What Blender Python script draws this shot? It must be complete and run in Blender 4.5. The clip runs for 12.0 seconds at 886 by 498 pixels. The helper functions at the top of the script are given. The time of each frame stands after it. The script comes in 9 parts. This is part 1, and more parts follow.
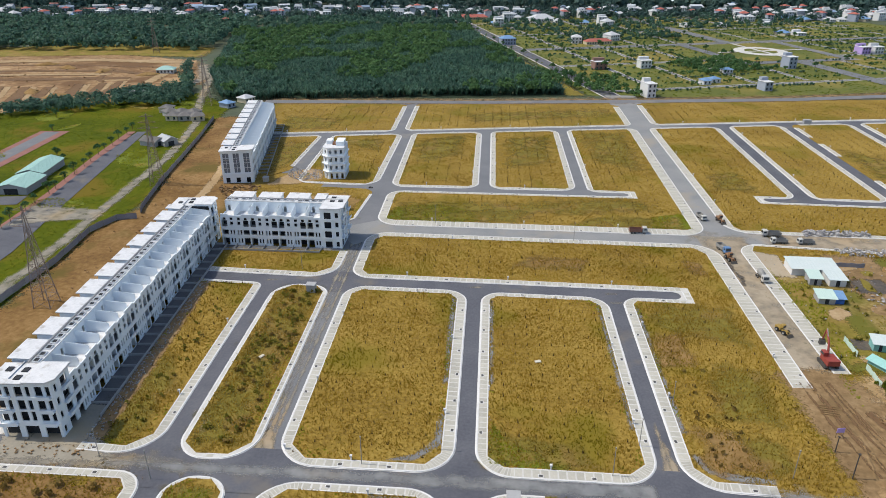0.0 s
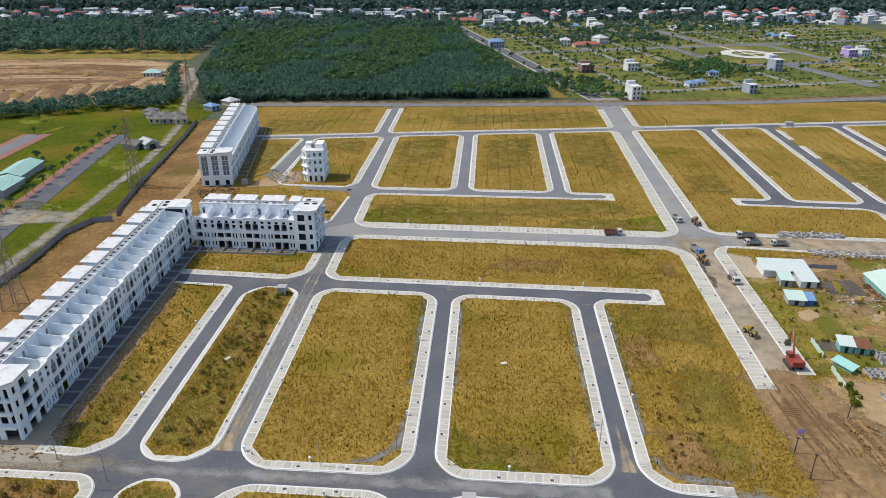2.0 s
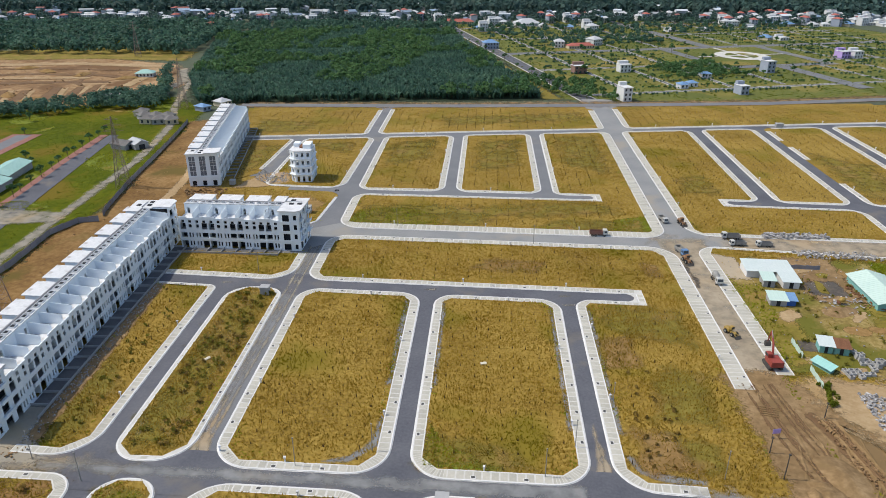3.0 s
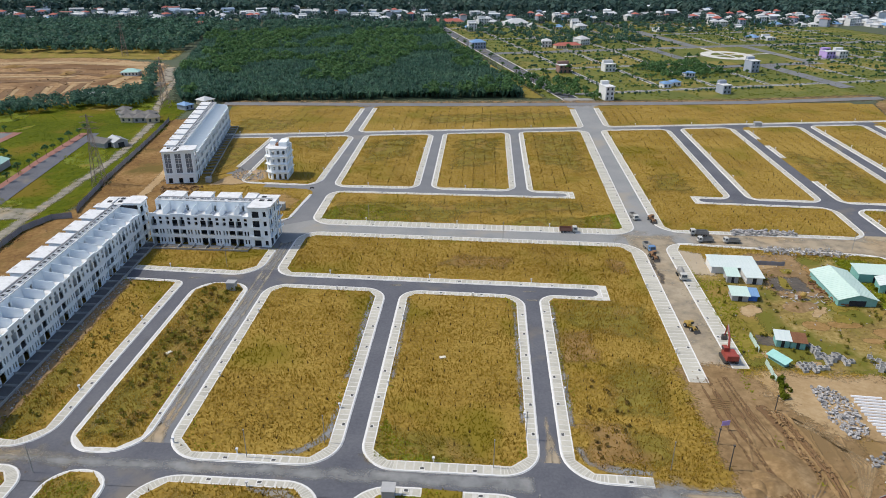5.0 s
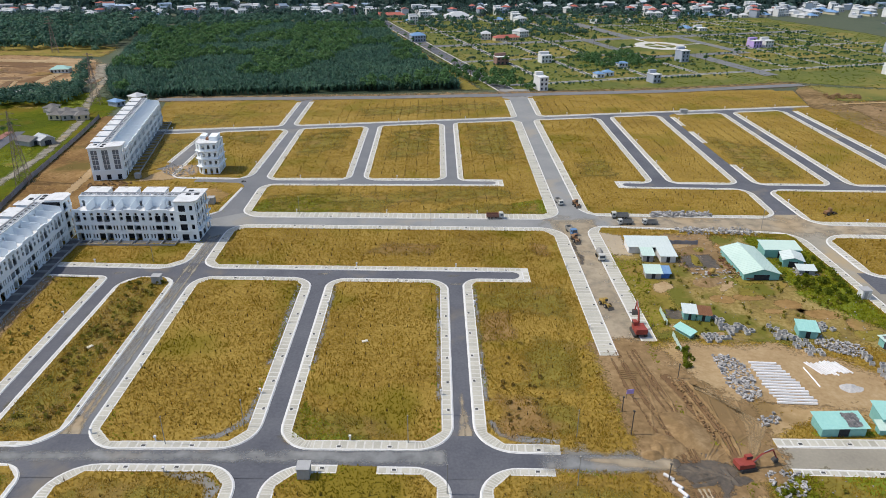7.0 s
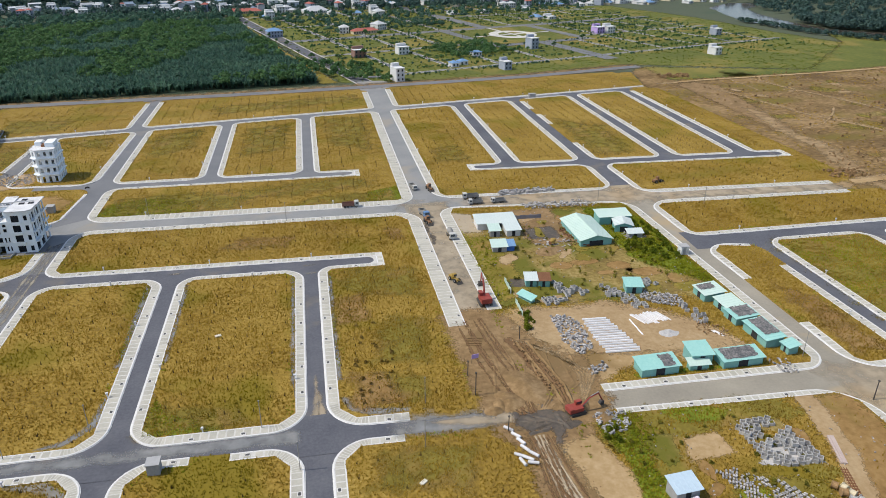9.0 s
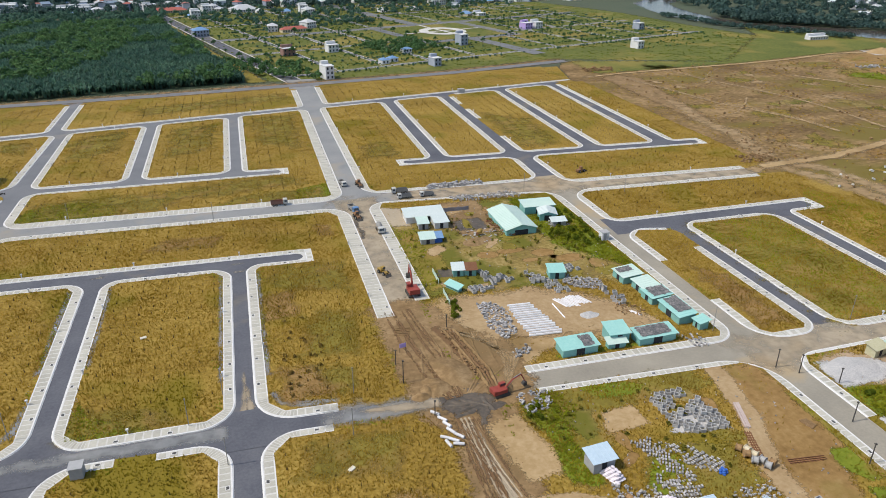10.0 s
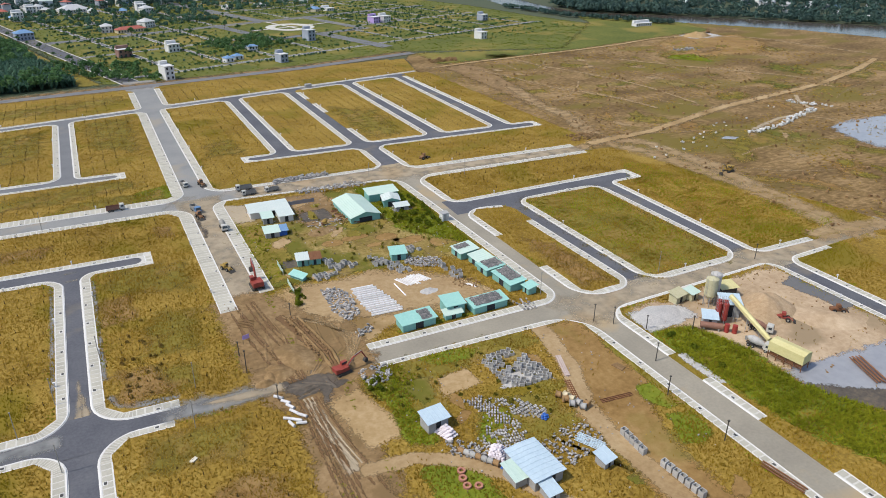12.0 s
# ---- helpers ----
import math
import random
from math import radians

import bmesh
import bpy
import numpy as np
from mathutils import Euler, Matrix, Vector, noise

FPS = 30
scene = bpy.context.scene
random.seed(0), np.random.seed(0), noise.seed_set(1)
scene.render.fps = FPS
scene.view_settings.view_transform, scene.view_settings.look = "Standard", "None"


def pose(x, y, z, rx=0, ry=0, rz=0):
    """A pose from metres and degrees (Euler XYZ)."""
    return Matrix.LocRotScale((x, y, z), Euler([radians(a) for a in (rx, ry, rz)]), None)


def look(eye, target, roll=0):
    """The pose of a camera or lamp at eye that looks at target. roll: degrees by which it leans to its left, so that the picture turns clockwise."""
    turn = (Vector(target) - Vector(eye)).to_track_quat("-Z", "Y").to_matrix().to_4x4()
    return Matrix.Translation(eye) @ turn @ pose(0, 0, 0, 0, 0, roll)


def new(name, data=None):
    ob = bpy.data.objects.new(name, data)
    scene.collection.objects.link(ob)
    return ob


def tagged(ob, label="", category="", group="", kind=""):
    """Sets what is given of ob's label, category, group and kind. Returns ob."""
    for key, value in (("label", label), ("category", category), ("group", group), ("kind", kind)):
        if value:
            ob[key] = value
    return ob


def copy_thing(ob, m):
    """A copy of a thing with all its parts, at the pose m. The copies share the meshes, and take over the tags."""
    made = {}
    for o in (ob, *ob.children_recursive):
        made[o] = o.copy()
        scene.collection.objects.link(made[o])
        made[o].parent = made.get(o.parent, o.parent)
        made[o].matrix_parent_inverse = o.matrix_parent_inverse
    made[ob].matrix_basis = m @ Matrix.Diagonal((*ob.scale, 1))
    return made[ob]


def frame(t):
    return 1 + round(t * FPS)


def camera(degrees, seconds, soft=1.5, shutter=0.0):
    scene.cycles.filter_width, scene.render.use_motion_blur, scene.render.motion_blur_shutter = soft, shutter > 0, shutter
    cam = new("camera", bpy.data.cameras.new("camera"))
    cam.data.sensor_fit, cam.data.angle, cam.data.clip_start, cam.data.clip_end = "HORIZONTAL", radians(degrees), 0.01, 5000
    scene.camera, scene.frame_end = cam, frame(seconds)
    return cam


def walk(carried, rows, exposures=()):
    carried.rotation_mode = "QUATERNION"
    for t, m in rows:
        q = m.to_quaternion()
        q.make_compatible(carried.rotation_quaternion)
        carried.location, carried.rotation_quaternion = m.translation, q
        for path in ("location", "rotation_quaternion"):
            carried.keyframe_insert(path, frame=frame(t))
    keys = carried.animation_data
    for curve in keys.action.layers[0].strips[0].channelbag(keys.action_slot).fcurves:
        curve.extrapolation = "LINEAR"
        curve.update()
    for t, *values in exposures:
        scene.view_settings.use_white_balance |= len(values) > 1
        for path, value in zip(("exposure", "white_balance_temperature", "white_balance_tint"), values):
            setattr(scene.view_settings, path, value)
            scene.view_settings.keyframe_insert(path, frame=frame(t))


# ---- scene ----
cam = camera(65.0, 12.0, soft=0.9)
PATH = [
    (0, (-0.708, 0.285, 99.987), (-0.832, 2.099, 99.153), 0.0),
    (0.5, (1.114, 0.416, 99.853), (0.992, 2.231, 99.022), 0.0),
    (1, (3.017, 0.54, 99.992), (2.896, 2.356, 99.162), -0.0),
    (1.5, (5.138, 0.769, 99.736), (5.019, 2.586, 98.909), -0.0),
    (2, (7.33, 0.685, 99.718), (7.213, 2.503, 98.892), 0.0),
    (2.5, (9.804, 0.848, 99.417), (9.688, 2.667, 98.594), 0.0),
    (3, (12.205, 0.767, 99.439), (12.091, 2.586, 98.617), 0.1),
    (5, (22.073, -0.589, 98.756), (21.966, 1.232, 97.935), 0.2),
    (5.5, (24.613, -1.576, 98.715), (24.509, 0.244, 97.893), 0.2),
    (6, (27.033, -2.636, 98.446), (26.939, -0.816, 97.622), 0.2),
    (6.5, (29.62, -4.283, 98.551), (29.558, -2.463, 97.722), 0.2),
    (7, (31.99, -5.742, 98.521), (32.009, -3.925, 97.687), 0.2),
    (7.2, (33.011, -6.525, 98.498), (33.072, -4.709, 97.663), 0.1),
    (8.8, (40.878, -13.029, 98.389), (41.187, -11.242, 97.545), -0.2),
    (9, (41.615, -13.807, 98.349), (41.959, -12.028, 97.501), 0.0),
    (9.5, (43.391, -16.241, 98.371), (43.815, -14.481, 97.521), 0.1),
    (10, (45.352, -18.724, 98.371), (45.854, -16.987, 97.518), 0.1),
    (10.5, (47.371, -21.463, 98.6), (47.958, -19.755, 97.743), 0.2),
    (11, (49.218, -24.419, 98.822), (49.894, -22.745, 97.961), 0.2),
    (11.5, (50.963, -27.152, 98.612), (51.718, -25.514, 97.75), 0.3),
    (12, (52.604, -30.071, 98.586), (53.43, -28.468, 97.722), 0.2),
]
walk(cam, [(t, look(eye, target, roll)) for t, eye, target, roll in PATH])

# ---- world, sun and exposure ----
SUN_AZ, SUN_EL = 272.0, 55.0          # compass bearing and height of the sun (degrees)
world = bpy.data.worlds.new("world")
scene.world = world
world.use_nodes = True
wn = world.node_tree.nodes
sky = wn.new("ShaderNodeTexSky")
sky.sky_type = "NISHITA"
sky.sun_disc = False
sky.sun_elevation = radians(SUN_EL)
sky.sun_rotation = radians(SUN_AZ)
sky.air_density, sky.dust_density = 1.0, 1.5
world.node_tree.links.new(sky.outputs["Color"], wn["Background"].inputs["Color"])
wn["Background"].inputs["Strength"].default_value = 0.15
sun_data = bpy.data.lights.new("sun", "SUN")
sun_data.energy, sun_data.angle, sun_data.color = 3.25, radians(0.6), (1.0, 0.93, 0.805)
sun = new("sun", sun_data)
az, el = radians(SUN_AZ), radians(SUN_EL)
to_sun = Vector((math.sin(az) * math.cos(el), math.cos(az) * math.cos(el), math.sin(el)))
sun.matrix_world = look((0, 0, 300), Vector((0, 0, 300)) - to_sun)
scene.view_settings.exposure = 0.0


# ---- materials ----
def rgb(c):
    return (c[0], c[1], c[2], 1.0)


def mat(name, colours, scale=0.2, fine=3.0, rough=0.9, bump=0.3, fine_mix=0.5, metal=0.0, contrast=1.0, island=0.0,
        per_object=0.0, spots=None, stretch=(1, 1, 1), spec=0.3, ragged=False, thin=0.0):
    """A surface of two or three colours mixed by coarse and fine noise in world metres; island / per_object: spread of brightness
    from piece to piece; spots: (colour, scale, amount) of a third, patchy colour."""
    m = bpy.data.materials.new(name)
    m.use_nodes = True
    nt = m.node_tree
    n, link = nt.nodes, nt.links.new
    bsdf = n["Principled BSDF"]
    bsdf.inputs["Roughness"].default_value, bsdf.inputs["Metallic"].default_value = rough, metal
    bsdf.inputs["Specular IOR Level"].default_value = spec
    coord = n.new("ShaderNodeTexCoord")
    mapping = n.new("ShaderNodeMapping")
    mapping.inputs["Scale"].default_value = stretch
    link(coord.outputs["Object"], mapping.inputs["Vector"])
    coarse, grain = n.new("ShaderNodeTexNoise"), n.new("ShaderNodeTexNoise")
    for node, s, d in ((coarse, scale, 6.0), (grain, fine, 4.0)):
        node.inputs["Scale"].default_value, node.inputs["Detail"].default_value = s, d
        node.inputs["Roughness"].default_value = 0.62
        link(mapping.outputs["Vector"], node.inputs["Vector"])
    mixf = n.new("ShaderNodeMix")
    mixf.inputs["Factor"].default_value = fine_mix
    link(coarse.outputs["Fac"], mixf.inputs["A"])
    link(grain.outputs["Fac"], mixf.inputs["B"])
    ramp = n.new("ShaderNodeValToRGB")
    els = ramp.color_ramp.elements
    lo, hi = 0.5 - 0.17 / contrast, 0.5 + 0.17 / contrast
    k = len(colours)
    while len(els) < k:
        els.new(0.5)
    for i, c in enumerate(colours):
        els[i].position, els[i].color = lo + (hi - lo) * i / max(1, k - 1), rgb(c)
    link(mixf.outputs["Result"], ramp.inputs["Fac"])
    colour = ramp.outputs["Color"]
    if spots:
        c, s, amount = spots
        patch_noise = n.new("ShaderNodeTexNoise")
        patch_noise.inputs["Scale"].default_value, patch_noise.inputs["Detail"].default_value = s, 5.0
        shift = n.new("ShaderNodeMapping")
        shift.inputs["Location"].default_value = (31.7, 12.3, 5.1)
        link(mapping.outputs["Vector"], shift.inputs["Vector"])
        link(shift.outputs["Vector"], patch_noise.inputs["Vector"])
        step = n.new("ShaderNodeMapRange")
        step.inputs["From Min"].default_value, step.inputs["From Max"].default_value = 0.62 - 0.2 * amount, 0.72 - 0.2 * amount
        link(patch_noise.outputs["Fac"], step.inputs["Value"])
        over = n.new("ShaderNodeMix")
        over.data_type = "RGBA"
        link(step.outputs["Result"], over.inputs["Factor"])
        link(colour, over.inputs["A"])
        over.inputs["B"].default_value = rgb(c)
        colour = over.outputs["Result"]
    if island or per_object:
        if island:
            source = n.new("ShaderNodeNewGeometry").outputs["Random Per Island"]
        else:
            source = n.new("ShaderNodeObjectInfo").outputs["Random"]
        amount = island or per_object
        value = n.new("ShaderNodeMapRange")
        value.inputs["To Min"].default_value, value.inputs["To Max"].default_value = 1 - amount, 1 + amount
        link(source, value.inputs["Value"])
        hsv = n.new("ShaderNodeHueSaturation")
        link(value.outputs["Result"], hsv.inputs["Value"])
        link(colour, hsv.inputs["Color"])
        colour = hsv.outputs["Color"]
    link(colour, bsdf.inputs["Base Color"])
    if thin:
        # thin leaves let part of the light through
        through_leaf, both_sides = n.new("ShaderNodeBsdfTranslucent"), n.new("ShaderNodeMixShader")
        link(colour, through_leaf.inputs["Color"])
        both_sides.inputs["Fac"].default_value = thin
        link(bsdf.outputs["BSDF"], both_sides.inputs[1])
        link(through_leaf.outputs["BSDF"], both_sides.inputs[2])
        link(both_sides.outputs["Shader"], n["Material Output"].inputs["Surface"])
    if ragged:
        # the ground thins out raggedly towards its border
        edge = n.new("ShaderNodeAttribute")
        edge.attribute_name = "edge"
        fray, speck = n.new("ShaderNodeTexNoise"), n.new("ShaderNodeTexNoise")
        for node, sc in ((fray, 0.22), (speck, 1.6)):
            node.inputs["Scale"].default_value, node.inputs["Detail"].default_value = sc, 5.0
            link(coord.outputs["Object"], node.inputs["Vector"])
        both = n.new("ShaderNodeMath")
        both.operation = "ADD"
        link(fray.outputs["Fac"], both.inputs[0])
        link((fray if ragged == "soft" else speck).outputs["Fac"], both.inputs[1])
        total = n.new("ShaderNodeMath")
        total.operation = "MULTIPLY_ADD"
        link(both.outputs[0], total.inputs[0])
        total.inputs[1].default_value = 1.0
        link(edge.outputs["Fac"], total.inputs[2])
        cut = n.new("ShaderNodeMapRange")
        cut.inputs["From Min"].default_value, cut.inputs["From Max"].default_value = (1.2, 2.15) if ragged == "soft" else (1.36, 1.64)
        cut.inputs["To Max"].default_value = 0.92 if ragged == "soft" else 1.0
        link(total.outputs[0], cut.inputs["Value"])
        link(cut.outputs["Result"], bsdf.inputs["Alpha"])
    if bump:
        b = n.new("ShaderNodeBump")
        b.inputs["Strength"].default_value, b.inputs["Distance"].default_value = min(1.0, bump), 0.12
        link(mixf.outputs["Result"], b.inputs["Height"])
        link(b.outputs["Normal"], bsdf.inputs["Normal"])
    return m


class Kinds(dict):
    """Materials by name; name + "~" is the same with a ragged border, name + "^" with a soft, dusty one."""

    def __missing__(self, key):
        soft = key[-1] == "^"
        self[key] = mat(key[:-1] + ("_dust" if soft else "_ragged"), *RECIPES[key[:-1]][0], ragged="soft" if soft else True, **RECIPES[key[:-1]][1])
        return self[key]


RECIPES = {}


def ground_mat(name, *args, **kw):
    RECIPES[name] = (args, kw)
    return mat(name + "_ground", *args, **kw)


M = Kinds()
M["field"] = ground_mat("field", [(0.15, 0.091, 0.015), (0.265, 0.172, 0.027), (0.39, 0.27, 0.066)], 0.035, 1.1, 0.95, 0.9, 0.6, contrast=1.05, spots=((0.19, 0.142, 0.012), 0.03, 0.4))
M["west_soil"] = ground_mat("west_soil", [(0.125, 0.065, 0.018), (0.20, 0.112, 0.034), (0.285, 0.175, 0.068)], 0.05, 0.6, 0.95, 0.6, 0.45, contrast=1.3, spots=((0.12, 0.085, 0.016), 0.05, 0.4))
M["grass"] = mat("dry_grass_blades", [(0.24, 0.152, 0.016), (0.37, 0.245, 0.029), (0.52, 0.368, 0.066)], 0.03, 0.6, 0.9, 0, 0.45, contrast=1.2, island=0.14, spots=((0.26, 0.205, 0.010), 0.03, 0.45), thin=0.45)
M["rough_blades"] = mat("rough_grass_blades", [(0.075, 0.11, 0.005), (0.12, 0.155, 0.008), (0.185, 0.195, 0.014)], 0.04, 0.5, 0.9, 0, 0.4, island=0.2, thin=0.5)
M["green"] = ground_mat("green", [(0.10, 0.13, 0.010), (0.155, 0.19, 0.013), (0.215, 0.235, 0.022)], 0.06, 0.9, 0.95, 0.8, 0.5, spots=((0.23, 0.175, 0.03), 0.1, 0.2))
M["drift"] = ground_mat("drift", [(0.13, 0.10, 0.016), (0.20, 0.16, 0.024), (0.29, 0.225, 0.05)], 0.06, 0.8, 0.95, 0.8, 0.5, spots=((0.26, 0.175, 0.045), 0.11, 0.5))
M["green_blades"] = mat("green_grass_blades", [(0.155, 0.185, 0.007), (0.24, 0.26, 0.010), (0.33, 0.33, 0.02)], 0.05, 0.6, 0.9, 0, 0.4, island=0.22, thin=0.45)
M["land"] = ground_mat("land", [(0.045, 0.065, 0.045), (0.085, 0.10, 0.06), (0.05, 0.08, 0.05)], 0.012, 0.25, 0.95, 0.5, 0.5)
M["scrub"] = ground_mat("scrub", [(0.115, 0.070, 0.026), (0.20, 0.128, 0.049), (0.32, 0.212, 0.10)], 0.03, 0.45, 0.95, 0.6, 0.5, contrast=1.9, stretch=(0.7, 1.3, 1), spots=((0.165, 0.125, 0.026), 0.02, 0.55))
M["asphalt"] = ground_mat("asphalt", [(0.075, 0.078, 0.095), (0.108, 0.112, 0.13), (0.145, 0.147, 0.16)], 0.08, 1.5, 0.85, 0.15, 0.4, spots=((0.18, 0.16, 0.135), 0.06, 0.1))
M["asphalt_pale"] = ground_mat("asphalt_pale", [(0.235, 0.215, 0.178), (0.29, 0.265, 0.215), (0.35, 0.318, 0.255)], 0.07, 1.5, 0.9, 0.15, 0.35, spots=((0.38, 0.30, 0.19), 0.05, 0.25))
M["asphalt_mid"] = ground_mat("asphalt_mid", [(0.20, 0.207, 0.212), (0.245, 0.25, 0.25), (0.29, 0.288, 0.28)], 0.07, 1.5, 0.88, 0.15, 0.35, spots=((0.30, 0.275, 0.235), 0.05, 0.2))
M["asphalt_worn"] = ground_mat("asphalt_worn", [(0.135, 0.142, 0.155), (0.168, 0.174, 0.186), (0.20, 0.204, 0.212)], 0.08, 1.5, 0.87, 0.15, 0.35, spots=((0.225, 0.215, 0.20), 0.06, 0.15))
M["dusty"] = ground_mat("dusty", [(0.32, 0.262, 0.185), (0.38, 0.315, 0.225), (0.44, 0.37, 0.275)], 0.05, 1.2, 0.95, 0.2, 0.3, spots=((0.40, 0.31, 0.20), 0.05, 0.3))
M["earthwork"] = ground_mat("earthwork", [(0.17, 0.09, 0.036), (0.29, 0.175, 0.08), (0.42, 0.29, 0.155)], 0.025, 0.22, 0.95, 0.6, 0.4, contrast=1.7, spots=((0.16, 0.085, 0.034), 0.025, 0.45))
M["dirt_road"] = ground_mat("dirt_road", [(0.265, 0.175, 0.085), (0.36, 0.25, 0.13), (0.45, 0.335, 0.195)], 0.07, 0.9, 0.95, 0.5, 0.45)
M["mud"] = ground_mat("mud", [(0.145, 0.088, 0.038), (0.24, 0.155, 0.072), (0.35, 0.24, 0.125)], 0.09, 0.7, 0.95, 1.0, 0.5, spots=((0.20, 0.13, 0.058), 0.12, 0.4))
M["black_mud"] = ground_mat("black_mud", [(0.055, 0.048, 0.042), (0.105, 0.088, 0.07), (0.175, 0.135, 0.095)], 0.15, 1.0, 0.6, 0.8, 0.5)
M["bare_soil"] = ground_mat("bare_soil", [(0.18, 0.10, 0.03), (0.28, 0.17, 0.06), (0.37, 0.245, 0.105)], 0.05, 0.6, 0.95, 0.5, 0.45, spots=((0.19, 0.15, 0.03), 0.04, 0.3))
M["sand"] = ground_mat("sand", [(0.29, 0.19, 0.085), (0.38, 0.262, 0.128), (0.48, 0.35, 0.20)], 0.05, 0.7, 0.95, 0.5, 0.4, contrast=1.2, spots=((0.23, 0.15, 0.06), 0.04, 0.3))
M["gravel"] = ground_mat("gravel", [(0.3, 0.3, 0.31), (0.45, 0.44, 0.43), (0.58, 0.56, 0.54)], 0.3, 3.0, 0.9, 0.6, 0.6)
M["deck"] = ground_mat("deck", [(0.48, 0.468, 0.435), (0.58, 0.568, 0.53), (0.67, 0.658, 0.615)], 0.15, 2.0, 0.9, 0.1, 0.4)
M["panel"] = mat("paving_panel", [(0.40, 0.385, 0.325), (0.50, 0.48, 0.415)], 0.4, 3.0, 0.9, 0.1, 0.5, per_object=0.12)
M["kerb"] = mat("kerb_concrete", [(0.62, 0.615, 0.60), (0.76, 0.755, 0.74)], 0.4, 3.0, 0.85, 0.1, 0.5)
M["hole"] = mat("manhole_iron", [(0.05, 0.05, 0.05), (0.09, 0.088, 0.085)], 1.0, 6.0, 0.7, 0.1)
# White plaster; its bluish tint stands in for skylight on the shaded walls.
M["white_wall"] = mat("sky_tinted_plaster", [(0.79, 0.85, 0.90), (0.83, 0.885, 0.92), (0.86, 0.905, 0.93)], 0.25, 2.0, 0.9, 0.08, 0.35)
M["roof_slab"] = mat("pale_roof_concrete", [(0.53, 0.54, 0.55), (0.66, 0.67, 0.68), (0.76, 0.765, 0.77)], 0.25, 1.5, 0.9, 0.1, 0.4, spots=((0.45, 0.44, 0.42), 0.35, 0.2))
# Near-black colour that paints in the shade inside rooms, doorways and skylights.
M["opening"] = mat("interior_shade", [(0.02, 0.022, 0.026), (0.045, 0.048, 0.055)], 0.5, 2.0, 0.9, 0)
M["grey_wall"] = mat("grey_render", [(0.30, 0.305, 0.31), (0.40, 0.40, 0.40)], 0.3, 2.0, 0.9, 0.1, 0.4)
# The extra blue in this leaf colour imitates haze over the woods.
M["canopy_dark"] = mat("dark_leaves", [(0.037, 0.097, 0.075), (0.072, 0.152, 0.106), (0.116, 0.216, 0.130)], 0.03, 0.3, 0.7, 0, 0.5, island=0.4, thin=0.45)
M["canopy"] = mat("green_leaves", [(0.045, 0.115, 0.045), (0.085, 0.175, 0.062), (0.13, 0.23, 0.075)], 0.03, 0.3, 0.75, 0, 0.5, island=0.4, thin=0.45)
# Leaf colour shifted towards blue to stand in for haze over distance.
M["canopy_far"] = mat("haze_blue_leaves", [(0.03, 0.07, 0.068), (0.058, 0.11, 0.095), (0.09, 0.155, 0.115)], 0.03, 0.3, 0.7, 0, 0.5, island=0.4, thin=0.4)
M["olive_leaf"] = mat("olive_leaves", [(0.13, 0.125, 0.016), (0.19, 0.175, 0.022), (0.26, 0.225, 0.035)], 0.05, 0.4, 0.8, 0, 0.5, island=0.25, thin=0.5)
M["bark"] = mat("bark", [(0.10, 0.07, 0.045), (0.18, 0.13, 0.09)], 0.6, 4.0, 0.95, 0.3)
M["water"] = ground_mat("water", [(0.075, 0.062, 0.052), (0.10, 0.083, 0.07)], 0.01, 0.2, 0.15, 0.03, 0.4, spec=0.5)
M["puddle"] = ground_mat("puddle", [(0.28, 0.29, 0.32), (0.36, 0.37, 0.39)], 0.05, 0.4, 0.2, 0.02, 0.4, spec=0.5)


# ---- mesh helpers ----
def obj(name, verts, faces, material, parent=None, label="", smooth=False):
    me = bpy.data.meshes.new(name)
    me.from_pydata([tuple(v) for v in verts], [], [tuple(f) for f in faces])
    me.update()
    if material:
        me.materials.append(material)
    if smooth:
        me.polygons.foreach_set("use_smooth", [True] * len(me.polygons))
    ob = new(name, me)
    if parent:
        ob.parent = parent
    if label:
        ob["label"] = label
    return ob


def part(name, bm, material, parent, label=""):
    me = bpy.data.meshes.new(name)
    bm.to_mesh(me)
    bm.free()
    if material:
        me.materials.append(material)
    ob = new(name, me)
    ob.parent = parent
    if label:
        ob["label"] = label
    return ob


def box(bm, x0, x1, y0, y1, z0, z1, m=None):
    m = m or Matrix()
    vs = [bm.verts.new(m @ Vector((x, y, z))) for z in (z0, z1) for x, y in ((x0, y0), (x1, y0), (x1, y1), (x0, y1))]
    for f in ((3, 2, 1, 0), (4, 5, 6, 7), (0, 1, 5, 4), (1, 2, 6, 5), (2, 3, 7, 6), (3, 0, 4, 7)):
        bm.faces.new([vs[i] for i in f])


def boxes(name, rows, material, parent, label="", bevel=0.0):
    """One part of several boxes (x0, x1, y0, y1, z0, z1)."""
    bm = bmesh.new()
    for r in rows:
        box(bm, *r)
    if bevel:
        bmesh.ops.bevel(bm, geom=bm.edges[:], offset=bevel, segments=1, affect="EDGES")
    return part(name, bm, material, parent, label)


def cyl(bm, p0, p1, r0, r1=None, n=10):
    """A closed tapered tube from p0 to p1."""
    p0, p1 = Vector(p0), Vector(p1)
    r1 = r0 if r1 is None else r1
    q = (p1 - p0).to_track_quat("Z", "Y")
    rings = []
    for p, r in ((p0, r0), (p1, r1)):
        rings.append([bm.verts.new(p + q @ Vector((r * math.cos(2 * math.pi * i / n), r * math.sin(2 * math.pi * i / n), 0))) for i in range(n)])
    for i in range(n):
        bm.faces.new((rings[0][i], rings[0][(i + 1) % n], rings[1][(i + 1) % n], rings[1][i]))
    bm.faces.new(rings[0][::-1])
    bm.faces.new(rings[1])


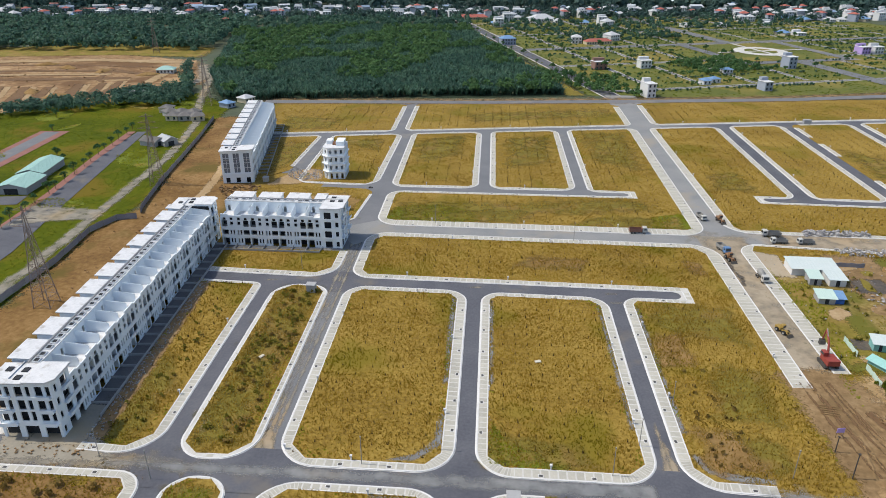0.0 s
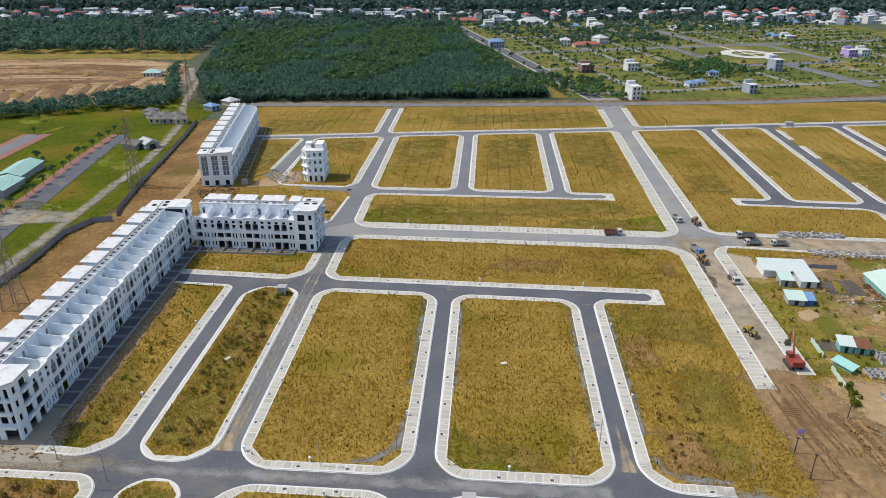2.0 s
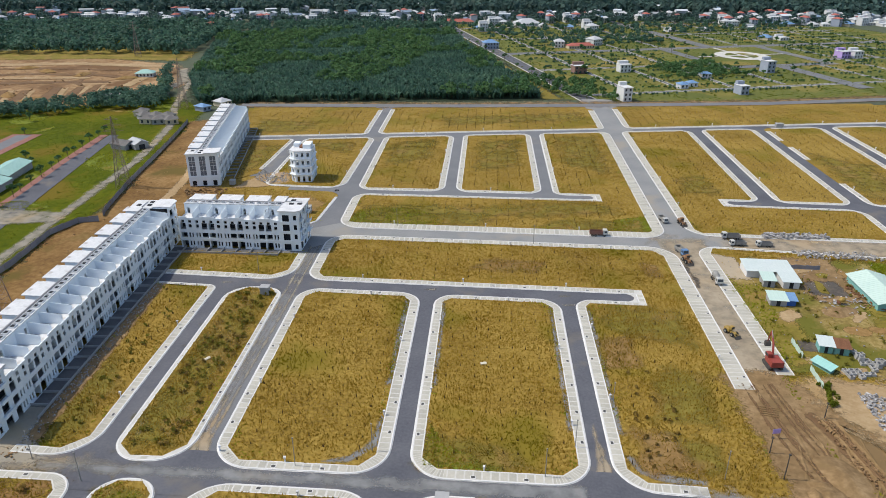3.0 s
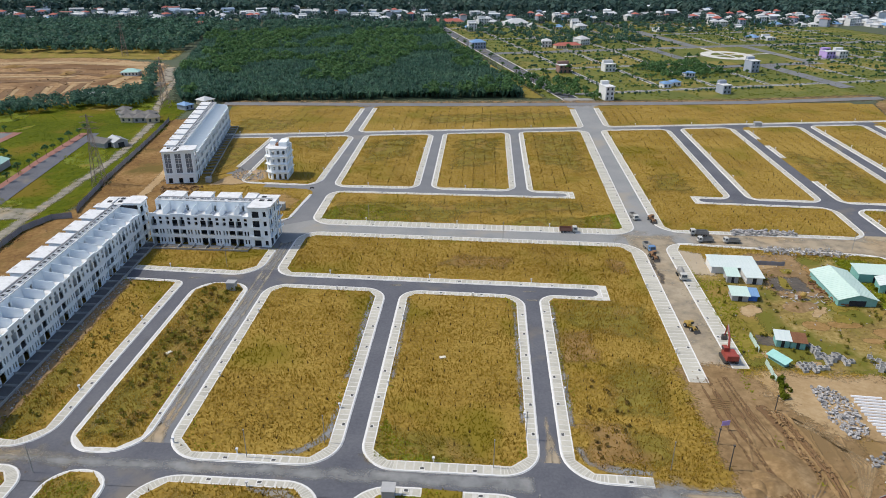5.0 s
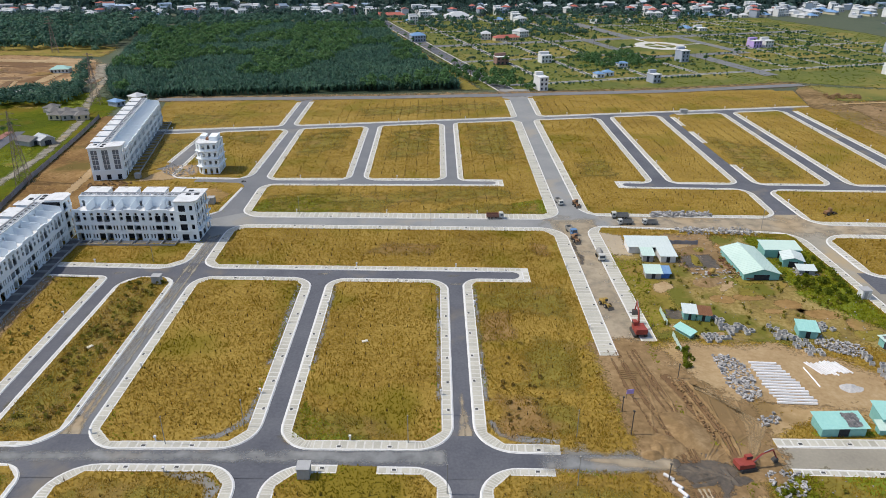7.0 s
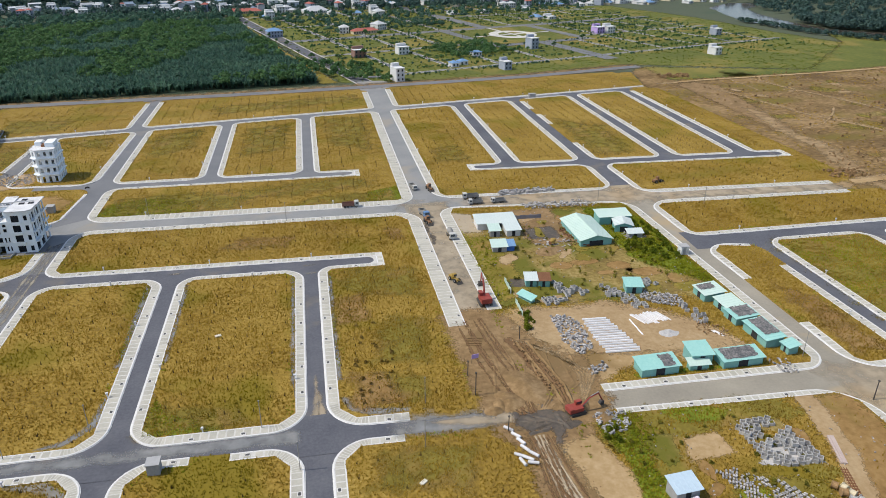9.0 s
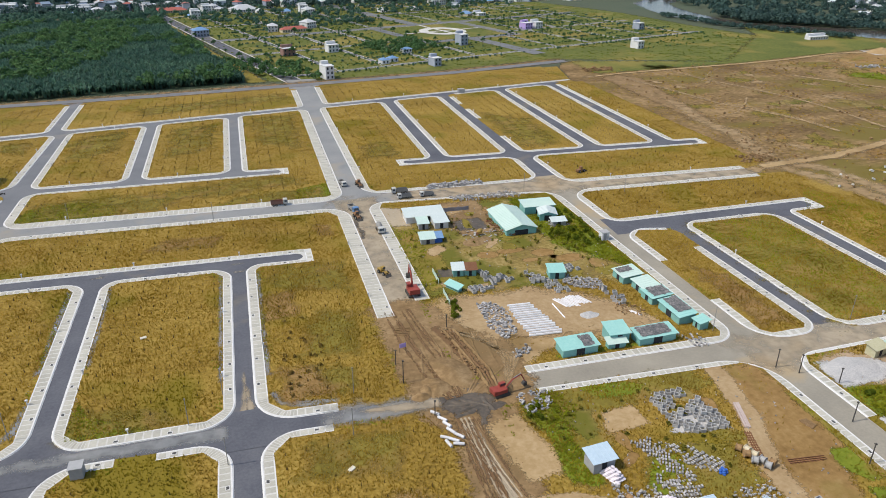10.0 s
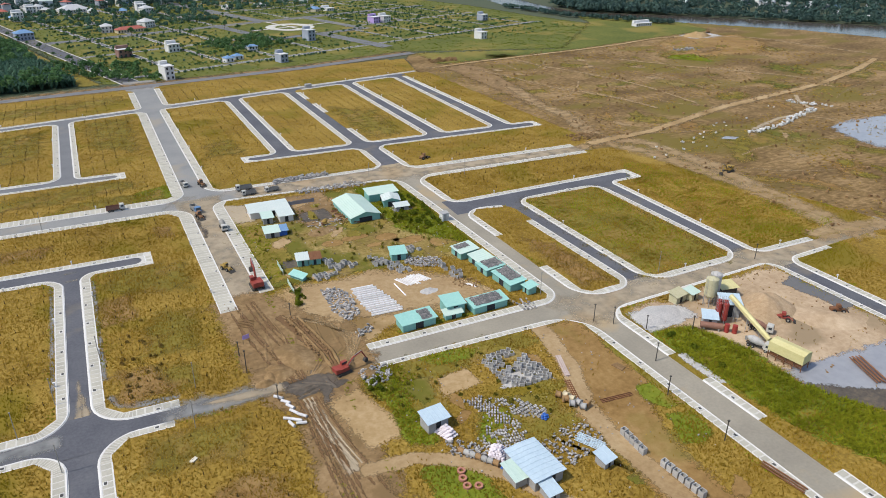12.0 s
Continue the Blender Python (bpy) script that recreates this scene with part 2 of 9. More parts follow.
def tubes(name, rows, material, parent, label="", n=8):
    bm = bmesh.new()
    for r in rows:
        cyl(bm, *r, n=n)
    return part(name, bm, material, parent, label)


def root(name, m, label, category, group=""):
    ob = new(name)
    ob.empty_display_size = 0.5
    ob.matrix_world = m
    return tagged(ob, label, category, group)


def inside(poly, xs, ys):
    """Which of the points lie in the polygon."""
    hit = np.zeros(len(xs), bool)
    p = np.array(poly)
    for (x0, y0), (x1, y1) in zip(p, np.roll(p, -1, 0)):
        cross = (y0 > ys) != (y1 > ys)
        t = (ys - y0) / (y1 - y0 + 1e-12)
        hit ^= cross & (xs < x0 + t * (x1 - x0))
    return hit


def sheet(name, poly, z, material, label, category="ground", wobble=0.0, step=4.0, parent=None):
    """A flat sheet over a polygon; with wobble its border frays over about that many metres."""
    p = np.array(poly, float)
    if not wobble:
        bm = bmesh.new()
        f = bm.faces.new([bm.verts.new((x, y, z)) for x, y in poly])
        bm.normal_update()
        if f.normal.z < 0:
            f.normal_flip()
        bmesh.ops.triangulate(bm, faces=[f])
        return tagged(part(name, bm, M[material] if isinstance(material, str) else material, parent), label, category, "", "structure")
    q = np.roll(p, -1, 0)
    area = abs((p[:, 0] * q[:, 1] - q[:, 0] * p[:, 1]).sum()) / 2
    wide = 2 * area / np.linalg.norm(q - p, axis=1).sum()
    cell = float(np.clip(wide / 4, 0.4, 7))
    band = float(np.clip(wide * 0.3, 0.4, wobble * 1.6 + 0.4))
    (x0, y0), (x1, y1) = p.min(0) - band * 1.3, p.max(0) + band * 1.3
    nx, ny = int((x1 - x0) / cell) + 2, int((y1 - y0) / cell) + 2
    X, Y = np.meshgrid(x0 + cell * np.arange(nx), y0 + cell * np.arange(ny), indexing="ij")
    xs, ys = X.ravel(), Y.ravel()
    dist = np.full(len(xs), 1e9)
    for a, b in zip(p, q):
        d = b - a
        t = np.clip(((xs - a[0]) * d[0] + (ys - a[1]) * d[1]) / (d @ d + 1e-9), 0, 1)
        dist = np.minimum(dist, np.hypot(xs - a[0] - t * d[0], ys - a[1] - t * d[1]))
    dist[~inside(poly, xs, ys)] *= -1
    edge = np.clip(0.5 + dist / (2 * band), 0, 1)
    idx = np.arange(nx * ny).reshape(nx, ny)
    quads = np.stack([idx[:-1, :-1], idx[1:, :-1], idx[1:, 1:], idx[:-1, 1:]], -1).reshape(-1, 4)
    quads = quads[(edge[quads] > 0.02).any(1)]
    used, flat = np.unique(quads, return_inverse=True)
    me = bpy.data.meshes.new(name)
    me.from_pydata(np.stack([xs[used], ys[used], np.full(len(used), z)], 1).tolist(), [], flat.reshape(-1, 4).tolist())
    layer = me.attributes.new("edge", "FLOAT", "POINT")
    layer.data.foreach_set("value", edge[used].astype(np.float32))
    me.materials.append(M[material + ("^" if category == "road" or name == "scrub_patch" else "~")])
    ob = new(name, me)
    if parent:
        ob.parent = parent
    return tagged(ob, label, category, "", "structure")


def ribbon(path, width, closed=False):
    """A polygon round a path of the given width."""
    left, right = [], []
    for i, p in enumerate(path):
        a = Vector(path[max(0, i - 1)])
        b = Vector(path[min(len(path) - 1, i + 1)])
        d = (b - a).normalized()
        w = width[i] if isinstance(width, (list, tuple)) else width
        s = Vector((d.y, -d.x)) * w / 2
        left.append(tuple(Vector(p) + s))
        right.append(tuple(Vector(p) - s))
    return left + right[::-1]


# ---- ground ----
sheet("ground", [(-2400, -900), (2400, -900), (2400, 3600), (-2400, 3600)], -0.30, "land", "flat green and brown land with scrub and dry grass")
sheet("ground_estate", [(-104, -60), (330, -60), (330, 300), (262, 420), (262, 470), (-135, 433), (-127, 350), (-100, 272)], -0.10, "field", "dry golden grass on level building land")


# ---- pavements round the building plots ----
FIELDS = []          # (polygon, what grows there) for the grass
ARCS = []            # the same round the corners
STRIPS = []          # straight runs of pavement for paving panels, covers and posts


def plot(name, corners, label, green=0.0, chamfer=0.6):
    """A raised plot: corners (x, y, kerb radius, width of the pavement on the edge that starts here), anticlockwise.
    chamfer: how far the grass is cut back across its corners."""
    if corners[0][0] > 80 or corners[0][1] > 230:
        chamfer = 0.35
    n = len(corners)
    pts = [Vector((c[0], c[1])) for c in corners]
    data = []
    for i in range(n):
        p, a, b = pts[i], pts[i - 1], pts[(i + 1) % n]
        d1, d2 = (p - a).normalized(), (b - p).normalized()
        n1, n2 = Vector((-d1.y, d1.x)), Vector((-d2.y, d2.x))
        w1, w2, r = corners[i - 1][3], corners[i][3], corners[i][2]
        turn = d1.x * d2.y - d1.y * d2.x
        item = dict(p=p, d1=d1, d2=d2, n1=n1, n2=n2, w1=w1, w2=w2, turn=turn)
        if turn > 0.05 and r > 0:
            ang = math.atan2(turn, d1.dot(d2))
            t = r * math.tan(ang / 2)
            t1, t2 = p - d1 * t, p + d2 * t
            c = t1 + n1 * r
            a0 = math.atan2(-n1.y, -n1.x)
            item["arc"] = [c + r * Vector((math.cos(a0 + ang * k / 8), math.sin(a0 + ang * k / 8))) for k in range(9)]
            i1, i2 = t1 + n1 * w1, t2 + n2 * w2
            back = (1 - chamfer) * max(0, r - max(w1, w2))
            j1, j2 = i1 + d1 * back, i2 - d2 * back
            item["inner"] = [i1, i1.lerp(j1, 0.5), j1, j1.lerp(j2, 0.25), j1.lerp(j2, 0.5), j1.lerp(j2, 0.75), j2, j2.lerp(i2, 0.5), i2]
        else:
            item["arc"] = [p]
        data.append(item)
    outer = [q for it in data for q in it["arc"]]
    field = []
    deck_v, deck_f = [], []

    def add(poly, z):
        base = len(deck_v)
        deck_v.extend([(q.x, q.y, z) for q in poly])
        deck_f.append(list(range(base, base + len(poly))))

    ends = []
    for it in data:
        t1, t2 = it["arc"][0], it["arc"][-1]
        i1, i2 = t1 + it["n1"] * it["w1"], t2 + it["n2"] * it["w2"]
        if it["turn"] < -0.05:
            k = it["n1"].dot(it["d2"])
            miter = t1 + it["n1"] * it["w1"] + it["d1"] * (it["w2"] / max(0.3, -it["turn"]))
            if it["w1"] and it["w2"]:
                add([t1, i2, miter, i1], 0.15)
            field.append(miter)
            ends.append((i1, t1, t2, i2))
            continue
        if it["w1"] and it["w2"]:
            if len(it["arc"]) > 1:
                inner = [i1] + it["inner"][1:-1] + [i2]
                for k in range(8):
                    add([it["arc"][k], it["arc"][k + 1], inner[k + 1], inner[k]], 0.15)
                ARCS.append((name, it["arc"], inner))
                field += inner
            else:
                field += [i1, i2] if (i1 - i2).length > 0.05 else [i1]
        elif it["w1"]:
            field += [i1] + it["arc"]
        elif it["w2"]:
            field += it["arc"] + [i2]
        else:
            field += it["arc"]
        ends.append((i1, t1, t2, i2))
    for i in range(n):
        w = corners[i][3]
        if w <= 0:
            continue
        a_out, a_in = ends[i][2], ends[i][3]
        b_out, b_in = ends[(i + 1) % n][1], ends[(i + 1) % n][0]
        if (b_out - a_out).length > 0.3:
            add([a_out, b_out, b_in, a_in], 0.15)
            STRIPS.append((name, a_out, b_out, w))
    # the field inside, and a rim down to the road
    fld = [(q.x, q.y) for q in field]
    ob = sheet(name + "_plot", fld, 0.12, "field", label, "ground")
    FIELDS.append((fld, green))
    rim_v = [(q.x, q.y, 0.119) for q in outer] + [(q.x, q.y, -0.3) for q in outer]
    k = len(outer)
    rim_f = [(j, j + k, (j + 1) % k + k, (j + 1) % k) for j in range(k)]
    obj("plot_edge", rim_v, rim_f, M["field"], ob)
    if deck_f:
        deck = obj("pavement_" + name, deck_v, deck_f, M["deck"])
        tagged(deck, "pale concrete pavement with paving panels and manhole covers", "pavement", "", "structure")
        kv, kf = [], []
        # kerb stones along every edge that has a pavement, and round its corners
        for i in range(n):
            it = data[i]
            runs = []
            if it["w1"] and it["w2"] and len(it["arc"]) > 1:
                runs.append(it["arc"])
            if it["w2"]:
                runs.append([ends[i][2], ends[(i + 1) % n][1]])
            for run in runs:
                for a, b in zip(run, run[1:]):
                    d = b - a
                    if d.length < 0.05:
                        continue
                    s = Vector((-d.y, d.x)).normalized()
                    base = len(kv)
                    for q, z in ((a - s * 0.2, 0.03), (b - s * 0.2, 0.03), (b - s * 0.02, 0.05), (a - s * 0.02, 0.05),
                                 (a, 0.19), (b, 0.19), (b + s * 0.28, 0.19), (a + s * 0.28, 0.19), (a + s * 0.3, 0.12), (b + s * 0.3, 0.12)):
                        kv.append((q.x, q.y, z))
                    kf += [[base + v for v in f] for f in ((0, 1, 2, 3), (3, 2, 5, 4), (4, 5, 6, 7), (7, 6, 9, 8))]
                # thin edging along the back of the pavement
        for i in range(n):
            if corners[i][3]:
                a, b = ends[i][3], ends[(i + 1) % n][0]
                d = b - a
                if d.length > 0.3:
                    s = Vector((-d.y, d.x)).normalized()
                    base = len(kv)
                    for q, z in ((a, 0.2), (b, 0.2), (b - s * 0.22, 0.2), (a - s * 0.22, 0.2), (a + s * 0.01, 0.1), (b + s * 0.01, 0.1), (b - s * 0.23, 0.14), (a - s * 0.23, 0.14)):
                        kv.append((q.x, q.y, z))
                    kf += [[base + v for v in f] for f in ((3, 2, 1, 0), (0, 1, 5, 4), (2, 3, 7, 6))]
        obj("kerb", kv, kf, M["kerb"], deck, "pale concrete kerb")
    return ob


GRASS = "dry golden grass plot with rows of stakes"
plot("c", [(-43.5, 109.2, 9, 2.4), (-6.1, 108.9, 8, 2.9), (-6.1, 187.5, 7, 2.3), (-43.5, 188.8, 7, 2.6)], GRASS)
plot("d", [(-1.7, 108.7, 8, 2.9), (35.6, 108.2, 8, 2.5), (35.6, 185.9, 7, 2.2), (-1.7, 187.2, 6, 2.5)], GRASS, 0.2)
plot("e", [(40.1, 107.8, 9, 2.7), (57.7, 107.0, 0, 0), (73.7, 106.5, 0, 0), (73.7, 144.2, 0, 0), (78.4, 143.5, 0, 4.8), (78.5, 227.1, 10, 3.3),
           (-43.5, 230.8, 8, 3.2), (-43.6, 194.4, 7, 2.6), (58.9, 191.2, 0, 2.2), (58.9, 186.0, 0, 2.0), (40.1, 186.7, 5, 2.8)], GRASS)
plot("b", [(-86.2, 110.8, 0, 2.4), (-69.4, 109.9, 9, 2.5), (-69.9, 188.8, 3, 1.3), (-90, 190, 0, 0)], GRASS)
plot("b_upper", [(-90, 195.9, 0, 2.8), (-48.3, 193.6, 9, 2.6), (-48.1, 213.5, 0, 0), (-91, 213.5, 0, 0)], GRASS)
plot("a", [(-65.2, 109.9, 7, 1.5), (-48.2, 110.2, 8, 1.5), (-48.4, 188, 6, 0.7), (-65.5, 188.9, 8, 1.2)], GRASS, 0.3)
plot("s1", [(-150, 60, 0, 0), (-68.2, 60, 0, 2.8), (-67.8, 105.3, 6, 2.2), (-150, 106.0, 0, 0)], GRASS)
plot("s2", [(-63, 60, 0, 0), (-50.2, 60, 0, 1.0), (-50.2, 104.9, 6, 0.8), (-63, 104.9, 6, 0.8)], GRASS)
plot("s3", [(-44.8, 60, 0, 0), (-7.2, 60, 0, 2.6), (-7.2, 104.3, 8, 2.2), (-44.8, 104.8, 9, 2.6)], GRASS)
plot("s4", [(-2.2, 60, 0, 0), (34.8, 60, 0, 2.8), (34.8, 103.2, 8, 2.2), (20, 103.5, 0, 0), (12, 104, 0, 2.4), (-2.2, 104.2, 8, 2.8)], GRASS)
plot("s5", [(40.4, 60, 0, 0), (84, 60, 0, 0), (76, 101.5, 0, 0), (55.8, 102.6, 0, 2.2), (40.4, 103.2, 8, 2.6)], GRASS)
plot("north", [(-42.4, 237.9, 9, 5.0), (79, 235, 9, 4.6), (80.2, 385, 6, 2.0), (41.4, 378.9, 6, 2.4), (41.4, 279.2, 5, 2.0),
               (58.4, 278.6, 0, 2.2), (58.4, 274.1, 0, 2.0), (-42.4, 275.4, 7, 3.4)], GRASS, 0.3)
plot("n1", [(-42.3, 280.2, 7, 2.6), (-4.9, 280.1, 7, 2.7), (-4.9, 371.9, 6, 2.2), (-42.3, 366.2, 6, 2.8)], GRASS)
plot("n2", [(0.1, 280.0, 7, 2.4), (36.5, 279.7, 7, 2.8), (36.5, 378.3, 6, 2.2), (0.1, 372.7, 6, 2.4)], GRASS)
plot("nw", [(-84.5, 283, 6, 1.6), (-48.3, 281, 9, 2.8), (-47.2, 365.4, 6, 2.2), (-84.5, 359.6, 6, 1.8)], GRASS)
plot("nw_strip", [(-104, 284, 0, 0), (-91, 300, 0, 0), (-91, 305, 0, 1.8), (-89.7, 358.6, 3, 1.2), (-114, 355, 0, 0)], GRASS, 0.3)
plot("yard", [(-97, 232, 0, 0), (-58, 236, 0, 0.9), (-51, 243, 6, 0.9), (-48.4, 276.5, 6, 0), (-97, 279, 0, 0)], GRASS, 0.2)
plot("far1", [(-121, 359.3, 0, 2.4), (-52.5, 369.8, 6, 2.4), (-52.5, 434, 5, 0), (-137, 428.5, 0, 0)], GRASS, 0.5)
plot("far2", [(-47.4, 370.6, 6, 2.4), (79, 390.2, 6, 3.6), (79, 441.5, 5, 0), (-47.4, 435.5, 5, 2.6)], GRASS, 0.2)
plot("far3", [(90.5, 392, 6, 2.4), (262, 418.5, 0, 0), (274, 466, 0, 0), (91, 446, 5, 3.2)], GRASS)
plot("r1", [(86.8, 238.8, 10, 2.6), (162, 235.8, 9, 2.6), (163, 269.2, 8, 2.0), (110.5, 271.6, 0, 1.8), (110.5, 276.4, 0, 2.0),
            (125.6, 275.8, 6, 2.8), (126.3, 391.6, 6, 2.0), (87, 385.9, 6, 3.6)], GRASS)
plot("r2", [(131.8, 275.6, 6, 2.0), (162, 274.2, 6, 2.8), (163, 397.6, 6, 2.0), (132.2, 393, 6, 2.4)], GRASS)
plot("r3", [(168, 273.9, 6, 2.0), (201.5, 272.5, 6, 2.8), (203, 403.8, 6, 2.0), (168, 398.6, 6, 0), (168, 392, 0, 2.4), (168, 372, 0, 0),
            (168, 360, 0, 2.4), (168, 338, 0, 0), (168, 302, 0, 2.4)], GRASS, 0.4)
plot("r4", [(208, 272.3, 6, 2.0), (238.5, 271, 6, 2.8), (241.5, 409.8, 6, 2.0), (208, 404.6, 6, 2.8)], GRASS)
plot("r5", [(170.2, 229.5, 9, 3.4), (254, 225, 0, 0), (268, 225, 0, 0), (268, 412, 0, 0), (246.5, 411, 4, 2.8), (246.2, 270.7, 5, 2.0), (259.6, 270.2, 0, 2.0),
            (259.6, 264.4, 0, 2.0), (169.5, 268.4, 7, 2.5)], GRASS)
plot("r7", [(167.4, 186.3, 7, 2.4), (251.4, 185.9, 0, 2.2), (251.4, 179.4, 0, 2.0), (237.2, 179.4, 4, 2.2), (236.2, 103.6, 6, 2.4), (262, 102.6, 0, 0), (300, 101, 0, 0),
            (272, 216, 0, 0), (254, 217.4, 0, 3.2), (167.2, 221.0, 10, 2.8)], GRASS, 0.2)
plot("k", [(167.6, 105.2, 9, 2.6), (187.0, 105.0, 7, 2.8), (186.6, 160, 0, 0), (186.6, 172, 0, 0), (184, 176.6, 0, 1.6), (167.4, 180.8, 8, 2.6), (167.6, 153.5, 0, 0),
           (167.6, 127.5, 0, 2.8)], GRASS)
plot("l", [(191.8, 104.4, 9, 2.8), (231.2, 104.0, 9, 2.4), (231.2, 179.4, 8, 2.2), (191.5, 179.8, 7, 2.6)], GRASS, 0.4)
plot("site", [(103.5, 108.9, 0, 2.6), (162.8, 107.6, 7, 3.0), (161.6, 222.2, 10, 1.6), (86, 229.6, 8, 4.3), (86, 150.2, 0, 0), (86, 109, 0, 0)],
     "construction yard of dry grass and bare sand", 0.5)
plot("m", [(88, 20, 0, 0), (161, 0, 0, 2.3), (161.4, 99.8, 12, 1.9), (103.5, 102.4, 0, 0), (92, 98, 0, 0)], "storage yard of dry grass and bare sand", 0.5)
plot("batch", [(168.8, 0, 0, 2.6), (236, 0, 0, 2.2), (235.6, 98.4, 6, 1.2), (168.8, 97.6, 8, 2.6), (168.8, 72.8, 0, 0), (168.8, 61.5, 0, 2.6), (168.8, 45.3, 0, 0), (168.8, 27.3, 0, 2.6)],
     "green verge and sandy yard of a concrete plant", 0.8)
plot("r8", [(241, 0, 0, 0), (320, 0, 0, 0), (300, 98, 0, 0), (262, 97.6, 0, 2.0), (241, 97.2, 6, 2.6)], GRASS)

# ---- roads ----
ROAD = 0


def road(path, width, material="asphalt", label="dark grey asphalt street", wobble=0.0):
    global ROAD
    ROAD += 1
    return sheet("road", ribbon(path, width), -0.06 + 0.003 * ROAD, material, label, "road", wobble)


road([(-67.6, 60), (-67.6, 110)], 16)
road([(-67.7, 100), (-67.9, 197)], 16)
road([(-47.3, 60), (-46.4, 110)], 16)
road([(-46.4, 104), (-46.2, 200)], 16, "asphalt_worn", "dark grey asphalt street with pale wheel tracks")
road([(-4.6, 60), (-4.5, 108)], 16)
road([(-4.5, 104), (-4.4, 196)], 16)
road([(37.6, 60), (38.4, 108)], 16)
road([(38.4, 104), (38.5, 192)], 16)
road([(-94, 192.9), (-60, 191.6), (58, 188.6)], 14)
road([(-48, 230), (-46, 200)], 22, "asphalt_worn", "grey worn asphalt street")
road([(-46, 225), (-45.4, 282), (-44.8, 375), (-50, 440)], 16, "asphalt_worn", "grey worn asphalt street")
road([(-72, 279), (-40, 277.4), (58, 276.2)], 13, "asphalt_worn", "grey worn asphalt street")
road([(-3.4, 272), (-3.4, 380)], 16, "asphalt_worn", "grey worn asphalt street")
road([(38.2, 272), (38.2, 386)], 16, "asphalt_worn", "grey worn asphalt street")
road([(-87.1, 295), (-87.1, 366)], 14, "asphalt_worn", "grey worn asphalt street")
road([(-128, 355.4), (-66, 364.9), (79, 387.3), (160, 399.8), (250, 413.8)], 14, "asphalt_worn", "grey worn asphalt street")
road([(128.7, 268), (129, 398)], 14)
road([(165, 225), (165.3, 404)], 16)
road([(204.8, 268), (205.3, 409)], 14)
road([(242.4, 268), (244, 414)], 14)
road([(110, 274), (180, 271.0), (259, 267.4)], 13)
road([(164.3, 95), (164.6, 240)], 20, "asphalt_pale", "dusty grey asphalt road")
road([(165, 183.2), (200, 182), (251, 182.8)], 14)
road([(188.9, 100), (188.9, 184)], 13)
road([(232.2, 98), (232.2, 184)], 14)
road([(164.4, -20), (164.4, 100)], 20, "asphalt_pale", "dusty grey asphalt road")
road([(102, 106.2), (165, 104.9)], 16, "asphalt_pale", "dusty grey asphalt road")
road([(238.4, 0), (238.2, 100)], 12)
road([(160, 101), (238, 100.8), (300, 99.5)], 14, "asphalt_pale", "dusty grey asphalt road")
road([(160, 101), (238, 100.8), (300, 99.5)], 14, "dusty", "sandy dust over a grey road", 2.6)
road([(-140, 108.2), (-60, 107.6), (40, 106.3), (66, 105)], 13, "asphalt", "dark grey asphalt street, dusty in the middle")
road([(-52, 226), (-40, 234.6), (79, 231.3), (100, 233.6)], 17, "asphalt_mid", "grey asphalt main road")
road([(100, 233.4), (166, 228.5), (256, 221.2)], 17, "asphalt_pale", "dusty grey asphalt road")
road([(100, 233.4), (166, 228.5), (256, 221.2)], 17, "dusty", "sandy dust over a grey road", 2.6)
road([(82.3, 215), (82.8, 300), (84.5, 386), (85, 470)], 20, "asphalt_mid", "grey asphalt main road")
road([(82.2, 235), (82.2, 140)], 16, "asphalt_pale", "dusty grey asphalt road")
road([(82.2, 235), (82.2, 140)], 16, "dusty", "sandy dust over a grey road", 2.6)
road([(-145, 437.5), (-7, 445.5), (85, 455), (195, 468), (290, 489)], 16, "mud", "bare brown verge of a country road", 2.0)
road([(-145, 436.5), (-7, 443.5), (85, 452), (195, 465), (290, 486)], 8, "asphalt_worn", "grey country road with bare verges")


def dead_end(x, y0, y1, heading):
    """Concrete fills the corners of a street's blind end, so that the asphalt ends round."""
    mid, half = (y0 + y1) / 2, (y1 - y0) / 2
    for s in (-1, 1):
        arc = [(x - heading * (0.9 + 3.4 * (1 - math.sin(k * math.pi / 16))), mid + s * half * math.cos(k * math.pi / 16)) for k in range(9)]
        sheet("pavement_tip", arc + [(x + heading * 0.05, mid), (x + heading * 0.05, mid + s * (half + 0.05)), (arc[0][0], mid + s * (half + 0.05))], 0.145, "deck", "pale concrete round the blind end of a street", "pavement")


dead_end(58.9, 186.0, 191.2, 1)
dead_end(58.4, 274.1, 278.6, 1)
dead_end(110.5, 271.6, 276.4, -1)
dead_end(259.6, 264.4, 270.2, 1)
dead_end(251.4, 179.4, 185.9, 1)

# ---- bare ground, tracks and water ----
LAYER = 0
BARE, LUSH = [], []     # where little grass grows, and where it grows green


def patch(poly, material, label, wobble=1.0, base=0.13, name="ground_patch", category="ground", step=2.0):
    global LAYER
    LAYER += 1
    if material in ("sand", "plant_sand", "mud", "black_mud", "gravel", "puddle", "dirt_road", "bare_soil", "asphalt_pale", "dusty", "west_soil", "trench", "yard_soil"):
        BARE.append(poly)
    if material == "green":
        LUSH.append(poly)
    # thin layers, one over the other, below the pavements in the plots
    z = 0.1213 + 0.00028 * (LAYER % 97) if 0.12 < base < 0.14 else base + 0.0017 + 0.0008 * (LAYER % 97)
    return sheet(name, poly, z, material, label, category, wobble, step)


